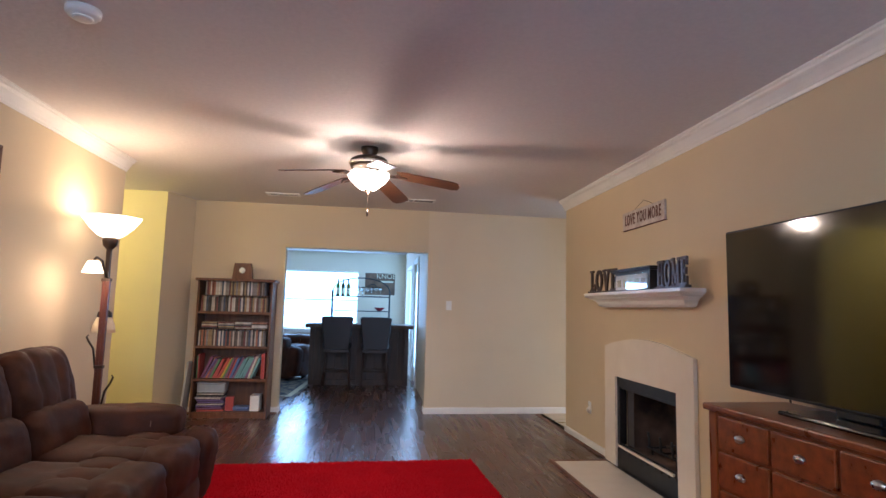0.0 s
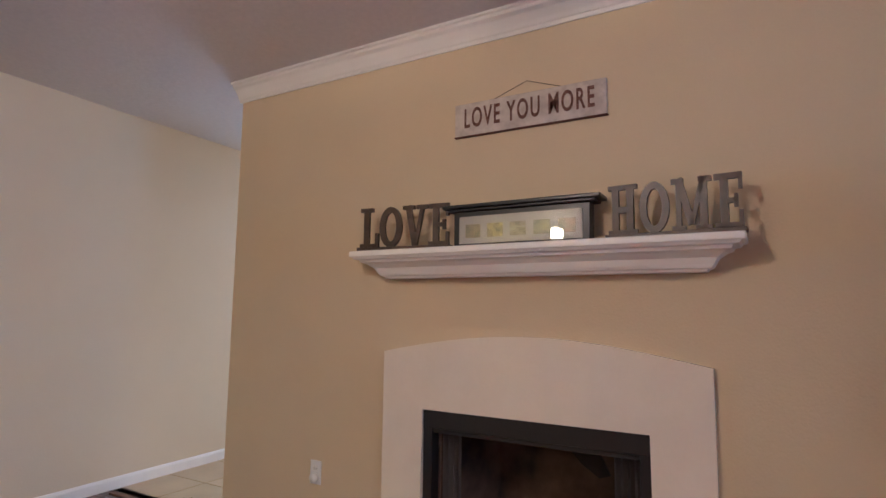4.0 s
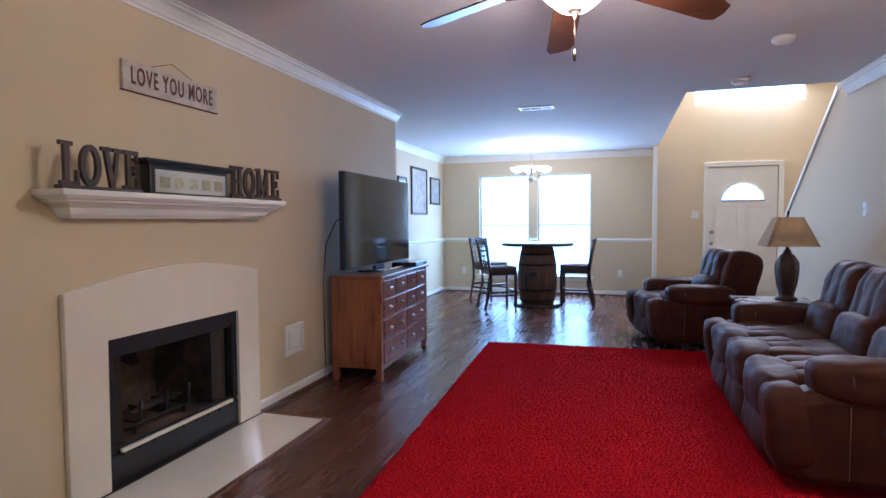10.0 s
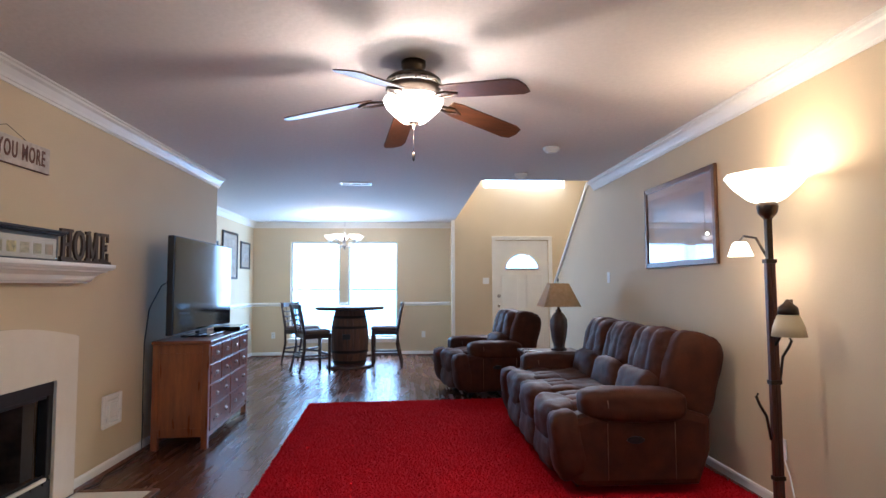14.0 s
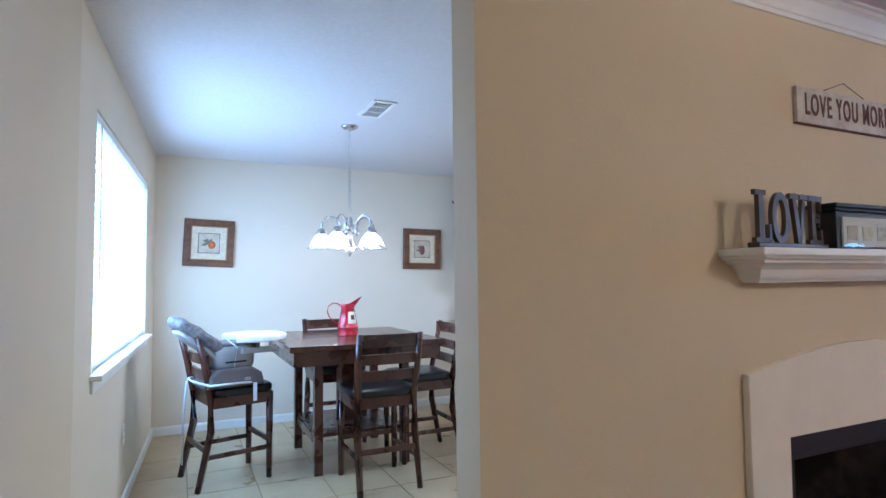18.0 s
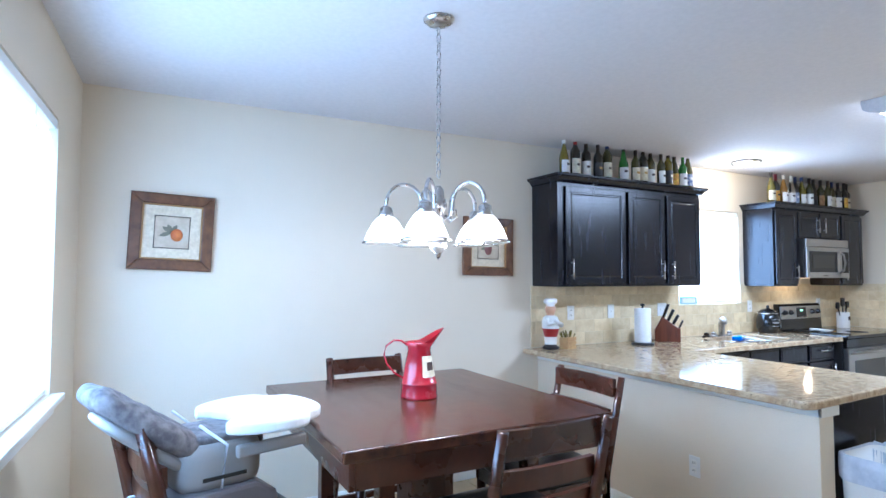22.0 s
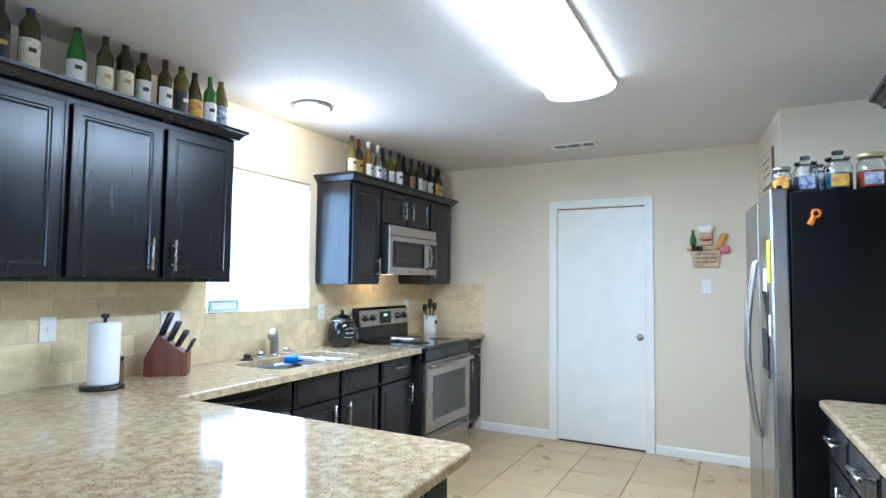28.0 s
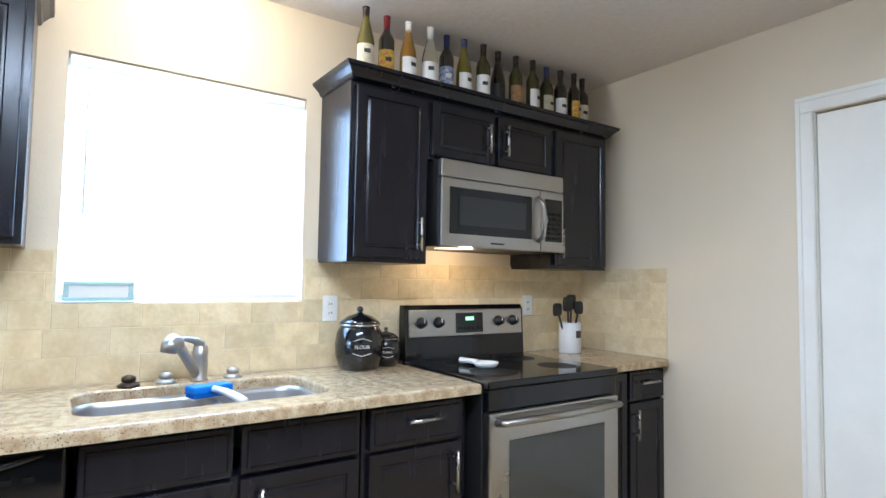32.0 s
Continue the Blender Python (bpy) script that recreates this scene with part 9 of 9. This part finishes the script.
# travertine backsplash in running bond
TW, TH = 0.20, 0.0985
Z_SPL = 0.900
wall_e = bpy.data.objects["wall_east"]
wall_s = bpy.data.objects["wall_kitchen_south"]
grout_e = structure("backsplash_bed", box(X_EAST - 0.0083, Y_KIT, Z_SPL - 0.03, X_EAST - 0.0005, 1.63, 1.375), "splash_grout", "pale grout behind the backsplash tiles", "backsplash")
structure("backsplash_bed_window", box(X_EAST - 0.0083, 1.63, Z_SPL - 0.03, X_EAST - 0.0005, 2.515, 1.185), "splash_grout", "pale grout behind the backsplash tiles", "backsplash")
structure("backsplash_bed_left", box(X_EAST - 0.0083, 2.515, Z_SPL - 0.03, X_EAST - 0.0005, 4.19, 1.375), "splash_grout", "pale grout behind the backsplash tiles", "backsplash")
structure("backsplash_bed_south", box(6.605, Y_KIT + 0.0005, Z_SPL - 0.03, X_EAST - 0.004, Y_KIT + 0.0083, 1.375), "splash_grout", "pale grout behind the backsplash tiles", "backsplash")
made = {}


def splash(parent, a0, a1, z0, z1, along_y):
    w, h = round(a1 - a0, 4), round(z1 - z0, 4)
    if w < 0.012 or h < 0.012:
        return
    key = (w, h, along_y)
    if key not in made:
        g = 0.0008
        bm = box(-0.0055, -w / 2 + g, -h / 2 + g, 0.0, w / 2 - g, h / 2 - g, 0.002, 2) if along_y else box(-w / 2 + g, 0.0, -h / 2 + g, w / 2 - g, 0.006, h / 2 - g, 0.002, 2)
        made[key] = mesh("backsplash_tile", bm, "stone_tile")
    o = new("backsplash_tile", made[key])
    o.parent = parent
    o.location = (X_EAST - 0.0045, (a0 + a1) / 2, (z0 + z1) / 2) if along_y else ((a0 + a1) / 2, Y_KIT + 0.0045, (z0 + z1) / 2)


for r in range(5):
    z0 = Z_SPL + r * TH
    z1 = min(z0 + TH, 1.372)
    a = Y_KIT + 0.011 - (TW / 2 if r % 2 else 0)
    while a < 4.19:
        lo, hi = max(a, Y_KIT + 0.011), min(a + TW, 4.19)
        top = z1
        if z1 > 1.185:
            for p, q in ((lo, min(hi, 1.62)), (max(lo, 2.525), hi)):
                if q > p:
                    splash(wall_e, p, q, z0, z1, True)
            p, q = max(lo, 1.62), min(hi, 2.525)
            if q > p and z0 < 1.17:
                splash(wall_e, p, q, z0, 1.185, True)
        else:
            splash(wall_e, lo, hi, z0, z1, True)
        a += TW
    a = 6.605 - (TW / 2 if r % 2 else 0)
    while a < X_EAST - 0.012:
        lo, hi = max(a, 6.605), min(a + TW, X_EAST - 0.012)
        if hi > lo:
            splash(wall_s, lo, hi, z0, z1, False)
        a += TW
